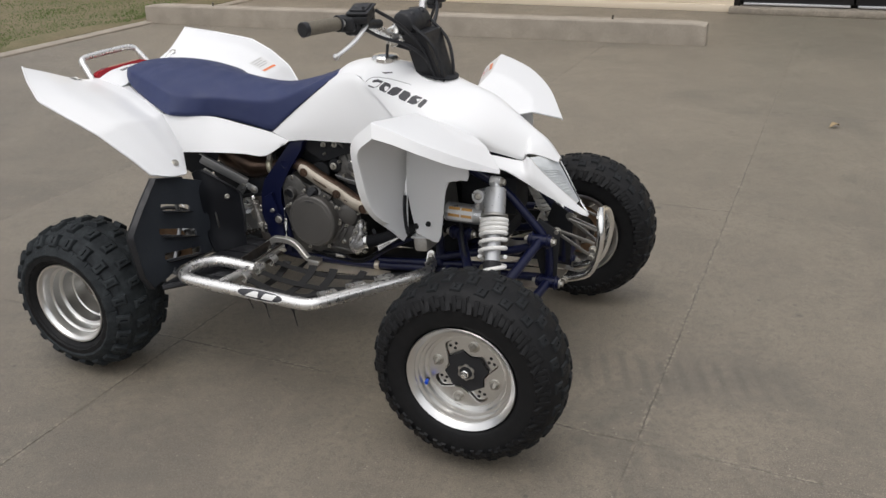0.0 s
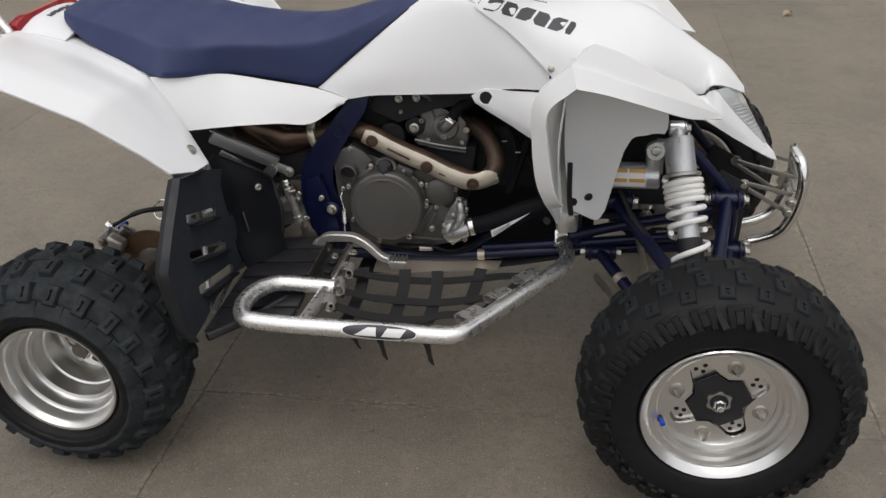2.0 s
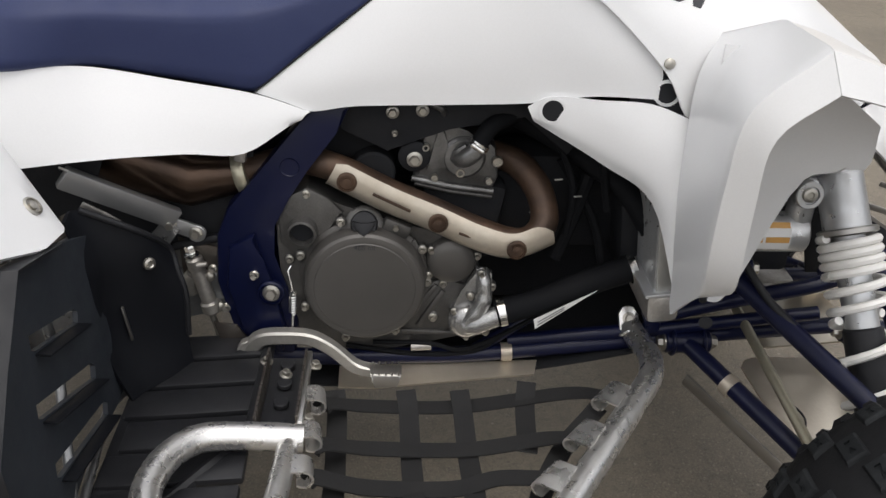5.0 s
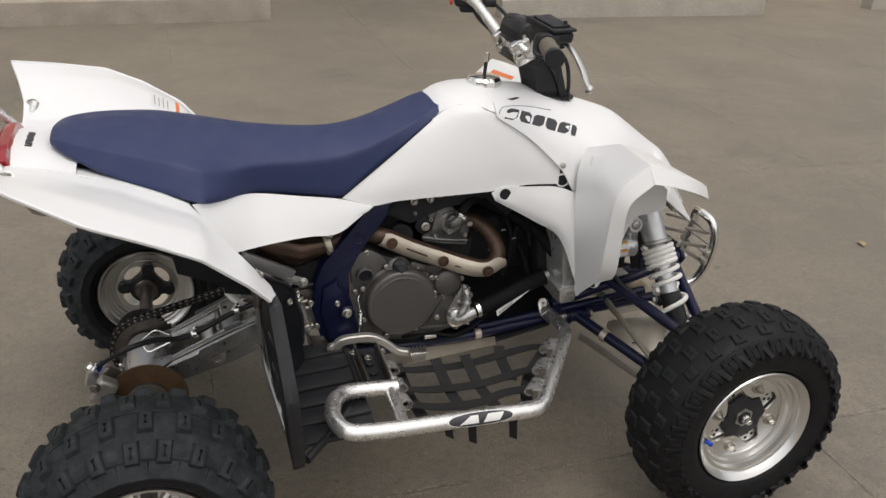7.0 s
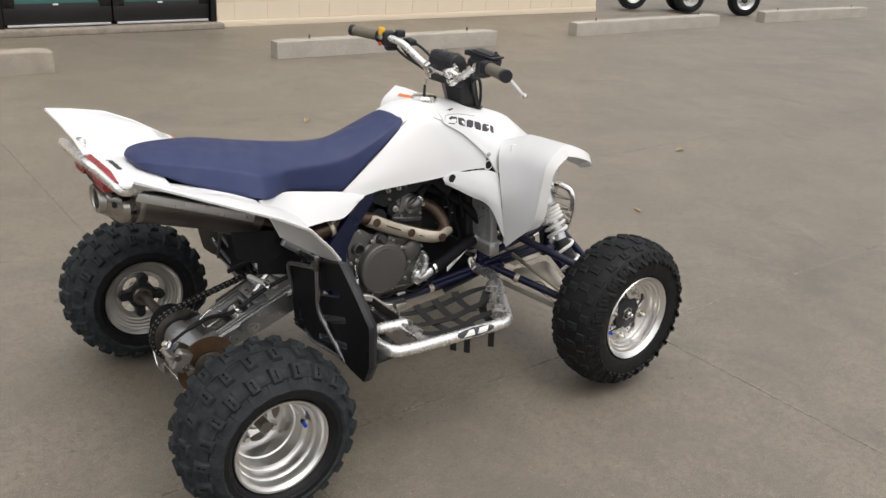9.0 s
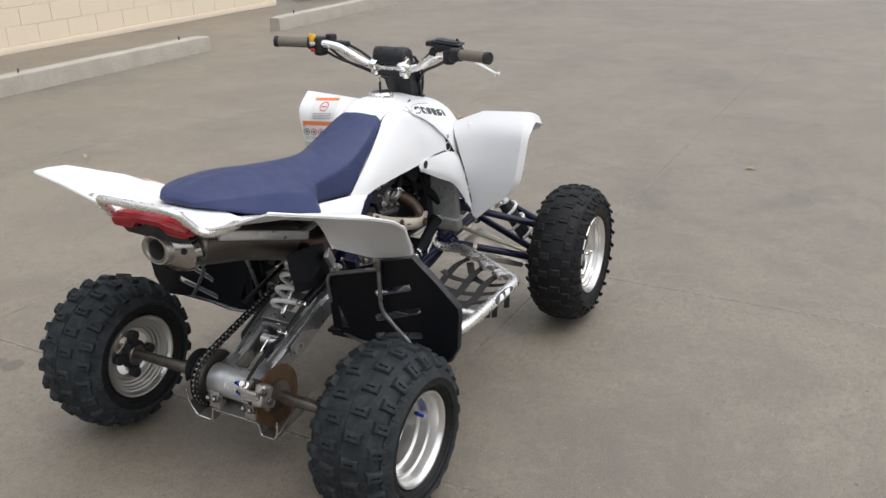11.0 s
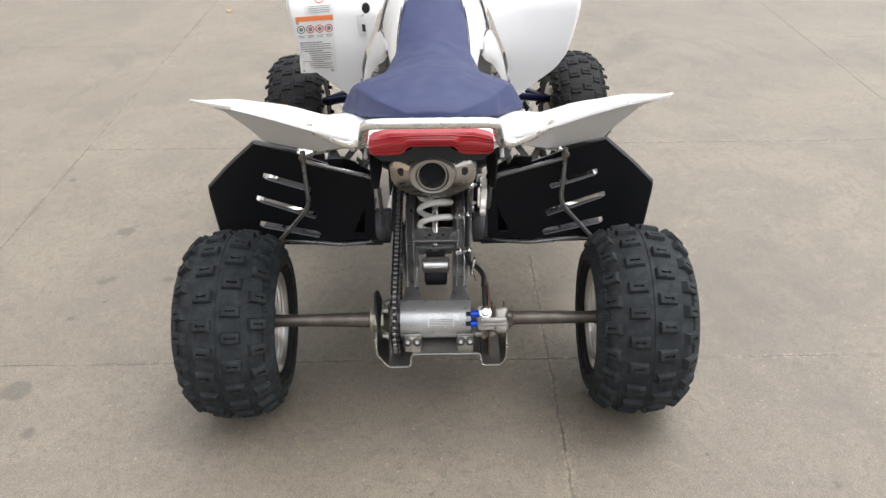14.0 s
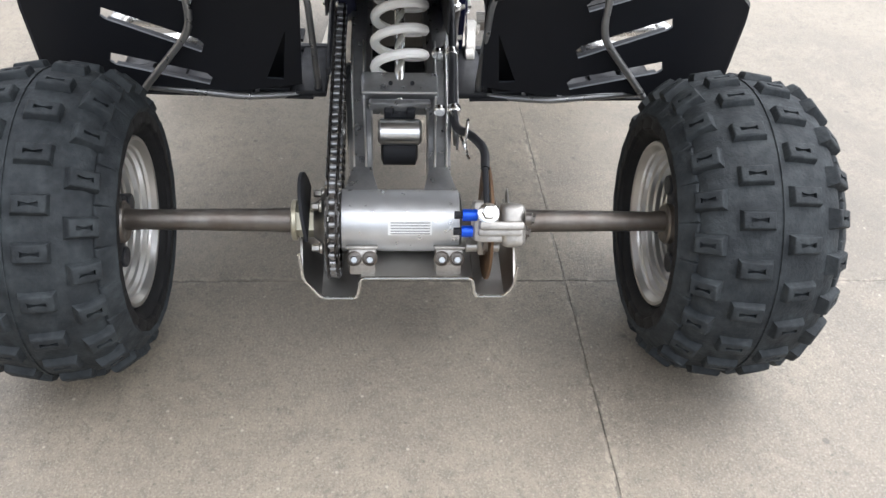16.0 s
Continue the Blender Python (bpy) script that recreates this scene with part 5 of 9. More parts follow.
    for k in range(6):
        f = 0.14 + 0.145 * k
        line = []
        for a, b in zip(loops, loops[1:]):
            zt, zb = a[0][2], a[4][2]
            z = zb + 0.004 + (zt - zb - 0.006) * f
            line.append((-0.2385 + 0.022 * max(0, f - 0.55), a[0][1], z))
        part("lens_rib", add(tube, line, 0.0010, 5), REDLENS, tl)
    bm = add(loft, [[(x, y * w, z) for y, z in ((-0.115, 0.782), (-0.05, 0.790), (-0.035, 0.800), (0.035, 0.800), (0.05, 0.790), (0.115, 0.782), (0.10, 0.770), (0.05, 0.768), (-0.05, 0.768), (-0.10, 0.770))] for x, w in ((-0.215, 1), (-0.13, 0.95), (0.05, 0.9))])
    part("under_tail", bm, BLACK, quad, "black plastic under-tail tray", angle=30)
    return hood, far_flap, far_fender, tail


build_seat()
HOOD, FAR_FLAP, FAR_FENDER, TAIL = body_panels()


# ---- foot bars, nets and heel guards ----
def foot_side(s):
    bm = bmesh.new()
    tube(bm, side(s, [(0.983, 0.092, 0.329), (0.988, 0.112, 0.323), (0.998, 0.158, 0.323), (0.985, 0.215, 0.330), (0.800, 0.497, 0.336), (0.45, 0.512, 0.352), (0.380, 0.508, 0.356), (0.362, 0.462, 0.358), (0.370, 0.405, 0.356),
                      (0.398, 0.362, 0.350), (0.44, 0.352, 0.344), (0.522, 0.350, 0.338)]), 0.0172, 16, 0.032)
    nb = part("nerf_bar", bm, TUBEALU, quad, "brushed aluminium nerf bar")
    part("cross_tube", add(tube, side(s, [(0.505, 0.350, 0.336), (0.500, 0.504, 0.348)]), 0.0135, 12), TUBEALU, nb)
    part("end_tab", add(plate, side(s, [(0.966, 0.102, 0.320), (0.964, 0.086, 0.348), (0.969, 0.082, 0.356), (0.978, 0.080, 0.359), (0.987, 0.082, 0.356), (0.993, 0.086, 0.347), (0.998, 0.102, 0.319)]), 0.007, None, 0.001), TUBEALU, nb)
    part("tab_bolt", add(hexbolt, (0.979, s * 0.092, 0.343), (0, s, 0.6), 0.0065, 0.005), BOLT, nb)
    part("weld_bead", add(tube, spline(side(s, [(0.965, 0.108, 0.324), (0.975, 0.112, 0.334), (0.988, 0.113, 0.336), (0.999, 0.110, 0.328)]), 5), [0.0034 if k % 2 else 0.0024 for k in range(16)], 8), ALLOY, nb)
    # oval badge, wrapped on the tube's outer face
    cx, cz, cy = 0.656, 0.3425, 0.5032

    def wrapped(u, v, r):
        return Vector((cx - s * u, s * (cy + 0.0429 * s * u + r * math.cos(0.5 + v / r)), cz + 0.0457 * s * u + r * math.sin(0.5 + v / r)))
    for nm, mat, a, b, r in (("badge_rim", PAPER, 0.073, 0.0165, 0.0180), ("badge", INK, 0.070, 0.0142, 0.0186)):
        rows = []
        for i in range(25):
            t = -math.cos(math.pi * i / 24)
            e = b * max(0.02, math.sqrt(max(0, 1 - t * t))) ** 0.85
            rows.append([wrapped(a * t, e * f, r) for f in (-1, -0.75, -0.5, -0.25, 0, 0.25, 0.5, 0.75, 1)])
        part(nm, add(shell, rows if s < 0 else [q[::-1] for q in rows], 0.0005), mat, nb, "black and white oval badge" if nm == "badge" else "")
    # two plain slanted white shapes
    for pts in ([(-0.048, -0.0085), (-0.006, -0.0085), (-0.006, 0.0085), (-0.022, 0.0085)], [(0.004, -0.0085), (0.040, -0.0085), (0.052, 0.0085), (0.016, 0.0085)]):
        bm = bmesh.new()
        low, top = (Vector(pts[0]), Vector(pts[1])), (Vector(pts[3]), Vector(pts[2]))
        rows = [[wrapped(*low[0].lerp(low[1], f / 10).lerp(top[0].lerp(top[1], f / 10), g / 6), 0.0193) for g in range(7)] for f in range(11)]
        shell(bm, rows if s < 0 else [r[::-1] for r in rows], 0.0005)
        part("badge_shape", bm, PAPER, nb, smooth=False)
    # net straps
    def strap(pts, w, sub=6):
        pts = spline(pts, sub)
        bm = bmesh.new()
        rows = []
        for i, p in enumerate(pts):
            d = (pts[min(i + 1, len(pts) - 1)] - pts[max(i - 1, 0)]).normalized()
            a = Vector((-d.y, d.x, 0)).normalized()
            rows.append([p - a * w / 2, p, p + a * w / 2])
        shell(bm, rows, 0.0022)
        part("net_strap", bm, WEB, nb, "black webbing strap")
    for pts in ([(0.538, 0.278, 0.322), (0.545, 0.272, 0.327), (0.60, 0.252, 0.306), (0.72, 0.242, 0.297), (0.865, 0.232, 0.312), (0.914, 0.262, 0.330)],
                [(0.540, 0.352, 0.322), (0.548, 0.350, 0.327), (0.60, 0.332, 0.304), (0.72, 0.325, 0.295), (0.82, 0.320, 0.308), (0.862, 0.342, 0.330)],
                [(0.532, 0.408, 0.322), (0.540, 0.406, 0.327), (0.60, 0.402, 0.306), (0.70, 0.398, 0.299), (0.755, 0.394, 0.312), (0.812, 0.414, 0.330)],
                [(0.900, 0.272, 0.322), (0.850, 0.315, 0.292), (0.810, 0.395, 0.296), (0.790, 0.470, 0.322)]):
        strap(side(s, pts), 0.026)
    for x in (0.556, 0.650, 0.722):
        strap(side(s, [(x - 0.004, 0.230, 0.316), (x, 0.262, 0.300), (x + 0.002, 0.33, 0.2905), (x + 0.004, 0.41, 0.301), (x, 0.470, 0.322), (x - 0.002, 0.492, 0.334)]), 0.026)
    strap(side(s, [(0.812, 0.212, 0.316), (0.806, 0.250, 0.300), (0.800, 0.322, 0.298), (0.796, 0.342, 0.306)]), 0.026)
    for x, drop in ((0.598, 0.012), (0.650, 0.034), (0.742, 0.040)):
        strap(side(s, [(x - 0.004, 0.500, 0.330), (x - 0.002, 0.492, 0.310), (x + 0.004, 0.486, 0.300 - drop)]), 0.018, 3)
    # sheet tabs welded to the tubes, each with its edge rolled into a hook
    def net_tab(o, d, n, length, reach):
        o, d, n, up = Vector(o), Vector(d).normalized(), Vector(n).normalized(), Vector((0, 0, 1))
        rows = []
        for i in range(7):
            f = i / 6 - 0.5
            cut_in = reach * (1.0 + 0.30 * f)
            row = [o + d * f * length + n * cut_in * g for g in (0, 0.5, 1)]
            end = row[-1] - up * 0.0100
            row += [end + (n * math.sin(a) + up * math.cos(a)) * 0.0100 for a in (0.5, 1.0, 1.5, 2.0, 2.5, 3.0, 3.5, 3.9)]
            rows.append([(p.x, s * p.y, p.z) for p in row])
        rows = [[Vector(p) for p in r] for r in rows]
        part("net_hook", add(shell, rows if s < 0 else [r[::-1] for r in rows], 0.0026), TUBEALU, nb, "rolled alloy net hook")
    for x, y in ((0.936, 0.289), (0.886, 0.366), (0.837, 0.440)):
        net_tab((x - 0.008, y - 0.006, 0.349), (-0.549, 0.837, 0), (-0.837, -0.549, 0), 0.048, 0.023)
    for x, y in ((0.519, 0.275), (0.519, 0.345), (0.514, 0.405)):
        net_tab((x, y, 0.346), (0, 1, 0), (1, 0, 0), 0.030, 0.012)
    for x in (0.56, 0.63, 0.70, 0.77):
        part("net_hook", add(bar, (x - 0.02, s * 0.489, 0.350), (x + 0.02, s * 0.488, 0.348), 0.012, 0.003), TUBEALU, nb)
    # foot peg
    bm = bmesh.new()
    for x in (0.462, 0.512):
        n = 14
        for k in range(n):
            y = 0.190 + 0.145 * k / n
            bar(bm, (x, s * y, 0.352), (x, s * (y + 0.009), 0.352), 0.003, 0.012, bevel=0)
        bar(bm, (x, s * 0.186, 0.336), (x, s * 0.337, 0.336), 0.004, 0.026, bevel=0.001)
    pg = part("foot_peg", bm, STEEL, quad, "toothed steel foot peg")
    part("peg_bar", add(bar, (0.5165, s * 0.190, 0.345), (0.5165, s * 0.338, 0.345), 0.0065, 0.016, bevel=0.001), ALLOY, pg, "bright toothed peg edge")
    bm = bmesh.new()
    box(bm, (0.050, 0.16, 0.006), pose(0.487, s * 0.255, 0.326))
    for y in (0.20, 0.24, 0.28, 0.32):
        cyl(bm, (0.487, s * y, 0.331), (0.487, s * y, 0.338), 0.010, 12)
    part("peg_tray", bm, BLACK, pg, "black drilled peg tray")
    for x, y in ((0.487, 0.225), (0.524, 0.205), (0.524, 0.318), (0.458, 0.196)):
        part("peg_bolt", add(hexbolt, (x, s * y, 0.338), (0.2, 0, 1), 0.006, 0.006), BOLT, pg)
    # heel guard: an upright wall behind the heel, with slots, a folded rim and a ribbed floor
    def on_guard(y, z, d):
        x = 0.250 + (0.60 - z) * 0.07
        return Vector((x + d, s * y, z))

    def slot(y0, y1, a0, b0, a1, b1):
        return [(y0 + 0.006, a0), (y1 - 0.008, a1), (y1, a1 * 0.7 + b1 * 0.3), (y1 - 0.004, b1), (y0 + 0.008, b0), (y0, a0 * 0.4 + b0 * 0.6)]
    outline = [(0.148, 0.500), (0.158, 0.514), (0.335, 0.583), (0.447, 0.613), (0.520, 0.547), (0.578, 0.487), (0.578, 0.462), (0.569, 0.362), (0.538, 0.306), (0.47, 0.312), (0.40, 0.326), (0.262, 0.318), (0.152, 0.334)]
    holes = [slot(0.312, 0.436, 0.474, 0.494, 0.512, 0.533), slot(0.306, 0.462, 0.390, 0.414, 0.445, 0.466), slot(0.300, 0.462, 0.330, 0.352, 0.365, 0.387), [(0.174, 0.432), (0.182, 0.342), (0.210, 0.344)]]
    bm = bmesh.new()
    holed(bm, outline, holes, 0.006, on_guard)
    hg = part("heel_guard", bm, LITDUSTY, quad, "black plastic heel guard with slots", smooth=False)
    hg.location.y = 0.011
    # wheel side coloured deeper for its shade, boot side paler for dust and light
    hg.data.materials.append(SHADEBLACK)
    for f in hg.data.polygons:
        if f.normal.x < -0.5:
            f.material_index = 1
    # louvre lips under each slot, and the rim folded forwards
    for y0, y1, z0, z1 in ((0.318, 0.430, 0.472, 0.508), (0.312, 0.456, 0.388, 0.441), (0.306, 0.456, 0.328, 0.361)):
        bm = add(bar, on_guard(y0, z0, 0.012), on_guard(y1, z1, 0.012), 0.020, 0.003, (0, 0, 1), 0.001)
        part("slot_lip", bm, SHADEBLACK, hg)
    rim = [(0.340, 0.584), (0.447, 0.613), (0.520, 0.547), (0.578, 0.487), (0.578, 0.462), (0.569, 0.362), (0.542, 0.312)]
    g = [[on_guard(y, z, 0.0) for y, z in rim], [on_guard(y + 0.004, z + 0.003, 0.010) for y, z in rim], [on_guard(y - 0.002, z + 0.001, 0.022) for y, z in rim]]
    part("guard_rim", add(shell, skin(g if s > 0 else [r[::-1] for r in g], 2, 2, True, True), 0.004), BLACK, hg)
    bm = bmesh.new()
    g = [[(0.333, 0.155, 0.485), (0.310, 0.195, 0.529), (0.252, 0.225, 0.573), (0.248, 0.262, 0.575)], [(0.342, 0.160, 0.452), (0.316, 0.195, 0.487), (0.276, 0.225, 0.510), (0.262, 0.262, 0.515)],
         [(0.350, 0.165, 0.421), (0.312, 0.197, 0.440), (0.272, 0.230, 0.455), (0.266, 0.262, 0.455)], [(0.349, 0.170, 0.358), (0.308, 0.202, 0.375), (0.274, 0.235, 0.390), (0.272, 0.260, 0.375)],
         [(0.352, 0.174, 0.314), (0.330, 0.208, 0.314), (0.304, 0.238, 0.314), (0.292, 0.260, 0.314)]]
    lip = spline(side(s, [r[0] for r in g[3::-1]] + g[0][1:3]), 4)
    gi = skin([side(s, r) for r in g], 4, 4)
    shell(bm, gi if s < 0 else [r[::-1] for r in gi], 0.005)
    inner = part("guard_inner", bm, SHADEBLACK, hg, "black moulded inner face of the heel guard")
    part("guard_lip", add(tube, lip, 0.0042, 8), BLACK, inner)
    # pale bar added to imitate the brightness showing through a slit
    part("guard_slit", add(bar, (0.284, s * 0.224, 0.436), (0.290, s * 0.222, 0.384), 0.0025, 0.006, (0, 1, 0), 0.001), SATIN, inner)
    # bent steel clip between the guard and the subframe bar
    bm = add(bar, (0.250, s * 0.200, 0.572), (0.272, s * 0.196, 0.557), 0.003, 0.012, (0, 0, 1), 0.001)
    bar(bm, (0.270, s * 0.196, 0.556), (0.287, s * 0.190, 0.540), 0.003, 0.016, (0, 0, 1), 0.001)
    part("guard_clip", bm, SATIN, quad, "bent steel clip above the heel guard")
    part("guard_bolt", add(lathe, [(0.0085, 0), (0.008, 0.003), (0.005, 0.0045), (0.0035, 0.003), (0.001, 0.003)], (0.318, s * 0.200, 0.486), (0.70, s * 0.70, 0.1), 16), BOLT, hg)
    part("floor_pan", add(plate, side(s, [(0.278, 0.135, 0.302), (0.455, 0.125, 0.311), (0.455, 0.335, 0.311), (0.37, 0.435, 0.306), (0.285, 0.50, 0.306)]), 0.004), BLACK, hg)
    for k in range(6):
        y = 0.14 + 0.062 * k
        bm = bmesh.new()
        bar(bm, (0.285 + 0.01 * (k % 2), s * y, 0.306), (0.455, s * (y - 0.005), 0.315), 0.054, 0.012, bevel=0.004)
        part("floor_slat", bm, BLACK, hg)
    part("floor_edge", add(tube, side(s, [(0.452, 0.12, 0.316), (0.452, 0.33, 0.318), (0.37, 0.44, 0.308), (0.30, 0.52, 0.308)]), 0.009, 8, 0.03), BLACK, hg)
    # steel stay behind the guard
    bm = bmesh.new()
    tube(bm, side(s, [(0.242, 0.330, 0.568), (0.243, 0.158, 0.520), (0.248, 0.146, 0.490), (0.295, 0.138, 0.318), (0.30, 0.145, 0.300), (0.262, 0.258, 0.312), (0.285, 0.435, 0.318)]), 0.0058, 10, 0.022)
    tube(bm, side(s, [(0.236, 0.334, 0.600), (0.238, 0.334, 0.545), (0.243, 0.330, 0.440), (0.272, 0.428, 0.318)]), 0.0062, 10, 0.03)
    part("guard_stay", bm, SWING, quad, "bent steel rod behind the heel guard")
    bm = add(bar, (0.236, s * 0.334, 0.562), (0.240, s * 0.334, 0.598), 0.016, 0.012, (0, 1, 0), 0.003)
    hexbolt(bm, (0.230, s * 0.334, 0.584), (-1, 0, 0.2), 0.007, 0.006)
    part("stay_bracket", bm, STEEL, quad)


for s in (-1, 1):
    foot_side(s)


# ---- frame, engine and exhaust ----
def build_frame():
    for s in (-1, 1):
        outline = [(0.517, 0.662), (0.467, 0.598), (0.405, 0.524), (0.388, 0.482), (0.382, 0.410), (0.400, 0.330), (0.425, 0.285), (0.485, 0.282), (0.492, 0.340), (0.478, 0.405), (0.458, 0.455), (0.461, 0.500), (0.483, 0.543), (0.514, 0.581), (0.553, 0.634), (0.572, 0.672)]
        fp = part("frame_spar", add(plate, [(x, s * 0.090, z) for x, z in outline], 0.034, (0, 1, 0), 0.006), NAVY, quad, "navy painted frame spar", angle=30)
        inner = [(0.405, 0.470), (0.398, 0.410), (0.416, 0.335), (0.470, 0.300), (0.476, 0.340), (0.464, 0.400), (0.446, 0.452), (0.440, 0.490)]
        part("frame_casting", add(plate, [(x, s * 0.112, z) for x, z in inner], 0.016, (0, 1, 0), 0.005), NAVY, fp, "navy pivot casting", angle=30)
        part("pivot_washer", add(lathe, [(0.019, 0), (0.019, 0.006), (0.0165, 0.008), (0.0155, 0.004), (0.001, 0.004)], (0.459, s * 0.119, 0.403), (0, s, 0), 22), NAVY, fp)
        part("spar_recess", add(lathe, [(0.013, 0), (0.013, 0.001), (0.010, -0.002), (0.001, -0.002)], (0.491, s * 0.1072, 0.586), (0, s, 0), 18), NAVY, fp)
        for x, z, y, r in ((0.459, 0.403, 0.123, 0.0080), (0.437, 0.430, 0.120, 0.0045), (0.378, 0.430, 0.104, 0.0045), (0.392, 0.367, 0.104, 0.0045)):
            part("frame_bolt", add(hexbolt, (x, s * y, z), (0, s, 0.15), r, 0.009), BOLT, fp)
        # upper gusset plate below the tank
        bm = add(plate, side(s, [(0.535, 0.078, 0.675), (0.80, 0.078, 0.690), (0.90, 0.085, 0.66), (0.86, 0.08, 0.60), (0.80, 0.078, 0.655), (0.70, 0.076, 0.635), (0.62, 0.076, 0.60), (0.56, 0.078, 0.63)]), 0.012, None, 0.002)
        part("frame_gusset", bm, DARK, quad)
        for x, z, r in ((0.625, 0.657, 0.0058), (0.664, 0.660, 0.0058), (0.628, 0.628, 0.0030), (0.655, 0.591, 0.0072)):
            part("frame_bolt", add(hexbolt, (x, s * 0.086, z), (0, s, 0.1), r, 0.008), BOLT, quad)
        part("lower_rail", add(tube, side(s, [(0.445, 0.098, 0.285), (0.50, 0.100, 0.278), (0.74, 0.100, 0.283), (0.95, 0.095, 0.302), (1.09, 0.085, 0.310), (1.34, 0.075, 0.325)]), 0.0125, 12, 0.05), NAVY, quad, "navy painted lower frame rail")
        part("rail_brace", add(tube, side(s, [(0.75, 0.098, 0.290), (0.84, 0.092, 0.355), (0.98, 0.088, 0.43)]), 0.010, 10, 0.03), NAVY, quad)
        part("rail_brace", add(tube, side(s, [(0.80, 0.09, 0.302), (1.03, 0.095, 0.328), (1.26, 0.100, 0.360)]), 0.011, 10), NAVY, quad)
        part("front_rail", add(tube, side(s, [(1.00, 0.095, 0.345), (1.10, 0.10, 0.376), (1.25, 0.10, 0.408), (1.34, 0.085, 0.44)]), 0.012, 12, 0.04), NAVY, quad)
        part("front_upright", add(tube, side(s, [(1.345, 0.075, 0.318), (1.345, 0.080, 0.44), (1.22, 0.095, 0.585), (1.05, 0.085, 0.66)]), 0.012, 12, 0.05), NAVY, quad)
        part("front_plate", add(plate, side(s, [(1.325, 0.070, 0.31), (1.365, 0.068, 0.31), (1.372, 0.068, 0.47), (1.31, 0.072, 0.505), (1.29, 0.074, 0.45)]), 0.006, None, 0.001), DARK, quad)
        part("down_tube", add(tube, side(s, [(0.96, 0.07, 0.62), (1.00, 0.088, 0.50), (1.015, 0.095, 0.33)]), 0.013, 12, 0.05), NAVY, quad)
        part("rail_clamp", add(lathe, [(0.0142, 0), (0.0142, 0.016)], (0.79, s * 0.100, 0.288), (1, 0, 0.05), 16), SHIELD, quad)
    # belly skid plate, its colour darkened for the shade inside the bay
    bm = bmesh.new()
    g = [[(0.50, y, 0.236), (0.60, y, 0.238), (0.72, y, 0.252), (0.835, y, 0.266), (0.98, y, 0.296), (1.05, y * 0.9, 0.312)] for y in (-0.112, -0.05, 0.05, 0.112)]
    shell(bm, skin(g, 4, 3), 0.004)
    part("belly_plate", bm, DARK, quad, "belly plate coloured dark for shade")
    for s in (-1, 1):
        part("belly_lip", add(plate, side(s, [(0.55, 0.108, 0.266), (0.845, 0.104, 0.275), (0.838, 0.130, 0.268), (0.60, 0.150, 0.258), (0.55, 0.148, 0.258)]), 0.003), BEIGE, quad, "scuffed edge of the belly plate")
    # front skid plate seen between the arms
    part("front_skid", add(plate, [(1.20, -0.07, 0.275), (1.20, 0.07, 0.275), (1.36, 0.07, 0.29), (1.36, -0.07, 0.29)], 0.004, (0, 0, 1), 0.001), BEIGE, quad, "muddy front skid plate")
    # dark airbox under the seat; plates beside it added to black out the gap
    for s in (-1, 1):
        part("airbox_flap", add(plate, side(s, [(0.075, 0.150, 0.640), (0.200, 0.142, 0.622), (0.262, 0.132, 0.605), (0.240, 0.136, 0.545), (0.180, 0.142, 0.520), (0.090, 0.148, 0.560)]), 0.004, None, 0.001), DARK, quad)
    part("airbox", add(box, (0.40, 0.15, 0.17), pose(0.27, 0.02, 0.70), 0.02), BLACK, quad)
    part("rear_subframe", add(tube, [(0.50, 0.075, 0.66), (0.20, 0.085, 0.62), (-0.15, 0.08, 0.76)], 0.011, 10, 0.05), SATIN, quad)
    part("rear_subframe", add(tube, [(0.50, -0.075, 0.66), (0.20, -0.085, 0.64), (-0.15, -0.08, 0.77)], 0.011, 10, 0.05), SATIN, quad)
    for s in (-1, 1):
        bm = add(bar, (0.222, s * 0.172, 0.597), (0.336, s * 0.104, 0.507), 0.014, 0.030, (0.4, 0, 0.9), 0.003)
        bar(bm, (0.318, s * 0.107, 0.506), (0.361, s * 0.102, 0.486), 0.006, 0.022, (0.4, 0, 0.9), 0.002)
        cyl(bm, (0.361, s * 0.099, 0.485), (0.361, s * 0.106, 0.485), 0.0125, 18)
        sb = part("subframe_bar", bm, GUNMETAL, quad, "grey alloy subframe bar")
        for x, z in ((0.328, 0.500), (0.361, 0.487)):
            part("bar_bolt", add(hexbolt, (x, s * 0.108, z), (0, s, 0.1), 0.0062, 0.007), BOLT, sb)
        # bright strip paints the highlight along the bar's top edge
        part("bar_edge", add(bar, (0.224, s * 0.179, 0.6125), (0.338, s * 0.111, 0.5225), 0.003, 0.003, (0.4, 0, 0.9), 0.001), ALLOY, sb)
        part("bar_tab", add(plate, side(s, [(0.297, 0.114, 0.482), (0.320, 0.114, 0.466), (0.341, 0.110, 0.494), (0.324, 0.111, 0.512)]), 0.004, None, 0.001), SWING, sb)


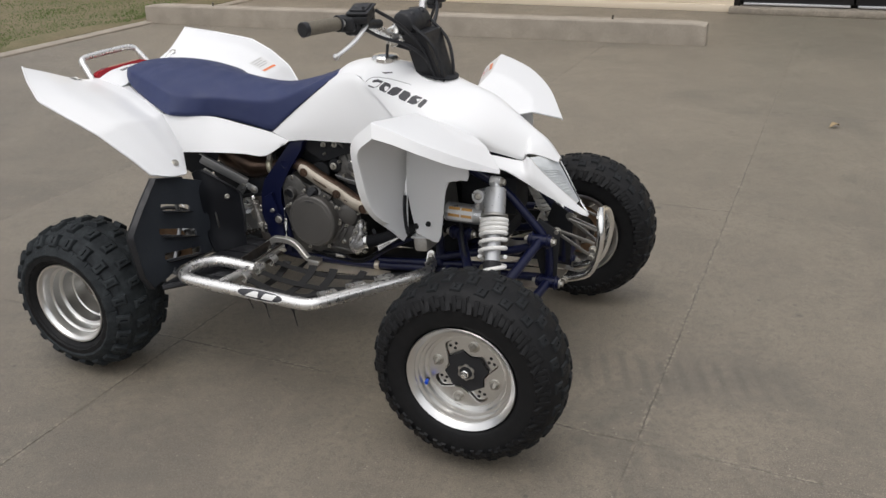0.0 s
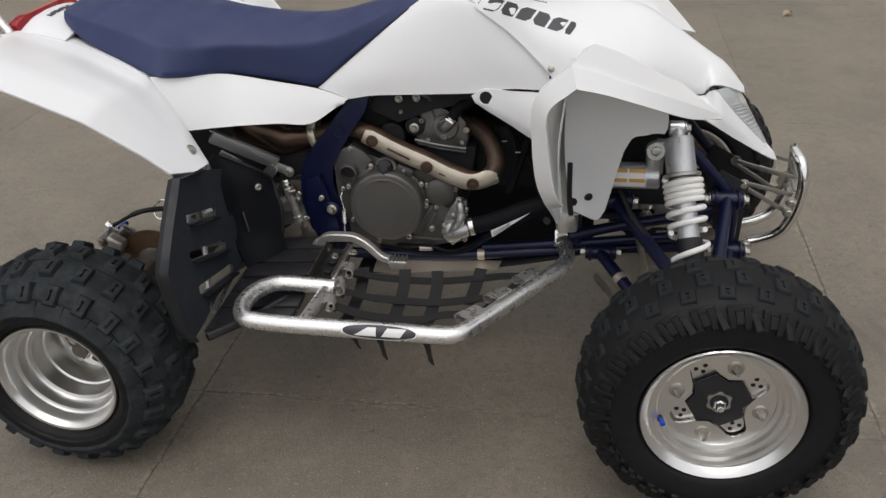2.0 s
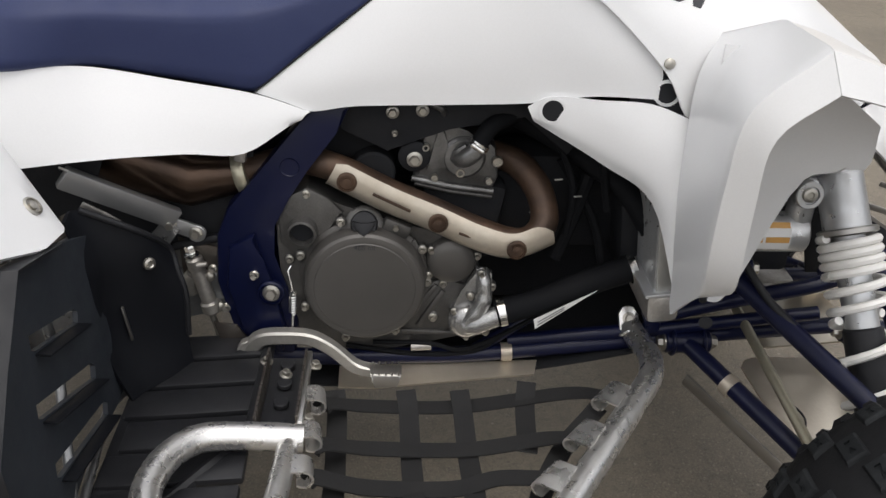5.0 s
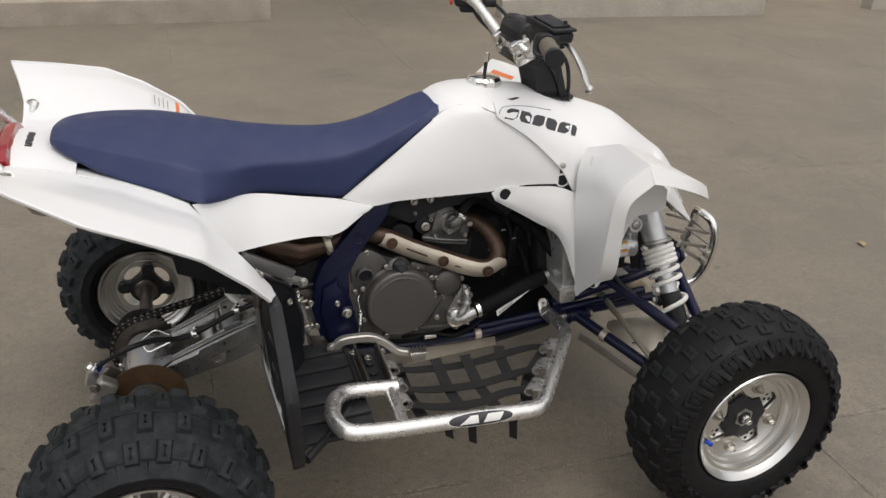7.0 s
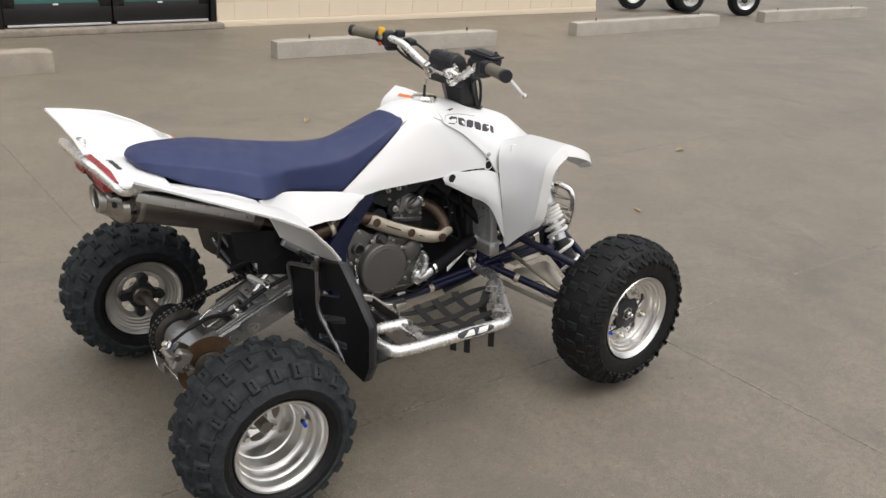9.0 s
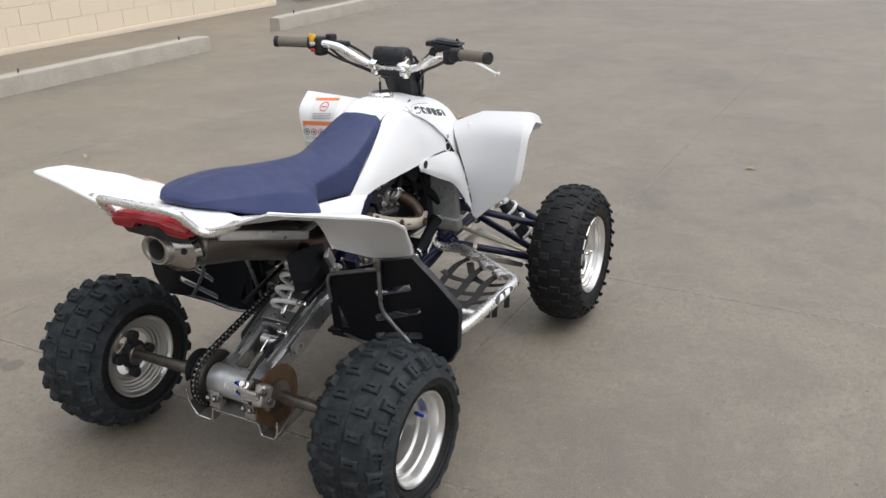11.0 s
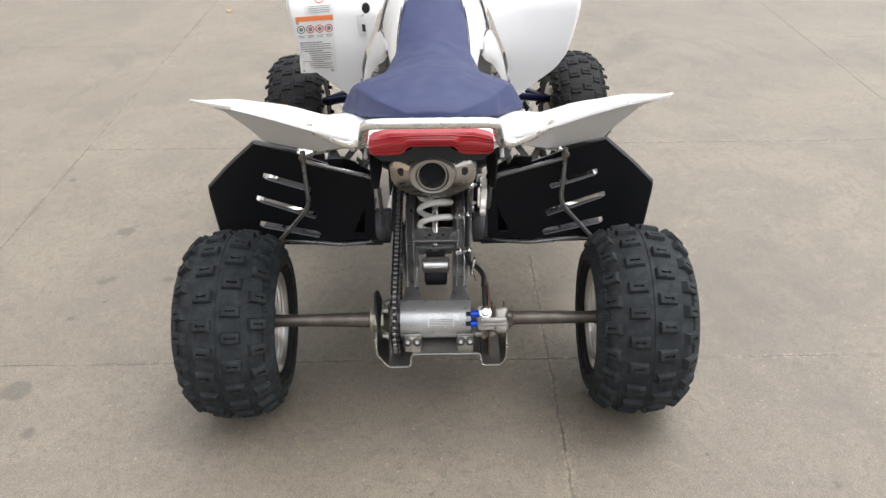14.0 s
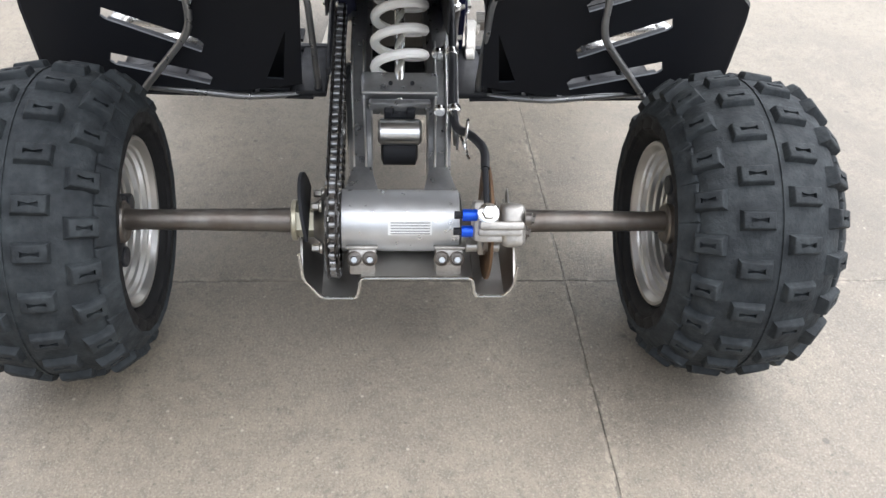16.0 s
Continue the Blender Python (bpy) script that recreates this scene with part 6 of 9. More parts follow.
def build_engine():
    e_bm = bmesh.new()
    loft(e_bm, [[(0.50, y, 0.30), (0.472, y, 0.36), (0.468, y, 0.505), (0.482, y, 0.540), (0.512, y, 0.553), (0.552, y, 0.530), (0.60, y, 0.512), (0.66, y, 0.495), (0.70, y, 0.488), (0.742, y, 0.455), (0.756, y, 0.40), (0.752, y, 0.345), (0.735, y, 0.318), (0.66, y, 0.300), (0.60, y, 0.288)] for y in (-0.098, -0.06, 0.06, 0.098)])
    eng = part("engine", e_bm, ENGINE, quad, "grey cast single-cylinder engine", angle=30)
    case = [(0.474, 0.470), (0.470, 0.515), (0.486, 0.543), (0.514, 0.554), (0.540, 0.540), (0.560, 0.518), (0.520, 0.462), (0.498, 0.440)]
    part("upper_case", add(plate, [(x, -0.099, z) for x, z in case], 0.010, (0, 1, 0), 0.004), ENGINE, eng, angle=30)

    def small_bolt(x, y, z, r=0.0042, boss=0.0075, way=(0, -1, 0)):
        bm = add(lathe, [(boss, -0.008), (boss, 0.0005), (boss * 0.85, 0.0015)], (x, y, z), way, 14)
        part("bolt_boss", bm, ENGINE, eng)
        part("cover_bolt", add(hexbolt, (x, y - 0.001, z), way, r, 0.006), BOLT, eng)
    for s in (-1, 1):
        c = Vector((0.589, s * 0.096, 0.417))
        bm = add(lathe, [(0.0915, 0), (0.0915, 0.010), (0.0885, 0.0125), (0.0865, 0.0135), (0.0850, 0.016), (0.0842, 0.031), (0.0825, 0.0355), (0.0790, 0.0385), (0.0730, 0.0400), (0.0705, 0.0398), (0.0690, 0.0408), (0.040, 0.0415), (0.001, 0.0418)], c, (0, s, 0.02), 64)
        part("clutch_cover", bm, COVER, eng, "dark grey round clutch cover", angle=25)
    for x, z in ((0.556, 0.507), (0.631, 0.501), (0.668, 0.466), (0.676, 0.414), (0.632, 0.332), (0.560, 0.320), (0.503, 0.372), (0.500, 0.455)):
        small_bolt(x, -0.108, z)
    # oil filler cap with two pointed grips, set in its neck
    oc = part("oil_cap", add(lathe, [(0.0185, 0), (0.0185, 0.010), (0.0165, 0.013), (0.001, 0.013)], (0.588, -0.106, 0.503), (0, -0.9, 0.45), 22), BLACK, eng, "black oil filler cap")
    part("cap_grip", add(plate, [(0.570, -0.1215, 0.517), (0.588, -0.1245, 0.511), (0.607, -0.1215, 0.517), (0.596, -0.128, 0.503), (0.588, -0.131, 0.497), (0.580, -0.128, 0.503)], 0.008, (0, -0.9, 0.45), 0.002), BLACK, oc)
    part("filler_neck", add(lathe, [(0.026, 0), (0.026, 0.008), (0.022, 0.011)], (0.588, -0.098, 0.499), (0, -0.9, 0.45), 24), ENGINE, eng)
    bm = add(box, (0.040, 0.014, 0.022), pose(0.632, -0.105, 0.498, 0, 22), 0.005)
    part("case_lug", bm, ENGINE, eng)
    # open breather stub on the upper case
    bm = add(lathe, [(0.0225, -0.012), (0.0205, 0.006), (0.0195, 0.020), (0.0165, 0.021), (0.0160, 0.004)], (0.504, -0.100, 0.493), (0, -1, 0), 26)
    part("breather_stub", bm, ENGINE, eng, angle=30)
    part("breather_bore", add(lathe, [(0.0162, 0), (0.0162, 0.001), (0.001, 0.001)], (0.504, -0.106, 0.493), (0, -1, 0), 22), DARK, eng)
    small_bolt(0.511, -0.101, 0.545, 0.004)
    small_bolt(0.484, -0.100, 0.445, 0.004)
    # balancer cover and the triangular case with its webs
    part("balancer_cover", add(lathe, [(0.0345, 0), (0.0345, 0.014), (0.0325, 0.018), (0.0265, 0.0225), (0.018, 0.0250), (0.001, 0.0262)], (0.709, -0.094, 0.448), (0, -1, 0), 32), COVER, eng, angle=25)
    for x, z in ((0.681, 0.464), (0.745, 0.456), (0.678, 0.424), (0.699, 0.410)):
        small_bolt(x, -0.106, z, 0.0038, 0.0065)
    part("lower_case", add(plate, [(0.655, -0.098, 0.400), (0.700, -0.098, 0.418), (0.735, -0.098, 0.405), (0.728, -0.098, 0.335), (0.66, -0.098, 0.318), (0.638, -0.098, 0.340)], 0.014, (0, 1, 0), 0.004), ENGINE, eng)
    for a, b in (((0.664, -0.106, 0.338), (0.700, -0.108, 0.400)), ((0.650, -0.106, 0.352), (0.690, -0.106, 0.408)), ((0.640, -0.106, 0.330), (0.722, -0.106, 0.326)), ((0.655, -0.106, 0.480), (0.676, -0.106, 0.430))):
        part("case_rib", add(bar, a, b, 0.008, 0.006, (0, -1, 0), 0.002), ENGINE, eng)
    small_bolt(0.686, -0.106, 0.354, 0.0045, 0.009)
    # water pump: a bolted plate, a bent cast passage and the outlet spout
    wp = part("water_pump", add(plate, [(0.712, -0.104, 0.330), (0.735, -0.104, 0.318), (0.764, -0.104, 0.330), (0.772, -0.104, 0.365), (0.768, -0.104, 0.430), (0.744, -0.104, 0.438), (0.728, -0.104, 0.398), (0.710, -0.104, 0.372)], 0.014, (0, 1, 0), 0.004), PUMP, eng, "grey cast water pump housing", angle=30)
    part("pump_passage", add(tube, spline([(0.754, -0.104, 0.432), (0.756, -0.116, 0.420), (0.757, -0.120, 0.396), (0.748, -0.122, 0.372), (0.735, -0.120, 0.352)], 5), [0.0095] * 5 + [0.0105] * 5 + [0.0125] * 5 + [0.0140] * 5 + [0.015], 16), PUMP, wp, angle=40)
    part("pump_bowl", add(lathe, [(0.028, 0), (0.028, 0.008), (0.024, 0.016), (0.015, 0.022), (0.001, 0.024)], (0.735, -0.106, 0.351), (0, -1, 0), 28), PUMP, wp, angle=40)
    part("pump_spout", add(tube, [(0.732, -0.122, 0.348), (0.748, -0.126, 0.354), (0.770, -0.127, 0.366), (0.788, -0.127, 0.374)], [0.012, 0.0155, 0.0150, 0.0145], 18, 0.0), PUMP, wp, angle=40)
    for x, z in ((0.752, 0.431), (0.738, 0.394), (0.716, 0.344), (0.735, 0.326), (0.763, 0.334), (0.768, 0.410), (0.716, 0.368)):
        small_bolt(x, -0.113, z, 0.0038, 0.0062)
    # cylinder, head with a flanged cam cover, and the water elbow
    bm = bmesh.new()
    tilt = Matrix.Translation((0.72, 0, 0.49)) @ Matrix.Rotation(radians(10), 4, "Y")
    box(bm, (0.12, 0.12, 0.12), tilt @ pose(0, 0, 0.0), 0.012)
    part("cylinder", bm, DARK, eng)
    head = [(0.654, 0.558), (0.664, 0.600), (0.670, 0.640), (0.682, 0.654), (0.696, 0.650), (0.700, 0.628), (0.724, 0.620), (0.748, 0.618), (0.766, 0.602), (0.772, 0.560), (0.764, 0.540), (0.712, 0.548)]
    hd = part("cylinder_head", add(plate, [(x, -0.050, z) for x, z in head], 0.040, (0, 1, 0), 0.007), HEADCAST, eng, angle=30)
    part("head_flange", add(tube, [(0.652, -0.070, 0.557), (0.700, -0.073, 0.5475), (0.765, -0.071, 0.5385)], 0.0052, 10, 0.01), HEADCAST, hd)
    part("head_flange", add(tube, [(0.656, -0.068, 0.549), (0.704, -0.071, 0.5385), (0.764, -0.069, 0.5300)], 0.0040, 10, 0.01), ENGINE, hd)
    part("cam_cover", add(plate, [(0.672, -0.072, 0.572), (0.682, -0.072, 0.612), (0.690, -0.072, 0.648), (0.698, -0.072, 0.615), (0.706, -0.072, 0.574)], 0.010, (0, 1, 0), 0.003), HEADCAST, hd)
    part("cam_cover", add(lathe, [(0.030, 0), (0.030, 0.006), (0.026, 0.010), (0.001, 0.011)], (0.722, -0.068, 0.590), (0, -1, 0), 26), HEADCAST, hd)
    part("water_neck", add(tube, spline([(0.716, -0.070, 0.588), (0.722, -0.088, 0.594), (0.734, -0.094, 0.606), (0.740, -0.092, 0.616)], 4), 0.0125, 14), HEADCAST, hd)
    part("hose_clip", add(lathe, [(0.0140, 0), (0.0140, 0.008)], (0.738, -0.093, 0.612), (0.5, 0.1, 0.85), 18), CHROME, hd)
    part("clip_screw", add(cyl, (0.728, -0.106, 0.622), (0.744, -0.108, 0.612), 0.0038, 10), CHROME, hd)
    part("upper_water_hose", add(tube, [(0.739, -0.092, 0.614), (0.752, -0.088, 0.640), (0.79, -0.07, 0.655)], 0.0120, 12, 0.02), HOSE, hd)
    part("cam_chain_cover", add(lathe, [(0.022, 0), (0.022, 0.010), (0.018, 0.013), (0.001, 0.013)], (0.655, -0.066, 0.591), (0, -1, 0), 24), DARK, hd)
    for x, z, r in ((0.768, 0.585, 0.0050), (0.718, 0.568, 0.0045), (0.670, 0.604, 0.0035), (0.683, 0.560, 0.0035), (0.758, 0.556, 0.0035)):
        bm = add(lathe, [(r * 1.5, 0), (r * 1.5, 0.006), (r * 1.3, 0.0075), (r * 0.8, 0.0075), (r * 0.8, 0.004), (0.0005, 0.004)], (x, -0.072, z), (0, -1, 0.05), 16)
        part("head_bolt", bm, BOLT, hd)
    for pts in ([(0.694, -0.075, 0.648), (0.690, -0.088, 0.662), (0.676, -0.094, 0.672)], [(0.706, -0.074, 0.586), (0.712, -0.084, 0.602), (0.724, -0.086, 0.612)]):
        part("breather_pipe", add(tube, spline(pts, 4), 0.0045, 10), HEADCAST, hd)
    # dark plumbing and wiring round the engine
    for pts, r in (([(0.80, -0.06, 0.66), (0.845, -0.075, 0.62), (0.875, -0.08, 0.55), (0.87, -0.085, 0.48)], 0.0050), ([(0.84, -0.05, 0.67), (0.90, -0.08, 0.62), (0.925, -0.09, 0.52)], 0.0060), ([(0.60, -0.10, 0.305), (0.68, -0.112, 0.312), (0.73, -0.112, 0.300), (0.79, -0.108, 0.325), (0.85, -0.10, 0.36)], 0.0035),
                   ([(0.90, -0.06, 0.56), (0.88, -0.075, 0.50), (0.86, -0.08, 0.44)], 0.010), ([(0.86, -0.05, 0.58), (0.91, -0.07, 0.50), (0.93, -0.08, 0.43)], 0.007), ([(0.56, -0.100, 0.300), (0.66, -0.108, 0.290), (0.75, -0.108, 0.296), (0.80, -0.10, 0.33)], 0.0040)):
        part("cable", add(tube, spline(pts, 4), r, 8), HOSE, eng)
    for x, z in ((0.846, 0.565), (0.875, 0.540), (0.815, 0.515)):
        part("wire_clip", add(bar, (x, -0.088, z), (x + 0.012, -0.088, z + 0.001), 0.003, 0.003), SATIN, eng)
    part("starter_motor", add(cyl, (0.60, -0.075, 0.565), (0.60, 0.05, 0.565), 0.030, 20), DARK, eng)
    part("carburettor", add(box, (0.10, 0.10, 0.10), pose(0.56, 0.0, 0.62), 0.02), DARK, eng)
    part("upper_hose", add(tube, [(0.80, -0.02, 0.63), (0.87, -0.05, 0.60), (0.95, -0.08, 0.55), (0.985, -0.11, 0.50)], 0.016, 12, 0.04), HOSE, eng)
    part("oil_union", add(lathe, [(0.007, 0), (0.007, 0.030)], (0.655, -0.108, 0.303), (1, 0, 0.05), 12), CASTALLOY, eng)
    # cast-in filling mark on the clutch cover
    txt = bpy.data.curves.new("fill_mark", "FONT")
    txt.body, txt.size, txt.extrude, txt.align_x = "400 ml", 0.0105, 0.0003, "CENTER"
    tmp = bpy.data.objects.new("fill_mark", txt)
    mesh = bpy.data.meshes.new_from_object(tmp)
    bpy.data.objects.remove(tmp)
    mesh.materials.clear()
    mesh.materials.append(INK)
    mark = new("fill_mark", mesh)
    mark.parent = eng
    mark.matrix_basis = pose(0.589, -0.1362, 0.4790, 90)
    tagged(mark, "dark stamped capacity mark")
    # coolant hose to the radiator, its clamps and the paper tag
    part("coolant_hose", add(tube, [(0.775, -0.127, 0.374), (0.84, -0.122, 0.392), (0.90, -0.116, 0.418), (0.972, -0.106, 0.440)], 0.019, 14, 0.03), HOSE, eng, "thick black coolant hose")
    for p, d in (((0.778, -0.127, 0.375), (1, 0.05, 0.25)), ((0.962, -0.107, 0.436), (1, 0.1, 0.3))):
        part("hose_clamp", add(lathe, [(0.0215, 0), (0.0215, 0.010)], p, d, 20), CHROME, eng)
    part("paper_tag", add(plate, [(0.826, -0.146, 0.376), (0.829, -0.146, 0.360), (0.912, -0.141, 0.421)], 0.001), PAPER, eng, "white paper tag with fine print")
    bm = bmesh.new()
    for k in range(2):
        bar(bm, (0.832, -0.1466, 0.3665 + 0.005 * k), (0.868, -0.1446, 0.392 + 0.0035 * k), 0.0004, 0.0018, (0, 0, 1), 0)
    part("tag_print", bm, PRINT, eng)
    # radiator
    rad = part("radiator", add(box, (0.026, 0.37, 0.25), pose(0.982, 0, 0.545, 0, -6), 0.003), RADIATOR, quad, "finned alloy radiator")
    # dark box added to black out the radiator's middle
    part("fan_shroud", add(box, (0.030, 0.17, 0.26), pose(0.958, 0, 0.545, 0, -6), 0.006), DARK, rad, "added black box over the radiator's middle")
    part("radiator_tank", add(box, (0.046, 0.38, 0.044), pose(0.992, 0, 0.420, 0, -6), 0.010), CASTALLOY, rad, "cast alloy lower tank")
    part("tank_flange", add(box, (0.052, 0.384, 0.006), pose(0.990, 0, 0.444, 0, -6), 0.002), SILVER, rad)
    for s in (-1, 1):
        for k in range(22):
            part("radiator_fin", add(box, (0.005, 0.0017, 0.225), pose(0.968, s * (0.182 - 0.0044 * k), 0.557, 0, -6)), SILVER, rad)
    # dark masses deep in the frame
    # dark box added to keep light out of the engine bay
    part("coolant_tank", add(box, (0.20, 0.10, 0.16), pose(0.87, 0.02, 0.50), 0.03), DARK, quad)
    # dark plate added as backdrop; blocks light from the left side
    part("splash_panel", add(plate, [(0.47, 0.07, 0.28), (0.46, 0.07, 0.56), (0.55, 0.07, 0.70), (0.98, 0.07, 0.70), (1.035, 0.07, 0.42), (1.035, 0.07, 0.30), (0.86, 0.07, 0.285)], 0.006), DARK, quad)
    # dark plate added to black out the far wheel behind it
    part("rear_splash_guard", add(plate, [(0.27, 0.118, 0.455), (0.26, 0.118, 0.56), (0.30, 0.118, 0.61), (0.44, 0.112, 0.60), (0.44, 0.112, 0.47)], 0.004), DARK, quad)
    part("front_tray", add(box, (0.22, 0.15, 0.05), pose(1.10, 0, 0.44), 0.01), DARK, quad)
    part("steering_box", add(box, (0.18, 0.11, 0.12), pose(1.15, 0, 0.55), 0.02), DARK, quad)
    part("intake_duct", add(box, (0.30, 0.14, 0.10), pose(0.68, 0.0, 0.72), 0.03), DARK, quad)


def build_exhaust():
    path = [(0.765, -0.030, 0.580), (0.800, -0.050, 0.572), (0.826, -0.080, 0.548), (0.834, -0.108, 0.515), (0.818, -0.124, 0.495), (0.79, -0.128, 0.490), (0.745, -0.118, 0.500), (0.687, -0.098, 0.518), (0.62, -0.092, 0.545), (0.55, -0.088, 0.578), (0.49, -0.068, 0.580), (0.42, -0.072, 0.562)]
    ex = part("exhaust_pipe", add(tube, spline(path, 5), 0.0195, 18), PIPE, quad, "heat-browned exhaust header")
    # shield: a half shell round the pipe
    sp = [Vector(p) for p in spline([(0.835, -0.118, 0.508), (0.79, -0.130, 0.496), (0.745, -0.121, 0.502), (0.687, -0.102, 0.520), (0.62, -0.095, 0.546), (0.548, -0.090, 0.582)], 6)]
    rows = []
    for i, p in enumerate(sp):
        d = (sp[min(i + 1, len(sp) - 1)] - sp[max(i - 1, 0)]).normalized()
        out = Vector((0, -1, 0)) - d * Vector((0, -1, 0)).dot(d)
        out.normalize()
        up = d.cross(out)
        k = (0.45, 0.75, 0.92, 1.0)[min(i, 3)] if i < 4 else (0.80 if i == len(sp) - 1 else 1.0)
        rows.append([p + (out * math.cos(a) + up * math.sin(a)) * 0.0265 for a in (x * k - 0.32 for x in (-1.15, -0.75, -0.3, 0.0, 0.3, 0.72, 1.05))])
    sh = part("heat_shield", add(shell, rows, 0.0015), SHIELD, ex, "tan heat shield with three bolts")
    for x, y, z in ((0.566, -0.118, 0.571), (0.687, -0.1335, 0.520), (0.791, -0.160, 0.495)):
        bm = add(lathe, [(0.0135, 0), (0.0135, 0.002), (0.0105, 0.003), (0.010, 0.001), (0.006, 0.001), (0.006, 0.004), (0.001, 0.005)], (x, y, z), (0, -1, 0.05), 20)
        part("shield_bolt", bm, PIPE, sh)
    for a, b in (((0.600, -0.1225, 0.556), (0.650, -0.1285, 0.534)), ((0.715, -0.139, 0.508), (0.755, -0.148, 0.498))):
        part("shield_slot", add(bar, a, b, 0.003, 0.004, (0, 0, 1), 0.001), PIPE, sh)
    part("pipe_clamp", add(lathe, [(0.031, 0), (0.033, 0.003), (0.033, 0.013), (0.031, 0.016)], (0.432, -0.0705, 0.565), (-1, 0, -0.25), 24), BRASSNUT, ex)
    part("clamp_lug", add(box, (0.016, 0.012, 0.022), pose(0.426, -0.092, 0.598, 0, 10), 0.003), CASTALLOY, ex)
    # muffler, under the tail on the centre
    body = [(0.42, -0.072, 0.562, 0.027), (0.36, -0.070, 0.553, 0.040), (0.28, -0.060, 0.580, 0.052), (0.18, -0.042, 0.632, 0.058), (0.05, -0.022, 0.680, 0.061), (-0.09, -0.008, 0.718, 0.062), (-0.155, -0.003, 0.735, 0.061)]
    part("mid_pipe", add(tube, [b[:3] for b in body[:4]], [b[3] for b in body[:4]], 28), MIDPIPE, ex, "browned mid pipe")
    can = [(0.20, -0.046, 0.622, 0.0585)] + body[3:]
    part("muffler", add(tube, [b[:3] for b in can], [b[3] + 0.002 for b in can], 28), MUFFLER, ex, "grey muffler can")
    ax = Vector((-1, 0.03, 0.12)).normalized()
    c = Vector((-0.150, -0.003, 0.729))
    loops = []
    for h, wy, wz, up in ((0, 0.084, 0.060, -0.006), (0.018, 0.092, 0.061, -0.006), (0.034, 0.088, 0.057, -0.005), (0.050, 0.064, 0.046, -0.001), (0.074, 0.037, 0.036, 0.002), (0.077, 0.033, 0.033, 0.003), (0.070, 0.0305, 0.0305, 0.003), (0.030, 0.030, 0.030, 0.003)):
        loops.append([c + ax * h + Vector((0, wy * math.cos(t), up + wz * math.sin(t))) for t in (2 * math.pi * k / 36 for k in range(36))])
    part("muffler_cap", add(loft, loops), ENDCAP, ex, "bright oval muffler end cap", angle=30)
    part("tail_pipe_bore", add(lathe, [(0.029, 0), (0.029, 0.004), (0.001, 0.004)], c + ax * 0.034 + Vector((0, 0, 0.003)), ax, 24), DARK, ex)
    lip = [[c + ax * h + Vector((0, wy * math.cos(t), 0.003 + wz * math.sin(t))) for t in (2 * math.pi * k / 36 for k in range(36))] for h, wy, wz in ((0.058, 0.050, 0.040), (0.074, 0.047, 0.0385), (0.080, 0.044, 0.0365), (0.079, 0.034, 0.033), (0.072, 0.0305, 0.0305))]
    part("tail_pipe_lip", add(loft, lip, cap=False), SATIN, ex, "bright flared tail pipe lip", angle=40)
    part("tail_pipe", add(lathe, [(0.0300, 0), (0.0300, 0.038), (0.0275, 0.038), (0.0275, 0.0)], c + ax * 0.036 + Vector((0, 0, 0.003)), ax, 28), SATIN, ex)
    for y in (-0.052, 0.052):
        part("cap_hole", add(lathe, [(0.0085, 0), (0.0085, 0.0045), (0.001, 0.0045)], c + ax * 0.0465 + Vector((0, y * 1.2, 0.004)), ax + Vector((0, y * 12, 0)), 16), DARK, ex)
    part("muffler_band", add(lathe, [(0.0635, 0), (0.0645, 0.003), (0.0645, 0.013), (0.0635, 0.016)], (-0.115, -0.006, 0.725), (-1, 0.03, 0.14), 32), SATIN, ex)


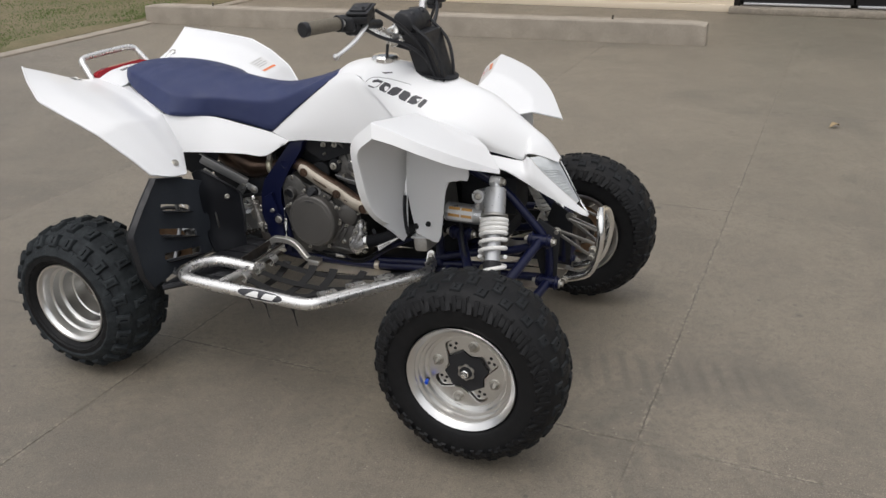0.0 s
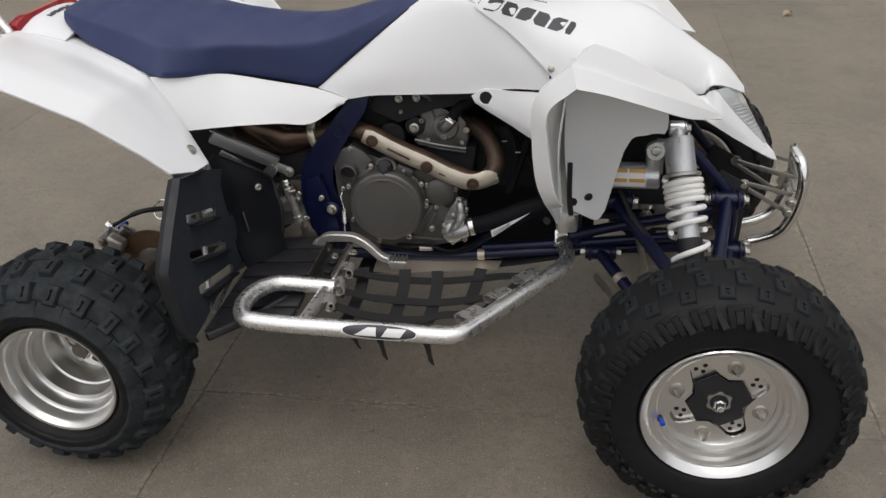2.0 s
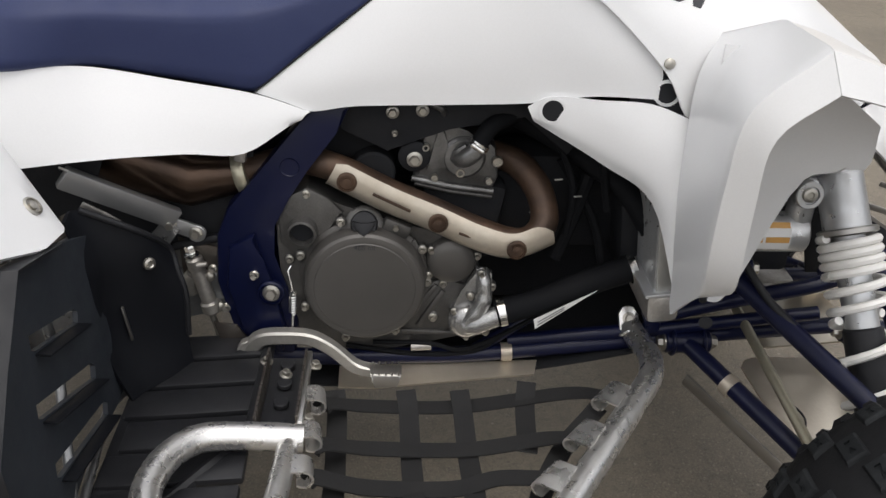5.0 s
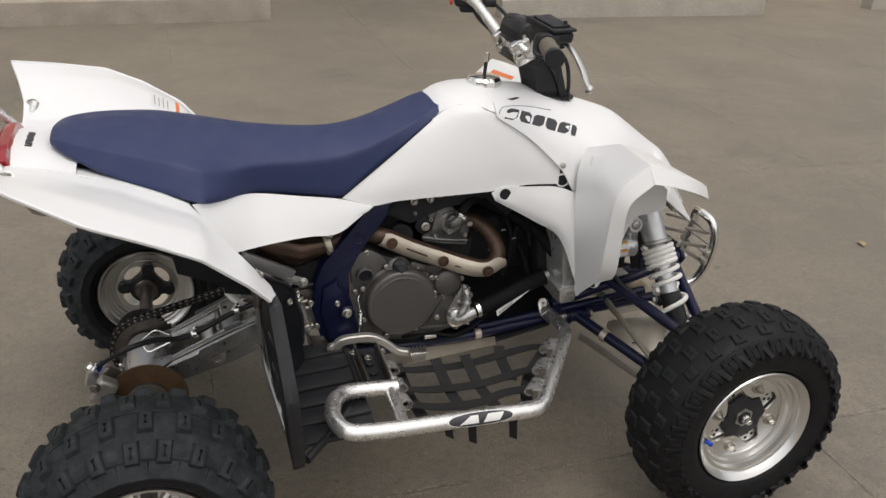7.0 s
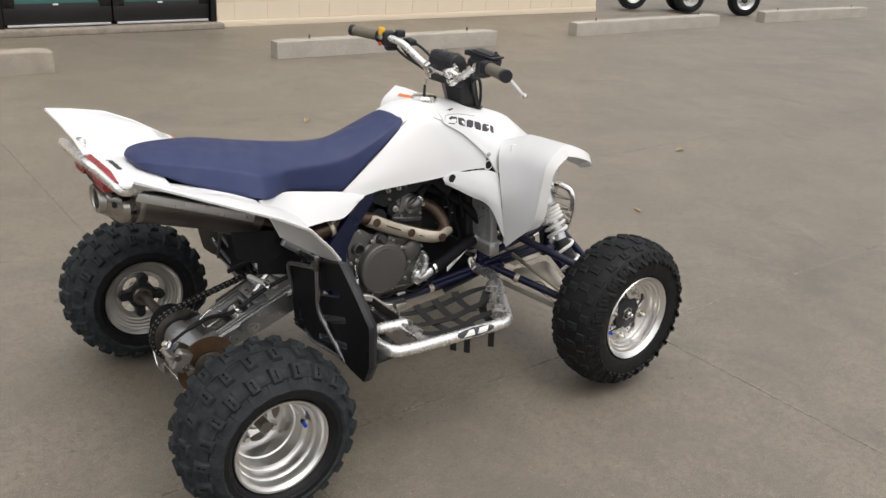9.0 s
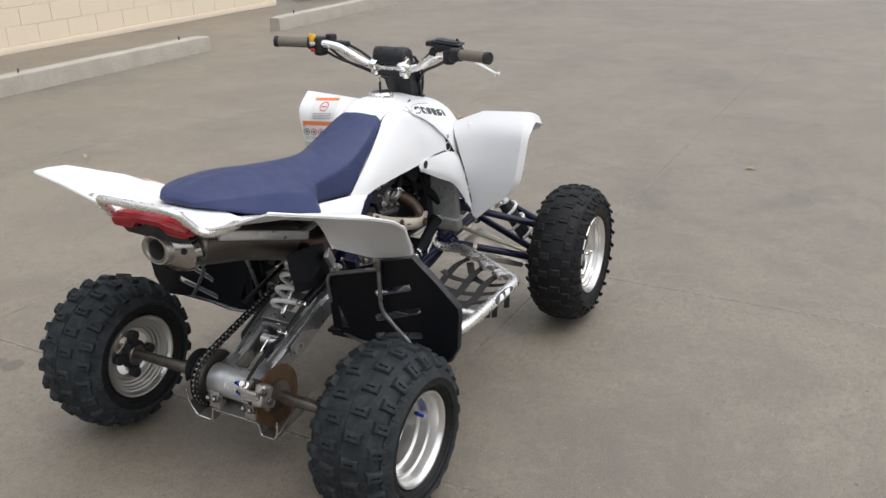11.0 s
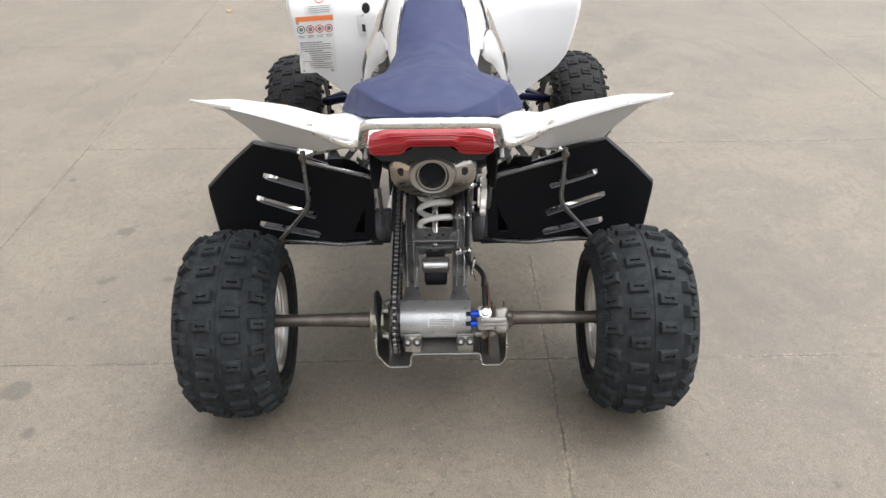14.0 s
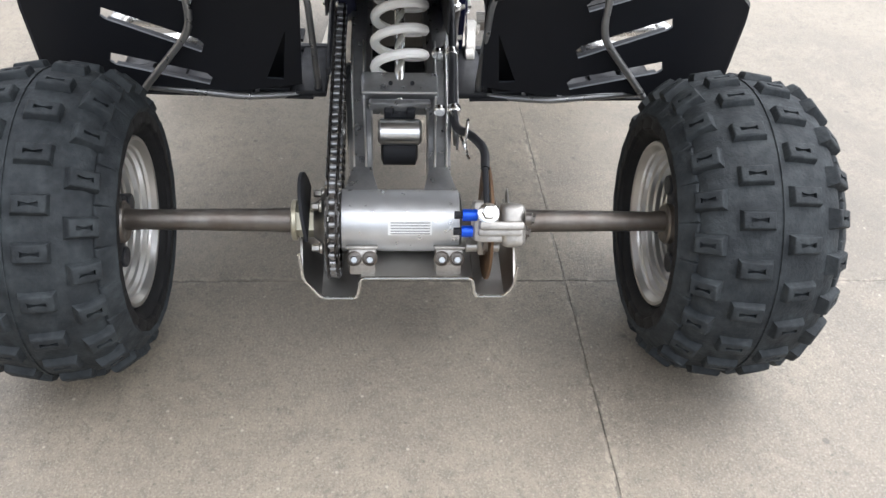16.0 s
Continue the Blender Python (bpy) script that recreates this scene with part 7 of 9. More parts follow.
def build_rear_end():
    sw_bm = bmesh.new()
    for s in (-1, 1):
        loft(sw_bm, [[(x, s * (y - w), z - h), (x, s * (y + w), z - h), (x, s * (y + w), z + h * 0.7), (x, s * (y + w * 0.6), z + h), (x, s * (y - w * 0.6), z + h), (x, s * (y - w), z + h * 0.7)]
                      for x, y, z, w, h in ((0.030, 0.060, 0.262, 0.0165, 0.026), (0.10, 0.0615, 0.285, 0.0175, 0.030), (0.20, 0.067, 0.325, 0.020, 0.036), (0.30, 0.068, 0.365, 0.021, 0.034), (0.42, 0.066, 0.395, 0.022, 0.032))])
    sw = part("swingarm", sw_bm, SWING, quad, "grey alloy swingarm", angle=35)
    for s in (-1, 1):
        # ribs in brighter alloy, so the rails' edge highlights are in the colour
        bm = bmesh.new()
        for dy in (-0.008, 0.010):
            bar(bm, (0.045, s * (0.060 + dy), 0.291), (0.19, s * (0.066 + dy), 0.361), 0.003, 0.006, bevel=0.001)
            bar(bm, (0.19, s * (0.066 + dy), 0.361), (0.30, s * (0.068 + dy), 0.4005), 0.003, 0.006, bevel=0.001)
        part("arm_rib", bm, ALLOY, sw)
        bm = add(bar, (0.050, s * 0.0435, 0.268), (0.24, s * 0.0465, 0.352), 0.004, 0.030, bevel=0.001)
        part("arm_web", bm, SATIN, sw)
        bm = add(plate, side(s, [(0.060, 0.045, 0.299), (0.060, 0.073, 0.299), (0.020, 0.085, 0.283), (0.018, 0.034, 0.283)]), 0.006, None, 0.001)
        part("arm_foot", bm, SWING, sw)
        part("arm_boss", add(lathe, [(0.021, 0), (0.021, 0.006), (0.012, 0.007), (0.012, 0.001), (0.001, 0.001)], (0.158, s * 0.088, 0.306), (0, s, 0), 22), SATIN, sw)
        bm = add(plate, side(s, [(0.12, 0.0915, 0.330), (0.27, 0.0955, 0.396), (0.27, 0.0955, 0.360), (0.12, 0.0915, 0.296)]), 0.004, None, 0.001)
        part("arm_cover", bm, SWING, sw)
    bm = bmesh.new()
    box(bm, (0.045, 0.125, 0.034), pose(0.205, 0, 0.360, 0, -24), 0.006)
    box(bm, (0.012, 0.100, 0.030), pose(0.175, 0, 0.343, 0, -24), 0.004)
    part("cross_plate", bm, SWING, sw)
    # alloy strips paint bright highlights along the cross plate's edges
    part("plate_edge", add(bar, (0.180, -0.060, 0.3655), (0.180, 0.060, 0.3655), 0.004, 0.003, (0, 0, 1), 0.001), ALLOY, sw)
    part("plate_edge", add(bar, (0.168, -0.050, 0.3490), (0.168, 0.050, 0.3490), 0.003, 0.003, (0, 0, 1), 0.001), ALLOY, sw)
    bm = bmesh.new()
    for y in (-0.02, 0.015):
        cyl(bm, (0.192, y, 0.3755), (0.190, y, 0.3785), 0.0035, 8)
    part("drain_hole", bm, DARK, sw)
    part("linkage_roller", add(lathe, [(0.016, 0), (0.021, 0.004), (0.021, 0.066), (0.016, 0.070)], (0.152, -0.035, 0.310), (0, 1, 0), 24), ALLOY, sw, "bright linkage roller")
    bm = add(box, (0.020, 0.050, 0.016), pose(0.176, 0, 0.330, 0, -24), 0.004)
    box(bm, (0.012, 0.014, 0.024), pose(0.170, 0.018, 0.334, 0, -24), 0.003)
    box(bm, (0.012, 0.014, 0.024), pose(0.170, -0.018, 0.334, 0, -24), 0.003)
    part("linkage_fork", bm, DARK, sw)
    part("linkage", add(lathe, [(0.014, 0), (0.024, 0.004), (0.024, 0.056), (0.014, 0.060)], (0.158, -0.030, 0.272), (0, 1, 0), 24), DARK, sw)
    # axle carrier
    bm = add(lathe, [(0.040, -0.090), (0.047, -0.086), (0.047, 0.088), (0.040, 0.092)], (0, 0, 0.243), (0, 1, 0), 36)
    car = part("axle_carrier", bm, SILVER, quad, "silver round axle carrier")
    part("label_plate", add(shell, [[Vector((-0.0478 * math.cos(a), y, 0.243 + 0.0478 * math.sin(a))) for a in (0.15, 0.3, 0.45, 0.6)] for y in (0.02, -0.005, -0.030, -0.045)], 0.0005), PAPER, car, "white label with fine print")
    bm = bmesh.new()
    for k in range(5):
        a = 0.2 + 0.085 * k
        bar(bm, (-0.0486 * math.cos(a), 0.016, 0.243 + 0.0486 * math.sin(a)), (-0.0486 * math.cos(a), -0.042, 0.243 + 0.0486 * math.sin(a)), 0.0006, 0.0016, (-math.sin(a), 0, -math.cos(a)), 0)
    part("label_print", bm, PRINT, car)
    for y in (0.058, -0.072):
        bm = bmesh.new()
        box(bm, (0.022, 0.042, 0.026), pose(-0.048, y, 0.212, 0, 25), 0.004)
        box(bm, (0.03, 0.040, 0.024), pose(-0.040, y, 0.190, 0, 10), 0.005)
        box(bm, (0.014, 0.046, 0.004), pose(-0.050, y, 0.230, 0, 25), 0.001)
        cl = part("pinch_clamp", bm, CASTALLOY, car)
        for dy in (-0.0115, 0.0115):
            part("bolt_boss", add(lathe, [(0.0115, 0), (0.0115, 0.006), (0.0095, 0.0075), (0.0085, 0.004), (0.001, 0.004)], (-0.056, y + dy, 0.214), (-0.9, 0, 0.42), 18), STEEL, cl)
            part("clamp_bolt", add(hexbolt, (-0.060, y + dy, 0.216), (-0.9, 0, 0.42), 0.0055, 0.009, False), CHROME, cl)
    # axle
    bm = bmesh.new()
    tube(bm, [(0, 0.50, 0.243), (0, 0.40, 0.243), (0, 0.385, 0.243), (0, 0.20, 0.243), (0, 0.17, 0.243), (0, -0.17, 0.243), (0, -0.20, 0.243), (0, -0.385, 0.243), (0, -0.40, 0.243), (0, -0.50, 0.243)],
         [0.0165, 0.0165, 0.0150, 0.0175, 0.019, 0.019, 0.0175, 0.0150, 0.0165, 0.0165], 20)
    axl = part("rear_axle", bm, STEEL, quad, "bare dark steel rear axle")
    bm = add(lathe, [(0.026, 0), (0.026, 0.016)], (0, 0.130, 0.243), (0, 1, 0), 6)
    lathe(bm, [(0.031, 0), (0.031, 0.006), (0.027, 0.008)], (0, 0.156, 0.243), (0, 1, 0), 28)
    lathe(bm, [(0.026, 0), (0.026, 0.012)], (0, 0.146, 0.243), (0, 1, 0), 6)
    part("axle_lock_nut", bm, BRASSNUT, axl, "pale worn axle lock nut")
    part("sprocket_hub", add(lathe, [(0.050, 0), (0.050, 0.006), (0.034, 0.014), (0.027, 0.024)], (0, 0.106, 0.243), (0, 1, 0), 28), SATIN, axl)
    for k in range(4):
        a = 0.5 + 2 * math.pi * k / 4
        bm = add(hexbolt, (0.046 * math.cos(a), 0.117, 0.243 + 0.046 * math.sin(a)), (0, 1, 0), 0.006, 0.012)
        part("sprocket_bolt", bm, BOLT, axl)
    # sprocket with teeth, chain links
    bm = bmesh.new()
    n = 38
    pts = []
    for k in range(n * 2):
        a = 2 * math.pi * k / (n * 2)
        r = 0.086 if k % 2 else 0.078
        pts.append((r * math.cos(a), 0.1, 0.243 + r * math.sin(a)))
    plate(bm, pts, 0.006, (0, 1, 0))
    part("sprocket", bm, STEEL, axl)
    part("sprocket_guard", add(plate, [(0.062 * math.cos(a) - 0.01, 0.138 + 0.010 * math.sin(a), 0.262 + 0.062 * math.sin(a)) for a in (0.1 + 0.21 * k for k in range(16))], 0.005, (0.1, 1, -0.15), 0.001), DARK, axl, "dark sprocket guard")
    R1, R2, c1, c2 = 0.082, 0.034, Vector((0, 0.1, 0.243)), Vector((0.452, 0.1, 0.408))
    d = (c2 - c1)
    base = math.atan2(d.z, d.x)
    gam = math.acos((R1 - R2) / d.length)
    loop = []
    a0, a1 = base + gam, base - gam + 2 * math.pi
    for k in range(25):
        a = a0 + (a1 - a0) * k / 24
        loop.append(c1 + Vector((math.cos(a), 0, math.sin(a))) * R1)
    for k in range(13):
        a = base - gam + 2 * gam * k / 12
        loop.append(c2 + Vector((math.cos(a), 0, math.sin(a))) * R2)
    ln = [0.0]
    for p, q in zip(loop, loop[1:] + loop[:1]):
        ln.append(ln[-1] + (q - p).length)
    pitch = 0.01588
    count = int(ln[-1] / pitch)

    def along(t):
        t %= ln[-1]
        i = max(k for k in range(len(loop)) if ln[k] <= t)
        p, q = loop[i], loop[(i + 1) % len(loop)]
        return p.lerp(q, (t - ln[i]) / max(ln[i + 1] - ln[i], 1e-6))
    bm, pins = bmesh.new(), bmesh.new()
    for k in range(count):
        p, q = along(k * ln[-1] / count), along((k + 1) * ln[-1] / count)
        e = (q - p).normalized() * 0.0035
        for y in ((-0.0085, 0.0085) if k % 2 else (-0.0062, 0.0062)):
            bar(bm, p - e + Vector((0, y, 0)), q + e + Vector((0, y, 0)), 0.002, 0.0125, (0, 0.02, 1), 0)
        cyl(pins, p + Vector((0, -0.0108, 0)), p + Vector((0, 0.0108, 0)), 0.0030, 8)
        cyl(pins, p + Vector((0, -0.0045, 0)), p + Vector((0, 0.0045, 0)), 0.0050, 10)
    ch = tagged(part("chain", bm, CHAIN, quad, "oily drive chain", smooth=False), kind="stuff")
    tagged(part("chain_roller", pins, SWING, ch, "worn bright chain pins"), kind="stuff")
    bm = bmesh.new()
    bar(bm, (0.17, 0.112, 0.405), (0.44, 0.112, 0.470), 0.008, 0.016)
    bar(bm, (0.17, 0.112, 0.270), (0.44, 0.112, 0.350), 0.012, 0.022)
    part("chain_slider", bm, BLACK, quad)
    # rear skid and disc guards
    bm = bmesh.new()
    prof = [(0.150, 0.226), (0.146, 0.180), (0.120, 0.143), (0.066, 0.143), (0.060, 0.182), (-0.108, 0.182), (-0.114, 0.146), (-0.160, 0.146), (-0.173, 0.166), (-0.176, 0.205)]
    rows = []
    for x, f in ((-0.062, 1.0), (-0.02, 1.0), (0.04, 1.0), (0.085, 0.98)):
        rows.append([Vector((x + (0.07 if z > 0.20 else 0.0) * (1 if x < 0 else 0.5), y, z + (0.02 * (x + 0.06) / 0.15))) for y, z in prof])
    g = skin(rows, 3, 2, True, True)
    shell(bm, g, 0.0035)
    part("axle_skid", bm, SATIN, quad, "bent steel skid plate under the axle")
    # bright edges of the skid plate
    part("skid_edge", add(tube, [(-0.064, y, z) for y, z in prof], 0.0028, 8, 0.008), CHROME, quad)
    # brake
    bm = bmesh.new()
    rings = [(0.090, -0.128), (0.045, -0.128), (0.045, -0.132), (0.090, -0.132)]
    ring(bm, rings, 48)
    bm.transform(Matrix.Translation((0, 0, 0.243)))
    part("brake_disc", bm, RUST, quad, "rusty rear brake disc")
    part("disc_carrier", add(lathe, [(0.046, 0), (0.046, 0.014), (0.024, 0.024)], (0, -0.126, 0.243), (0, -1, 0), 24), STEEL, quad)
    # caliper: a cast body with ribs, a bridge over the disc and a bolted bracket
    bm = bmesh.new()
    tip = 32
    box(bm, (0.046, 0.034, 0.062), pose(-0.086, -0.156, 0.297, 0, tip), 0.010, 3)
    box(bm, (0.040, 0.022, 0.058), pose(-0.080, -0.110, 0.300, 0, tip), 0.007, 2)
    for dz in (-0.020, 0.0, 0.020):
        box(bm, (0.030, 0.062, 0.011), pose(-0.102 - dz * 0.35, -0.136, 0.297 + dz * 0.8, 0, tip), 0.003, 2)
    box(bm, (0.020, 0.030, 0.022), pose(-0.066, -0.158, 0.264, 0, tip), 0.005, 2)
    cal = part("brake_caliper", bm, CASTALLOY, quad, "dull cast alloy rear brake caliper")
    bm = bmesh.new()
    for z, x in ((0.318, -0.100), (0.280, -0.080)):
        cyl(bm, (x, -0.170, z), (x - 0.002, -0.180, z), 0.010, 16)
        cyl(bm, (x, -0.178, z), (x - 0.002, -0.184, z), 0.006, 6)
    part("piston_cap", bm, STEEL, cal)
    part("caliper_bracket", add(plate, [(-0.03, -0.118, 0.262), (-0.062, -0.118, 0.255), (-0.10, -0.118, 0.262), (-0.106, -0.118, 0.300), (-0.07, -0.118, 0.332), (-0.03, -0.118, 0.30)], 0.007, None, 0.001), STEEL, cal)
    for z in (0.318, 0.290):
        part("anodised_spacer", add(cyl, (-0.092, -0.083, z), (-0.092, -0.104, z), 0.0085, 16), BLUE, cal, "blue anodised spacer")
        part("spacer_bolt", add(cyl, (-0.092, -0.072, z), (-0.092, -0.084, z), 0.0055, 12), DARK, cal)
    part("banjo_bolt", add(hexbolt, (-0.106, -0.117, 0.330), (-0.7, 0, 0.7), 0.010, 0.012), CHROME, cal)
    part("banjo_fitting", add(tube, [(-0.100, -0.116, 0.333), (-0.072, -0.116, 0.350), (-0.045, -0.116, 0.365)], 0.0045, 10), DARK, cal)
    bm = add(cyl, (-0.055, -0.095, 0.236), (-0.055, -0.145, 0.236), 0.009, 12)
    box(bm, (0.02, 0.012, 0.045), pose(-0.058, -0.118, 0.250), 0.003)
    part("caliper_pin", bm, SATIN, cal)
    part("brake_hose", add(tube, [(-0.045, -0.116, 0.365), (-0.015, -0.118, 0.378), (0.03, -0.100, 0.378), (0.075, -0.082, 0.360), (0.12, -0.080, 0.372), (0.205, -0.084, 0.418), (0.30, -0.086, 0.45), (0.39, -0.085, 0.47)], 0.0065, 12, 0.03), BLACK, quad, "black brake hose clipped to the swingarm")
    for x, z in ((0.115, 0.370), (0.212, 0.420)):
        bm = bmesh.new()
        lathe(bm, [(0.0105, -0.006), (0.0115, -0.004), (0.0115, 0.004), (0.0105, 0.006)], (x, -0.082, z), (0.9, 0, 0.42), 16)
        lathe(bm, [(0.0085, -0.005), (0.0095, -0.003), (0.0095, 0.003), (0.0085, 0.005)], (x + 0.004, -0.060, z - 0.002), (0.9, 0, 0.42), 14)
        part("hose_clip", bm, CHROME, quad)
    part("vent_wire", add(tube, [(0.115, -0.075, 0.375), (0.06, -0.088, 0.36), (0.01, -0.100, 0.345), (-0.005, -0.090, 0.37), (0.03, -0.095, 0.40), (0.06, -0.10, 0.385)], 0.0022, 6, 0.01), CHROME, quad)
    # rear shock
    a, b = Vector((0.185, 0, 0.345)), Vector((0.43, 0, 0.63))
    # black plate added here; it hides the spring from the right side
    part("shock_guard", add(plate, [(0.188, -0.073, 0.462), (0.182, -0.073, 0.548), (0.30, -0.073, 0.575), (0.44, -0.073, 0.61), (0.44, -0.073, 0.48), (0.30, -0.073, 0.44)], 0.004, None, 0.001), DARK, quad, "black plate beside the shock")
    rs = part("rear_shock", add(cyl, a.lerp(b, 0.45), b, 0.026, 18), BLACK, quad, "black rear shock with a pale spring")
    part("shock_rod", add(cyl, a, a.lerp(b, 0.5), 0.0085, 14), CHROME, rs)
    part("shock_spring", add(coil, a.lerp(b, 0.10), a.lerp(b, 0.56), 0.041, 0.0078, 4.2), SPRINGWHITE, rs, "off-white coil spring")


def build_front_end():
    for s in (-1, 1):
        out_u, out_l = (1.268, s * 0.425, 0.350), (1.272, s * 0.440, 0.215)
        for name, pts in (("upper_arm", [(1.095, s * 0.130, 0.450), out_u]), ("upper_arm", [(1.325, s * 0.105, 0.450), out_u]), ("lower_arm", [(1.068, s * 0.112, 0.311), out_l]), ("lower_arm", [(1.345, s * 0.090, 0.318), out_l])):
            part(name, add(tube, pts, 0.0135, 12), NAVY, quad, "navy painted suspension arm")
        for x, y, z in ((1.068, 0.105, 0.311), (1.345, 0.085, 0.318), (1.095, 0.125, 0.450), (1.325, 0.10, 0.45)):
            bm = add(cyl, (x - 0.034, s * y, z), (x + 0.034, s * y, z), 0.017, 14)
            cyl(bm, (x - 0.026, s * y, z), (x - 0.020, s * y, z), 0.0215, 16)
            cyl(bm, (x + 0.020, s * y, z), (x + 0.026, s * y, z), 0.0215, 16)
            pv = part("arm_pivot", bm, NAVY, quad, "navy welded pivot sleeve")
            part("pivot_bolt", add(hexbolt, (x - 0.034, s * y, z), (-1, 0, 0), 0.009, 0.009), BOLT, pv)
            part("pivot_bolt", add(hexbolt, (x + 0.034, s * y, z), (1, 0, 0), 0.009, 0.009), BOLT, pv)
        # arm guard strip and clamp
        part("arm_guard", add(bar, (1.056, s * 0.155, 0.280), (1.195, s * 0.345, 0.212), 0.003, 0.020, (0, 0, 1), 0.001), SATIN, quad, "scuffed steel arm guard")
        part("guard_clamp", add(lathe, [(0.0165, 0), (0.0165, 0.016)], (1.108, s * 0.176, 0.290), Vector(out_l) - Vector((1.068, s * 0.112, 0.311)), 16), SHIELD, quad)
        part("arm_skid", add(plate, side(s, [(1.158, 0.112, 0.268), (1.166, 0.100, 0.272), (1.180, 0.096, 0.274), (1.320, 0.096, 0.277), (1.335, 0.110, 0.272), (1.290, 0.345, 0.206), (1.210, 0.345, 0.206)]), 0.004, None, 0.001), BEIGE, quad, "scuffed alloy arm skid plate")
        part("skid_slot", add(tube, spline(side(s, [(1.196, 0.185, 0.2555), (1.214, 0.190, 0.2545), (1.222, 0.210, 0.2485), (1.214, 0.232, 0.2420)]), 4), 0.0016, 6), DARK, quad)
        part("tie_rod", add(tube, [(1.145, s * 0.06, 0.355), (1.185, s * 0.405, 0.268)], 0.0075, 10), BRASSNUT, quad, "yellowed steel tie rod")
        part("knuckle", add(tube, [(1.268, s * 0.425, 0.365), (1.275, s * 0.450, 0.300), (1.275, s * 0.450, 0.240), (1.272, s * 0.440, 0.200)], 0.022, 12, 0.02), STEEL, quad)
        part("front_caliper", add(box, (0.075, 0.05, 0.06), pose(1.205, s * 0.455, 0.300), 0.01), SATIN, quad)
        # brake line with its crimped fitting
        part("front_brake_line", add(tube, [(1.09, s * 0.12, 0.50), (1.13, s * 0.20, 0.44), (1.20, s * 0.29, 0.395), (1.24, s * 0.40, 0.35)], 0.0055, 10, 0.03), BLACK, quad)
        part("line_fitting", add(tube, [(1.160, s * 0.245, 0.413), (1.178, s * 0.263, 0.404), (1.205, s * 0.290, 0.394)], [0.0075, 0.009, 0.0065], 10), CHROME, quad)
        # coil-over
        a, b = Vector((1.205, s * 0.135, 0.622)), Vector((1.262, s * 0.335, 0.292))
        at = lambda f: a.lerp(b, f)
        sh = part("front_shock", add(cyl, at(0.05), at(0.245), 0.030, 24), SILVER, quad, "silver front shock with a white spring")
        part("shock_eye", add(cyl, at(0.0) + Vector((-0.015, 0, 0)), at(0.0) + Vector((0.015, 0, 0)), 0.015, 16), SILVER, sh)
        part("shock_neck", add(cyl, at(0.0), at(0.08), 0.015, 16), SILVER, sh)
        part("top_bolt", add(hexbolt, at(0.0) + Vector((0.016, 0, 0)), (1, 0, 0), 0.009, 0.009), BOLT, sh)
        part("shock_body", add(cyl, at(0.25), at(0.58), 0.0215, 20), SILVER, sh)
        part("shock_lower", add(cyl, at(0.57), at(0.97), 0.0255, 20), BLACK, sh)
        bm = bmesh.new()
        d = (b - a).normalized()
        lathe(bm, [(0.034, 0), (0.038, 0.002), (0.038, 0.008), (0.034, 0.010)], at(0.235), d, 24)
        part("preload_ring", bm, SATIN, sh)
        for f0, f1, turns in ((0.262, 0.385, 4.0), (0.385, 0.535, 2.5), (0.535, 0.95, 3.0)):
            part("shock_spring", add(coil, at(f0), at(f1), 0.0350, 0.0060, turns), SPRINGWHITE, sh, "white coil spring")
        # remote reservoir
        part("reservoir_arm", add(bar, (1.165, s * 0.142, 0.590), (1.215, s * 0.150, 0.590), 0.022, 0.020, (0, 0, 1), 0.005), SILVER, sh)
        bm = add(cyl, (1.062, s * 0.150, 0.522), (1.178, s * 0.150, 0.522), 0.0275, 22)
        part("reservoir", bm, SILVER, sh, "silver shock reservoir")
        part("reservoir_neck", add(tube, [(1.166, s * 0.150, 0.53), (1.166, s * 0.150, 0.585)], 0.018, 14), SILVER, sh)
        ad = part("adjuster", add(lathe, [(0.019, -0.010), (0.019, 0.010), (0.0175, 0.0125), (0.0125, 0.0125), (0.0120, 0.009), (0.001, 0.009)], (1.165, s * 0.158, 0.582), (0, s, 0.2), 24), SILVER, sh, "silver damping adjuster boss", angle=30)
        part("adjuster_screw", add(lathe, [(0.0095, 0), (0.0095, 0.004), (0.0080, 0.005), (0.0045, 0.005), (0.0040, 0.0035), (0.001, 0.0035)], (1.165, s * 0.167, 0.584), (0, s, 0.2), 18), BOLT, ad, "bright slotted screw")
        for nm, mat, x0, x1 in (("reservoir_label", PAPER, 1.075, 1.150),):
            rows = [[Vector((x, s * (0.150 + 0.0282 * math.cos(t)), 0.522 + 0.0282 * math.sin(t))) for t in (-0.5, -0.15, 0.2, 0.55, 0.9)] for x in (x0, (x0 + x1) / 2, x1)]
            part(nm, add(shell, rows if s < 0 else [r[::-1] for r in rows], 0.0004), mat, sh, "white and orange warning label")
        for t in (0.75, 0.05):
            bm = bmesh.new()
            for x0, x1 in ((1.077, 1.112), (1.116, 1.148)):
                rows = [[Vector((x, s * (0.150 + 0.0288 * math.cos(u)), 0.522 + 0.0288 * math.sin(u))) for u in (t - 0.14, t, t + 0.14)] for x in (x0, x1)]
                shell(bm, rows if s < 0 else [r[::-1] for r in rows], 0.0004)
            part("label_band", bm, SANDPRINT, sh)
    bm = add(box, (0.060, 0.085, 0.016), pose(1.215, 0, 0.372, 0, -8), 0.006)
    for s in (-1, 1):
        cyl(bm, (1.165, s * 0.050, 0.348), (1.165, s * 0.050, 0.382), 0.014, 16)
        bar(bm, (1.215, s * 0.030, 0.370), (1.165, s * 0.050, 0.366), 0.022, 0.014, (0, 0, 1), 0.004)
    sa = part("steering_arm", bm, CASTALLOY, quad, "cast alloy steering arm")
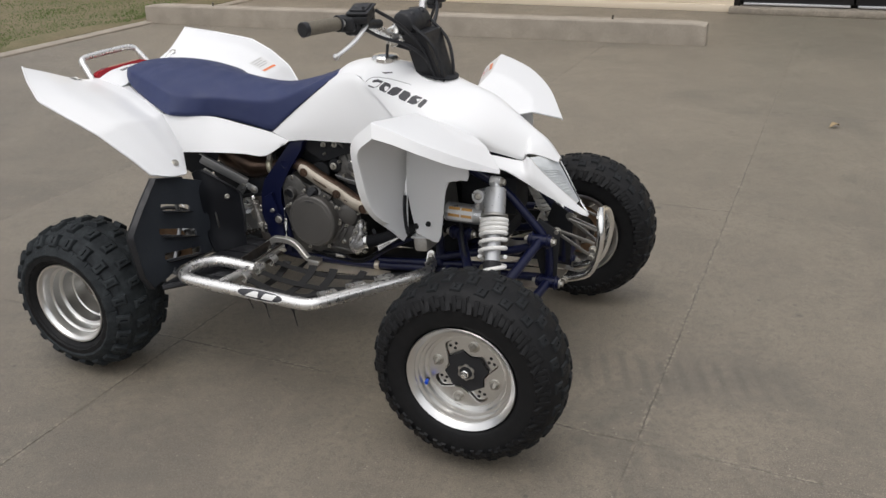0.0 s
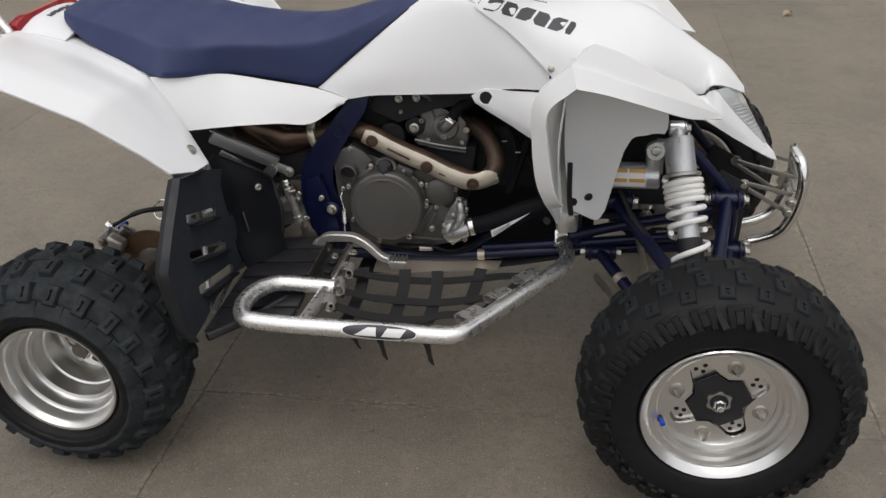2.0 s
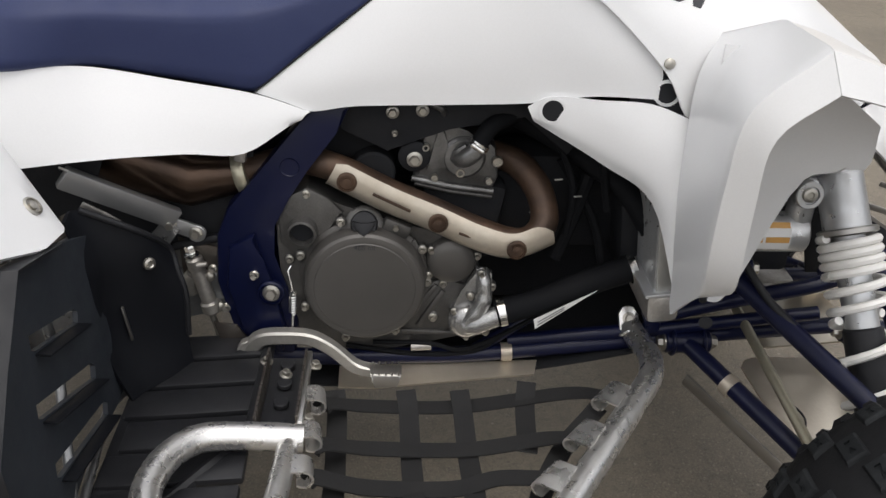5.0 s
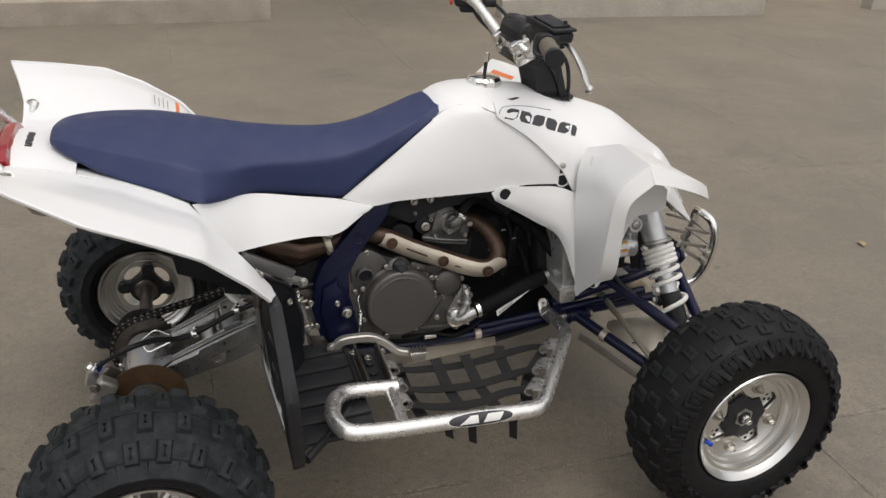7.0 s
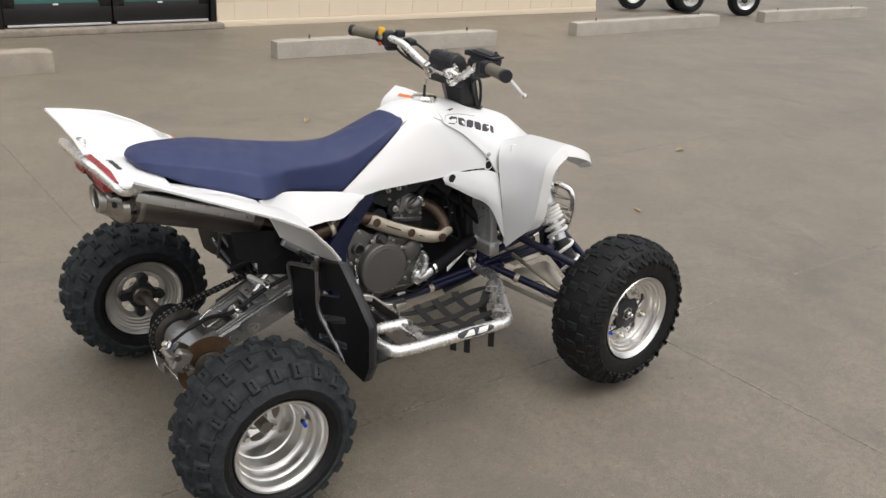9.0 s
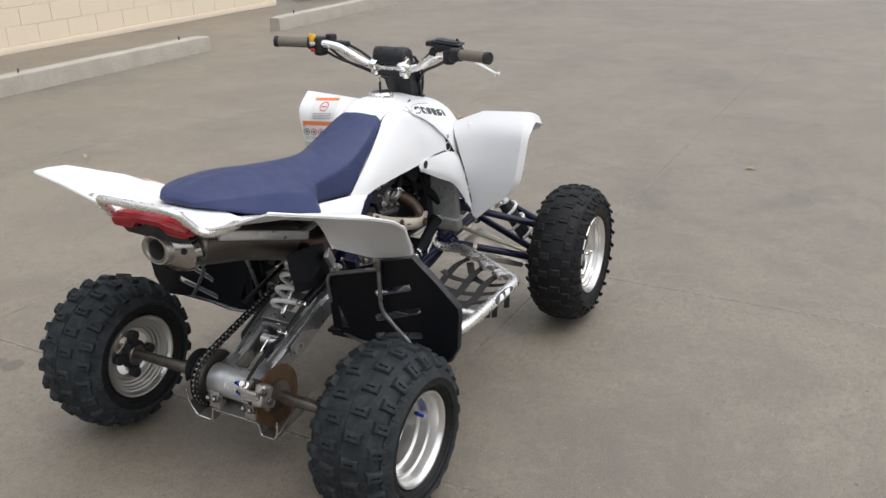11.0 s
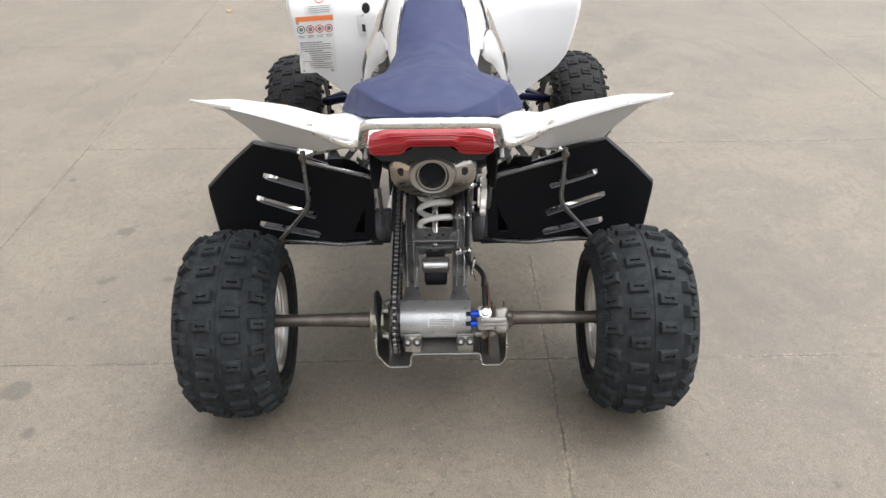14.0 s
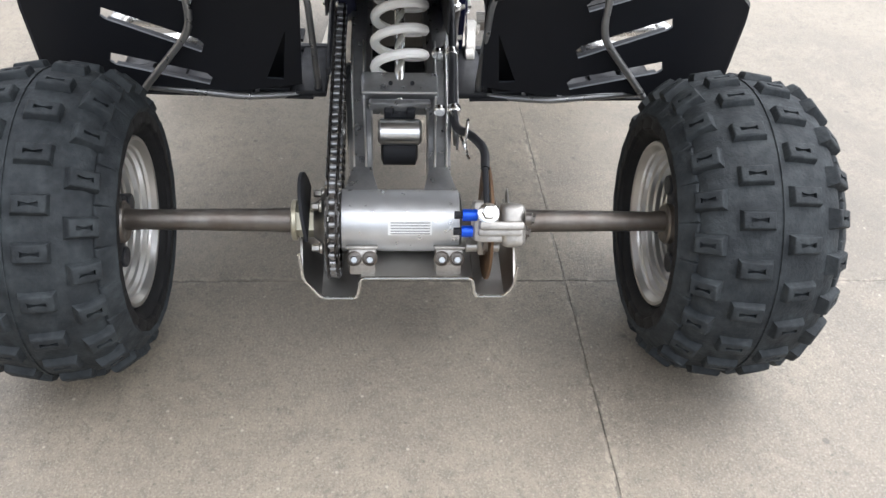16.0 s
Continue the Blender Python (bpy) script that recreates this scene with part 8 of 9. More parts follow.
    for s in (-1, 1):
        part("ball_nut", add(hexbolt, (1.165, s * 0.050, 0.382), (0, 0, 1), 0.008, 0.009), BOLT, sa)
    # bumper
    for s in (-1, 1):
        bm = bmesh.new()
        tube(bm, [(1.385, s * 0.045, 0.318), (1.410, s * 0.045, 0.325), (1.455, s * 0.050, 0.345), (1.478, s * 0.055, 0.400), (1.487, s * 0.055, 0.470), (1.478, s * 0.040, 0.515), (1.470, 0, 0.522)], 0.0115, 14, 0.03)
        bp = part("bumper_tube", bm, CHROME, quad, "bright alloy front bumper")
        bm = bmesh.new()
        for z0, z1 in ((0.470, 0.440), (0.462, 0.395)):
            bar(bm, (1.362, s * 0.058, z0), (1.468, s * 0.048, z1), 0.003, 0.010, (0, 0, 1), 0.001)
        bar(bm, (1.39, s * 0.05, 0.505), (1.468, s * 0.045, 0.480), 0.003, 0.008, (0, 0, 1), 0.001)
        part("bumper_plate", bm, SATIN, quad)
        for x, y, z in ((1.362, 0.062, 0.468), (1.466, 0.055, 0.425), (1.462, 0.055, 0.402), (1.385, 0.055, 0.318)):
            part("bumper_bolt", add(hexbolt, (x, s * y, z), (0, s, 0), 0.008, 0.008), BOLT, bp)
    bm = bmesh.new()
    for z in (0.42, 0.45, 0.48):
        bar(bm, (1.472, -0.05, z), (1.472, 0.05, z), 0.003, 0.008, (1, 0, 0), 0.001)
    part("bumper_grille", bm, SATIN, quad)


build_frame()
build_engine()
build_exhaust()
build_rear_end()
build_front_end()


# ---- controls ----
def build_controls():
    c = Vector((0.884, 0.004, 0.985))
    turn = Matrix.Rotation(radians(1.3), 4, "Z") @ Matrix.Rotation(radians(0.9), 4, "X")

    def on_bar(pts):
        return [(turn @ (Vector(p) - c)) + c for p in pts]
    half = [(0.884, 0.0, 0.985), (0.884, 0.085, 0.987), (0.852, 0.190, 1.052), (0.838, 0.242, 1.060), (0.790, 0.392, 1.064)]
    path = [(x, -y, z) for x, y, z in half[::-1]] + [(x, y, z) for x, y, z in half[1:]]
    hb = part("handlebar", add(tube, on_bar(path), 0.0125, 14, 0.05), TUBEALU, quad, "bent alloy handlebar")
    for s in (-1, 1):
        g0, g1 = Vector((0.824, s * 0.284, 1.0615)), Vector((0.787, s * 0.399, 1.0643))
        g0, g1 = on_bar([g0, g1])
        bm = bmesh.new()
        n = 26
        tube(bm, [g0.lerp(g1, k / n) for k in range(n + 1)], [0.0165 + (0.0012 if k % 2 else 0) for k in range(n + 1)], 14)
        part("grip", bm, GRIP, hb, "grey-brown ribbed rubber grip", angle=60)
        part("grip_end", add(cyl, g1 - (g1 - g0).normalized() * 0.012, g1 + (g1 - g0).normalized() * 0.004, 0.0192, 16), BLACK, hb)
        part("grip_flange", add(cyl, g0, g0 + (g1 - g0).normalized() * 0.006, 0.022, 16), BLACK, hb)
        bm = add(box, (0.046, 0.030, 0.026), pose(0.868, s * 0.056, 1.004, 0, -28), 0.005)
        box(bm, (0.046, 0.030, 0.024), pose(0.882, s * 0.056, 0.978, 0, -28), 0.005)
        part("bar_clamp", bm, CHROME, hb, "bright plated bar clamp")
        for x, z in ((0.860, 1.000), (0.880, 1.018)):
            part("clamp_bolt", add(cyl, (x, s * 0.060, z), (x - 0.006, s * 0.060, z + 0.010), 0.005, 10), BOLT, hb)
    # dash box, stem cover
    # instrument box: rounded top, flat face tilted to the rider
    prof = [(0.868, 1.000), (0.862, 1.012), (0.866, 1.034), (0.873, 1.048), (0.886, 1.055), (0.905, 1.054), (0.922, 1.044), (0.932, 1.024), (0.930, 1.002), (0.905, 0.994)]
    mid = (0.897, 1.024)
    dash = part("dash_cover", add(loft, [[(mid[0] + (x - mid[0]) * f, 0.004 + y, mid[1] + (z - mid[1]) * f) for x, z in prof] for y, f in ((-0.063, 0.80), (-0.060, 0.93), (-0.055, 1.0), (0.055, 1.0), (0.060, 0.93), (0.063, 0.80))]), BLACK, hb, "black plastic instrument box on the handlebar", angle=40)
    part("dash_face", add(plate, [(0.8615, -0.046, 1.013), (0.8615, 0.054, 1.013), (0.8650, 0.054, 1.032), (0.8650, -0.046, 1.032)], 0.003, None, 0.001), DARK, dash, "dark glossy instrument face")
    for s in (-1, 1):
        part("cover_strap", add(box, (0.050, 0.016, 0.058), pose(0.896, 0.004 + s * 0.030, 1.026, 0, 4), 0.012, 3), BLACK, dash)
    bm = bmesh.new()
    loft(bm, [[(x, -w, z), (x - 0.02, 0, z), (x, w, z), (x + d, w, z), (x + d, -w, z)] for x, w, d, z in ((0.903, 0.058, 0.062, 1.00), (0.903, 0.058, 0.064, 0.985), (0.911, 0.052, 0.068, 0.95), (0.925, 0.046, 0.072, 0.90), (0.938, 0.043, 0.078, 0.86))])
    part("stem_cover", bm, BLACK, quad, "black steering stem cover", angle=30)
    part("steering_stem", add(cyl, (0.90, 0, 0.99), (1.05, 0, 0.60), 0.018, 16), STEEL, quad)
    part("stem_top", add(box, (0.06, 0.12, 0.022), pose(0.893, 0, 0.965, 0, 12), 0.006), BLACK, quad)
    # fuel cap with its vent pipe
    bm = bmesh.new()
    n = 40
    for z0, z1, r in ((0.897, 0.916, 0.039),):
        low = [(0.809 + (r + (0.0022 if k % 4 < 2 else 0)) * math.cos(2 * math.pi * k / n), (r + (0.0022 if k % 4 < 2 else 0)) * math.sin(2 * math.pi * k / n)) for k in range(n)]
        loft(bm, [[(x, y, z0) for x, y in low], [(x, y, z1) for x, y in low], [(0.809 + (x - 0.809) * 0.86, y * 0.86, z1 + 0.007) for x, y in low], [(0.809 + (x - 0.809) * 0.3, y * 0.3, z1 + 0.010) for x, y in low]])
    part("fuel_cap", bm, CHROME, quad, "bright machined fuel cap", angle=30)
    part("cap_gasket", add(lathe, [(0.043, 0), (0.043, 0.006), (0.040, 0.008)], (0.809, 0, 0.894), (0, 0, 1), 32), BLACK, quad)
    part("vent_pipe", add(tube, [(0.811, 0.004, 0.918), (0.813, 0.005, 0.938), (0.815, 0.006, 0.956)], 0.0045, 8, 0.01), BLACK, quad)
    part("vent_tip", add(cyl, (0.815, 0.006, 0.954), (0.817, 0.007, 0.975), 0.0055, 10), CHROME, quad)
    # right: throttle, master cylinder, lever; left: switches, clutch perch
    bm = bmesh.new()
    box(bm, (0.050, 0.034, 0.044), pose(0.842, -0.262, 1.054, 0, 0, 14), 0.011, 3)
    box(bm, (0.052, 0.086, 0.024), pose(0.866, -0.226, 1.070, 10, 0, 14), 0.007, 2)
    box(bm, (0.058, 0.096, 0.006), pose(0.864, -0.226, 1.086, 8, 0, 14), 0.002)
    box(bm, (0.044, 0.070, 0.005), pose(0.864, -0.226, 1.091, 8, 0, 14), 0.002)
    box(bm, (0.034, 0.046, 0.026), pose(0.860, -0.186, 1.052, 20, 0, 14), 0.008, 2)
    box(bm, (0.030, 0.040, 0.016), pose(0.852, -0.176, 1.082, 4, 0, 14), 0.005, 2)
    cyl(bm, (0.882, -0.245, 1.050), (0.884, -0.165, 1.040), 0.012, 14)
    for x, y in ((0.850, -0.200), (0.884, -0.250)):
        cyl(bm, (x, y, 1.088), (x, y + 0.002, 1.096), 0.004, 8)
    part("master_cylinder", bm, BLACK, hb, "black brake master cylinder")
    part("throttle_housing", add(box, (0.05, 0.04, 0.05), pose(0.850, -0.240, 1.045, 0, 0, 14), 0.012), BLACK, hb)
    lev = spline([(0.876, -0.225, 1.052), (0.892, -0.262, 1.045), (0.893, -0.320, 1.020), (0.879, -0.392, 0.994)], 6)
    part("brake_lever", add(tube, lev, [0.009] * 4 + [0.007] * 12 + [0.0062] * 3, 10, flat=0.6), ALLOY, hb, "bare alloy brake lever")
    part("lever_ball", add(lathe, [(0.003, 0), (0.0085, 0.005), (0.0085, 0.010), (0.003, 0.015)], (0.881, -0.386, 0.996), (-0.2, -0.9, -0.3), 12), ALLOY, hb)
    bm = bmesh.new()
    box(bm, (0.046, 0.056, 0.050), pose(0.838, 0.262, 1.060, 0, 0, -14), 0.010)
    box(bm, (0.03, 0.03, 0.024), pose(0.862, 0.225, 1.080, 0, 0, -14), 0.006)
    box(bm, (0.04, 0.035, 0.03), pose(0.850, 0.262, 1.034, 0, 0, -14), 0.008)
    part("switch_cluster", bm, BLACK, hb, "black handlebar switch cluster")
    part("switch_yellow", add(box, (0.020, 0.022, 0.026), pose(0.817, 0.272, 1.083, 0, 12, -14), 0.004), YELLOW, hb, "yellow switch")
    part("switch_red", add(box, (0.008, 0.018, 0.012), pose(0.808, 0.266, 1.043, 0, 0, -14), 0.003), REDPL, hb, "red stop switch")
    part("clutch_perch", add(box, (0.030, 0.06, 0.020), pose(0.886, 0.200, 1.056, 0, 0, -14), 0.005), BLACK, hb)
    cables = [[(0.858, 0.252, 1.035), (0.868, 0.200, 1.008), (0.892, 0.110, 0.978), (0.925, 0.045, 0.945), (0.96, 0.02, 0.88)], [(0.880, 0.20, 1.064), (0.91, 0.150, 1.035), (0.925, 0.09, 0.99), (0.945, 0.04, 0.93), (0.985, 0.03, 0.86)],
              [(0.872, 0.255, 1.050), (0.885, 0.18, 0.998), (0.905, 0.10, 0.965), (0.95, 0.03, 0.92), (0.99, 0.015, 0.86)], [(0.885, -0.185, 1.078), (0.915, -0.140, 1.045), (0.935, -0.085, 1.00), (0.965, -0.055, 0.94), (0.995, -0.045, 0.855)],
              [(0.870, -0.235, 1.040), (0.890, -0.170, 1.005), (0.925, -0.10, 0.975), (0.965, -0.055, 0.93), (0.99, -0.03, 0.86)], [(0.93, -0.06, 1.02), (0.985, -0.055, 0.97), (1.005, -0.045, 0.91), (1.01, -0.03, 0.855)], [(0.93, 0.06, 1.02), (0.985, 0.050, 0.97), (1.01, 0.030, 0.91), (1.015, 0.02, 0.85)]]
    for pts in cables:
        part("control_cable", add(tube, spline(pts, 5), 0.0048, 8), BLACK, quad, "black control cable")
    part("hood_hole", add(lathe, [(0.062, 0), (0.062, 0.003), (0.001, 0.003)], (0.975, 0, 0.8785), (0.17, 0, 1), 28), DARK, quad)
    # brake pedal on the right with its master cylinder
    pedal = spline([(0.421, -0.128, 0.325), (0.440, -0.130, 0.347), (0.475, -0.133, 0.353), (0.510, -0.136, 0.352), (0.540, -0.142, 0.338), (0.572, -0.150, 0.314), (0.605, -0.158, 0.310)], 5)
    bm = bmesh.new()
    loops = []
    for i, p in enumerate(pedal):
        d = (pedal[min(i + 1, len(pedal) - 1)] - pedal[max(i - 1, 0)]).normalized()
        up = Vector((-d.z, 0, d.x)).normalized()
        w, h = 0.0095, 0.0112 - 0.0035 * i / len(pedal)
        loops.append([p + Vector((0, a * w, 0)) + up * b * h for a, b in ((-1, -0.7), (-0.7, -1), (0.7, -1), (1, -0.7), (1, 0.7), (0.7, 1), (-0.7, 1), (-1, 0.7))])
    loft(bm, loops)
    bp = part("brake_pedal", bm, PEDAL, quad, "bare alloy brake pedal", angle=30)
    bp.location = (0.003, -0.006, -0.011)
    part("pedal_pivot", add(lathe, [(0.0185, 0), (0.0185, 0.013), (0.0165, 0.015), (0.0155, 0.013), (0.0135, 0.013), (0.0125, 0.0145), (0.006, 0.0145), (0.005, 0.012), (0.001, 0.012)], (0.423, -0.122, 0.324), (0, -1, 0.1), 26), PEDAL, bp)
    bm = add(plate, [(0.594, -0.172, 0.324), (0.638, -0.172, 0.323), (0.632, -0.176, 0.304), (0.600, -0.176, 0.303)], 0.026, (0, 1, 0), 0.003)
    for k in range(5):
        bar(bm, (0.598 + 0.009 * k, -0.186, 0.326), (0.598 + 0.009 * k, -0.160, 0.326), 0.0024, 0.005, (0, 0, 1), 0)
    part("pedal_tip", bm, SATIN, bp)
    part("pedal_spring", add(coil, (0.490, -0.130, 0.410), (0.488, -0.130, 0.374), 0.005, 0.0014, 9, 5, 10), CHROME, quad)
    part("spring_hook", add(tube, [(0.488, -0.130, 0.374), (0.486, -0.132, 0.340)], 0.0014, 5), CHROME, quad)
    part("spring_hook", add(tube, [(0.490, -0.130, 0.410), (0.484, -0.126, 0.440), (0.488, -0.122, 0.446)], 0.0014, 5), CHROME, quad)
    bm = bmesh.new()
    cyl(bm, (0.3575, -0.116, 0.446), (0.374, -0.116, 0.372), 0.0105, 20)
    lathe(bm, [(0.0105, 0), (0.0135, 0.003), (0.0135, 0.016), (0.0100, 0.020)], (0.371, -0.116, 0.384), (0.22, 0, -1), 20)
    lathe(bm, [(0.0085, 0), (0.0120, 0.004), (0.0120, 0.018), (0.0105, 0.022)], (0.3555, -0.116, 0.456), (0.22, 0, -1), 20)
    tube(bm, [(0.352, -0.110, 0.425), (0.344, -0.106, 0.410), (0.346, -0.104, 0.392)], [0.010, 0.014, 0.012], 14)
    for x, z in ((0.375, 0.424), (0.386, 0.374)):
        bar(bm, (x - 0.012, -0.114, z + 0.001), (x + 0.002, -0.110, z), 0.007, 0.013, (0, 0, 1), 0.003)
    cyl(bm, (0.362, -0.128, 0.448), (0.376, -0.126, 0.450), 0.004, 10)
    mc = part("rear_master_cylinder", bm, CASTALLOY, quad, "cast alloy rear brake cylinder", angle=40)
    mc.location = (-0.0056, 0.022, -0.0123)
    for x, z in ((0.376, 0.424), (0.387, 0.374)):
        part("mount_bolt", add(lathe, [(0.0075, 0), (0.0070, 0.003), (0.0045, 0.005), (0.001, 0.0055)], (x, -0.116, z), (0.1, -1, 0.1), 16), BOLT, mc)
    part("push_rod", add(tube, [(0.372, -0.116, 0.366), (0.379, -0.116, 0.340), (0.384, -0.116, 0.318)], [0.005, 0.005, 0.008], 10), BOLT, mc)
    part("banjo_bolt", add(hexbolt, (0.3545, -0.116, 0.458), (-0.2, 0, 1), 0.0075, 0.012), CHROME, mc)
    part("cylinder_bracket", add(plate, [(0.335, -0.104, 0.48), (0.40, -0.104, 0.462), (0.395, -0.104, 0.445), (0.372, -0.104, 0.36), (0.338, -0.104, 0.38)], 0.004, None, 0.001), STEEL, mc)
    part("pedal_bracket", add(plate, [(0.372, -0.108, 0.345), (0.405, -0.108, 0.340), (0.43, -0.108, 0.30), (0.385, -0.108, 0.295)], 0.004, None, 0.001), STEEL, quad)
    # grab bar
    gb = [(-0.185, 0.236, 0.832), (-0.192, 0.205, 0.815), (-0.198, 0.165, 0.800), (-0.212, 0.137, 0.806), (-0.262, 0.125, 0.866), (-0.270, 0.100, 0.871), (-0.272, 0.0, 0.872)]
    path = gb + [(x, -y, z) for x, y, z in gb[::-1][1:]]
    part("grab_bar", add(tube, path, 0.0105, 14, 0.022), TUBEALU, quad, "bent alloy grab bar round the tail light")
    for s in (-1, 1):
        part("grab_foot", add(lathe, [(0.017, 0), (0.017, 0.006), (0.011, 0.009)], (-0.196, s * 0.158, 0.799), (0, 0, 1), 18), ALLOY, quad)
        part("tail_stay", add(bar, (-0.17, s * 0.16, 0.785), (0.13, s * 0.185, 0.685), 0.010, 0.024, (0.3, 0, 1), 0.003), SILVER, quad)


def build_marks():
    """Maker's marks as plain dark blocks, and the warning labels with their printing as bars."""
    def word(tree, at, name, parent, n=6, lab=""):
        # plain slanted blocks with cut corners
        for k in range(n):
            w, h, lean, u0 = 0.84 if k < n - 1 else 0.42, 1.0, 0.22, k
            pts = [(0, 0), (0.72, 0), (1, 0.26), (1, 1), (0.28, 1), (0, 0.74)] if k % 2 == 0 else [(0.28, 0), (1, 0), (1, 0.74), (0.72, 1), (0, 1), (0, 0.26)]
            bm = bmesh.new()
            vs = [at((u0 + w * x + lean * y) / n, y) for x, y in pts]
            low = [bm.verts.new(p) for p, _ in vs]
            top = [bm.verts.new(p + q * 0.0008) for p, q in vs]
            m = len(vs)
            bm.faces.new(top)
            bm.faces.new(low[::-1])
            for i in range(m):
                bm.faces.new((low[i], low[(i + 1) % m], top[(i + 1) % m], top[i]))
            part(name, bm, INK, parent, lab, smooth=False)
    tree = caster(HOOD)
    for s in (-1, 1):
        a, b = Vector((0.820, s * 0.112, 0.868)), Vector((1.010, s * 0.134, 0.8205))
        if s > 0:
            a, b = b, a
        up = Vector((0.30, -s * 0.42, 0.86)).normalized()
        out = Vector((0.15, s * 0.75, 0.64)).normalized()

        def at(u, v):
            p = a.lerp(b, u) + up * ((v - 0.5) * 0.031 - 0.003)
            return lay(tree, p + out * 0.06, -out, 0.0002), out
        line = [lay(tree, Vector((x, s * y, z)) + Vector((0, s * 0.05, 0.06)), (0, -s * 0.64, -0.77), 0.0003) for x, y, z in ((0.806, 0.118, 0.864), (0.812, 0.110, 0.872), (0.828, 0.102, 0.877), (0.88, 0.098, 0.874), (0.94, 0.098, 0.862))]
        part("panel_seam", add(tube, spline(line, 4), 0.0009, 6), PRINT, HOOD)
        word(tree, at, "tank_mark", HOOD, 6, "dark printed mark on the tank side")
        # small dark vent slot above the mark
        o = a if s < 0 else b
        q = [lay(tree, o + Vector((dx, -s * dy, 0.05)), (0, 0, -1), -0.0002) for dx, dy in ((0.018, 0.030), (0.030, 0.027), (0.050, 0.036), (0.046, 0.039))]
        part("vent_slot", add(plate, q, 0.002, (0.1, s * 0.4, 0.9)), DARK, HOOD)
    # tail mark, behind the seat
    tail = caster(TAIL)

    def on_tail(u, v):
        return lay(tail, (-0.172 + (v - 0.5) * 0.014, 0.045 - u * 0.10, 1.0), (0, 0, -1), 0.0003), Vector((0, 0, 1))
    word(tail, on_tail, "tail_mark", TAIL, 6, "small dark printed mark on the tail")

    # labels on the rear face of the left mudflap
    def sheet(name, mat, y0, y1, z0, z1, lift, parent, lab="", nu=4, nv=5):
        rows = [[lay(FAR_FLAP, (0.85, y1 + (y0 - y1) * i / nu, z0 + (z1 - z0) * j / nv), (1, 0, 0), lift) for i in range(nu + 1)] for j in range(nv + 1)]
        return part(name, add(shell, rows, 0.0007), mat, parent, lab)

    def disc(name, mat, y, z, r0, r1, lift, parent):
        bm = bmesh.new()
        ringp = [[bm.verts.new(lay(FAR_FLAP, (0.85, y + r * math.cos(t), z + r * math.sin(t)), (1, 0, 0), lift)) for t in (2 * math.pi * k / 20 for k in range(20))] for r in (r0, r1)]
        for k in range(20):
            bm.faces.new((ringp[0][k], ringp[0][(k + 1) % 20], ringp[1][(k + 1) % 20], ringp[1][k]))
        return part(name, bm, mat, parent, smooth=False)
    up = sheet("warning_label", PAPER, 0.316, 0.406, 0.758, 0.834, 0.0012, quad, "white warning label with an orange header band")
    sheet("label_band", ORANGE, 0.318, 0.404, 0.824, 0.832, 0.0026, up, nv=1)
    disc("label_symbol", REDPRINT, 0.361, 0.805, 0.0125, 0.0155, 0.0030, up)
    sheet("symbol_bar", REDPRINT, 0.352, 0.370, 0.8035, 0.8065, 0.0034, up, nv=1)
    for k in range(4):
        sheet("print_line", PRINT, 0.326 + 0.004 * (k % 2), 0.396, 0.782 - 0.006 * k, 0.7835 - 0.006 * k, 0.0030, up, nv=1)
    lo = sheet("warning_label", PAPER, 0.319, 0.437, 0.568, 0.756, 0.0012, quad, "tall white warning label with round symbols and fine print")
    sheet("label_band", ORANGE, 0.321, 0.435, 0.739, 0.754, 0.0026, lo, nv=1)
    for k, mat in enumerate((GREENPRINT, REDPRINT, REDPRINT, REDPRINT)):
        y = 0.421 - 0.0285 * k
        disc("label_symbol", mat, y, 0.714, 0.0100, 0.0128, 0.0030, lo)
        disc("symbol_fill", PRINT, y, 0.714, 0.0005, 0.0062, 0.0026, lo)
        sheet("print_line", PRINT, y - 0.010, y + 0.010, 0.693, 0.6945, 0.0030, lo, nu=2, nv=1)
        sheet("print_line", PRINT, y - 0.008, y + 0.009, 0.688, 0.6895, 0.0030, lo, nu=2, nv=1)
    for k in range(13):
        z = 0.672 - 0.0072 * k
        sheet("print_line", PRINT, 0.329 + (0.03 if k in (0, 4, 9) else 0.003 * (k % 3)), 0.428, z - (0.0016 if k in (0, 4) else 0.0009), z + 0.0009, 0.0030, lo, nu=3, nv=1)
    for y, z in ((0.425, 0.577), (0.334, 0.575), (0.43, 0.735)):
        part("label_rivet", add(lathe, [(0.005, 0), (0.005, 0.001), (0.002, 0.0025)], lay(FAR_FLAP, (0.85, y, z), (1, 0, 0), 0.001), (-1, 0, 0), 12), BOLT, lo)
    # key and its paper tag by the mudflap
    kt = part("key_tag", add(plate, [(0.955, 0.214, 0.684), (0.955, 0.240, 0.690), (0.952, 0.246, 0.752), (0.952, 0.222, 0.758)], 0.0012, None, 0.0003), PAPER, quad, "white paper key tag")
    part("tag_stripe", add(plate, [(0.9535, 0.218, 0.700), (0.9535, 0.229, 0.702), (0.9525, 0.229, 0.725), (0.9525, 0.219, 0.723)], 0.001), INK, kt)
    part("key_head", add(loft, [[(x, 0.214 + 0.013 * math.cos(t) * f, 0.776 + 0.017 * math.sin(t) * f) for t in (2 * math.pi * k / 14 for k in range(14))] for x, f in ((0.948, 0.85), (0.950, 1), (0.956, 1), (0.958, 0.85))]), BLACK, kt, "black plastic key head")
    part("key_blade", add(bar, (0.953, 0.214, 0.765), (0.975, 0.205, 0.770), 0.008, 0.003), CHROME, kt)
    part("key_loop", add(tube, [(0.953, 0.216, 0.760), (0.951, 0.226, 0.752), (0.952, 0.232, 0.748)], 0.0012, 6), CHROME, kt)
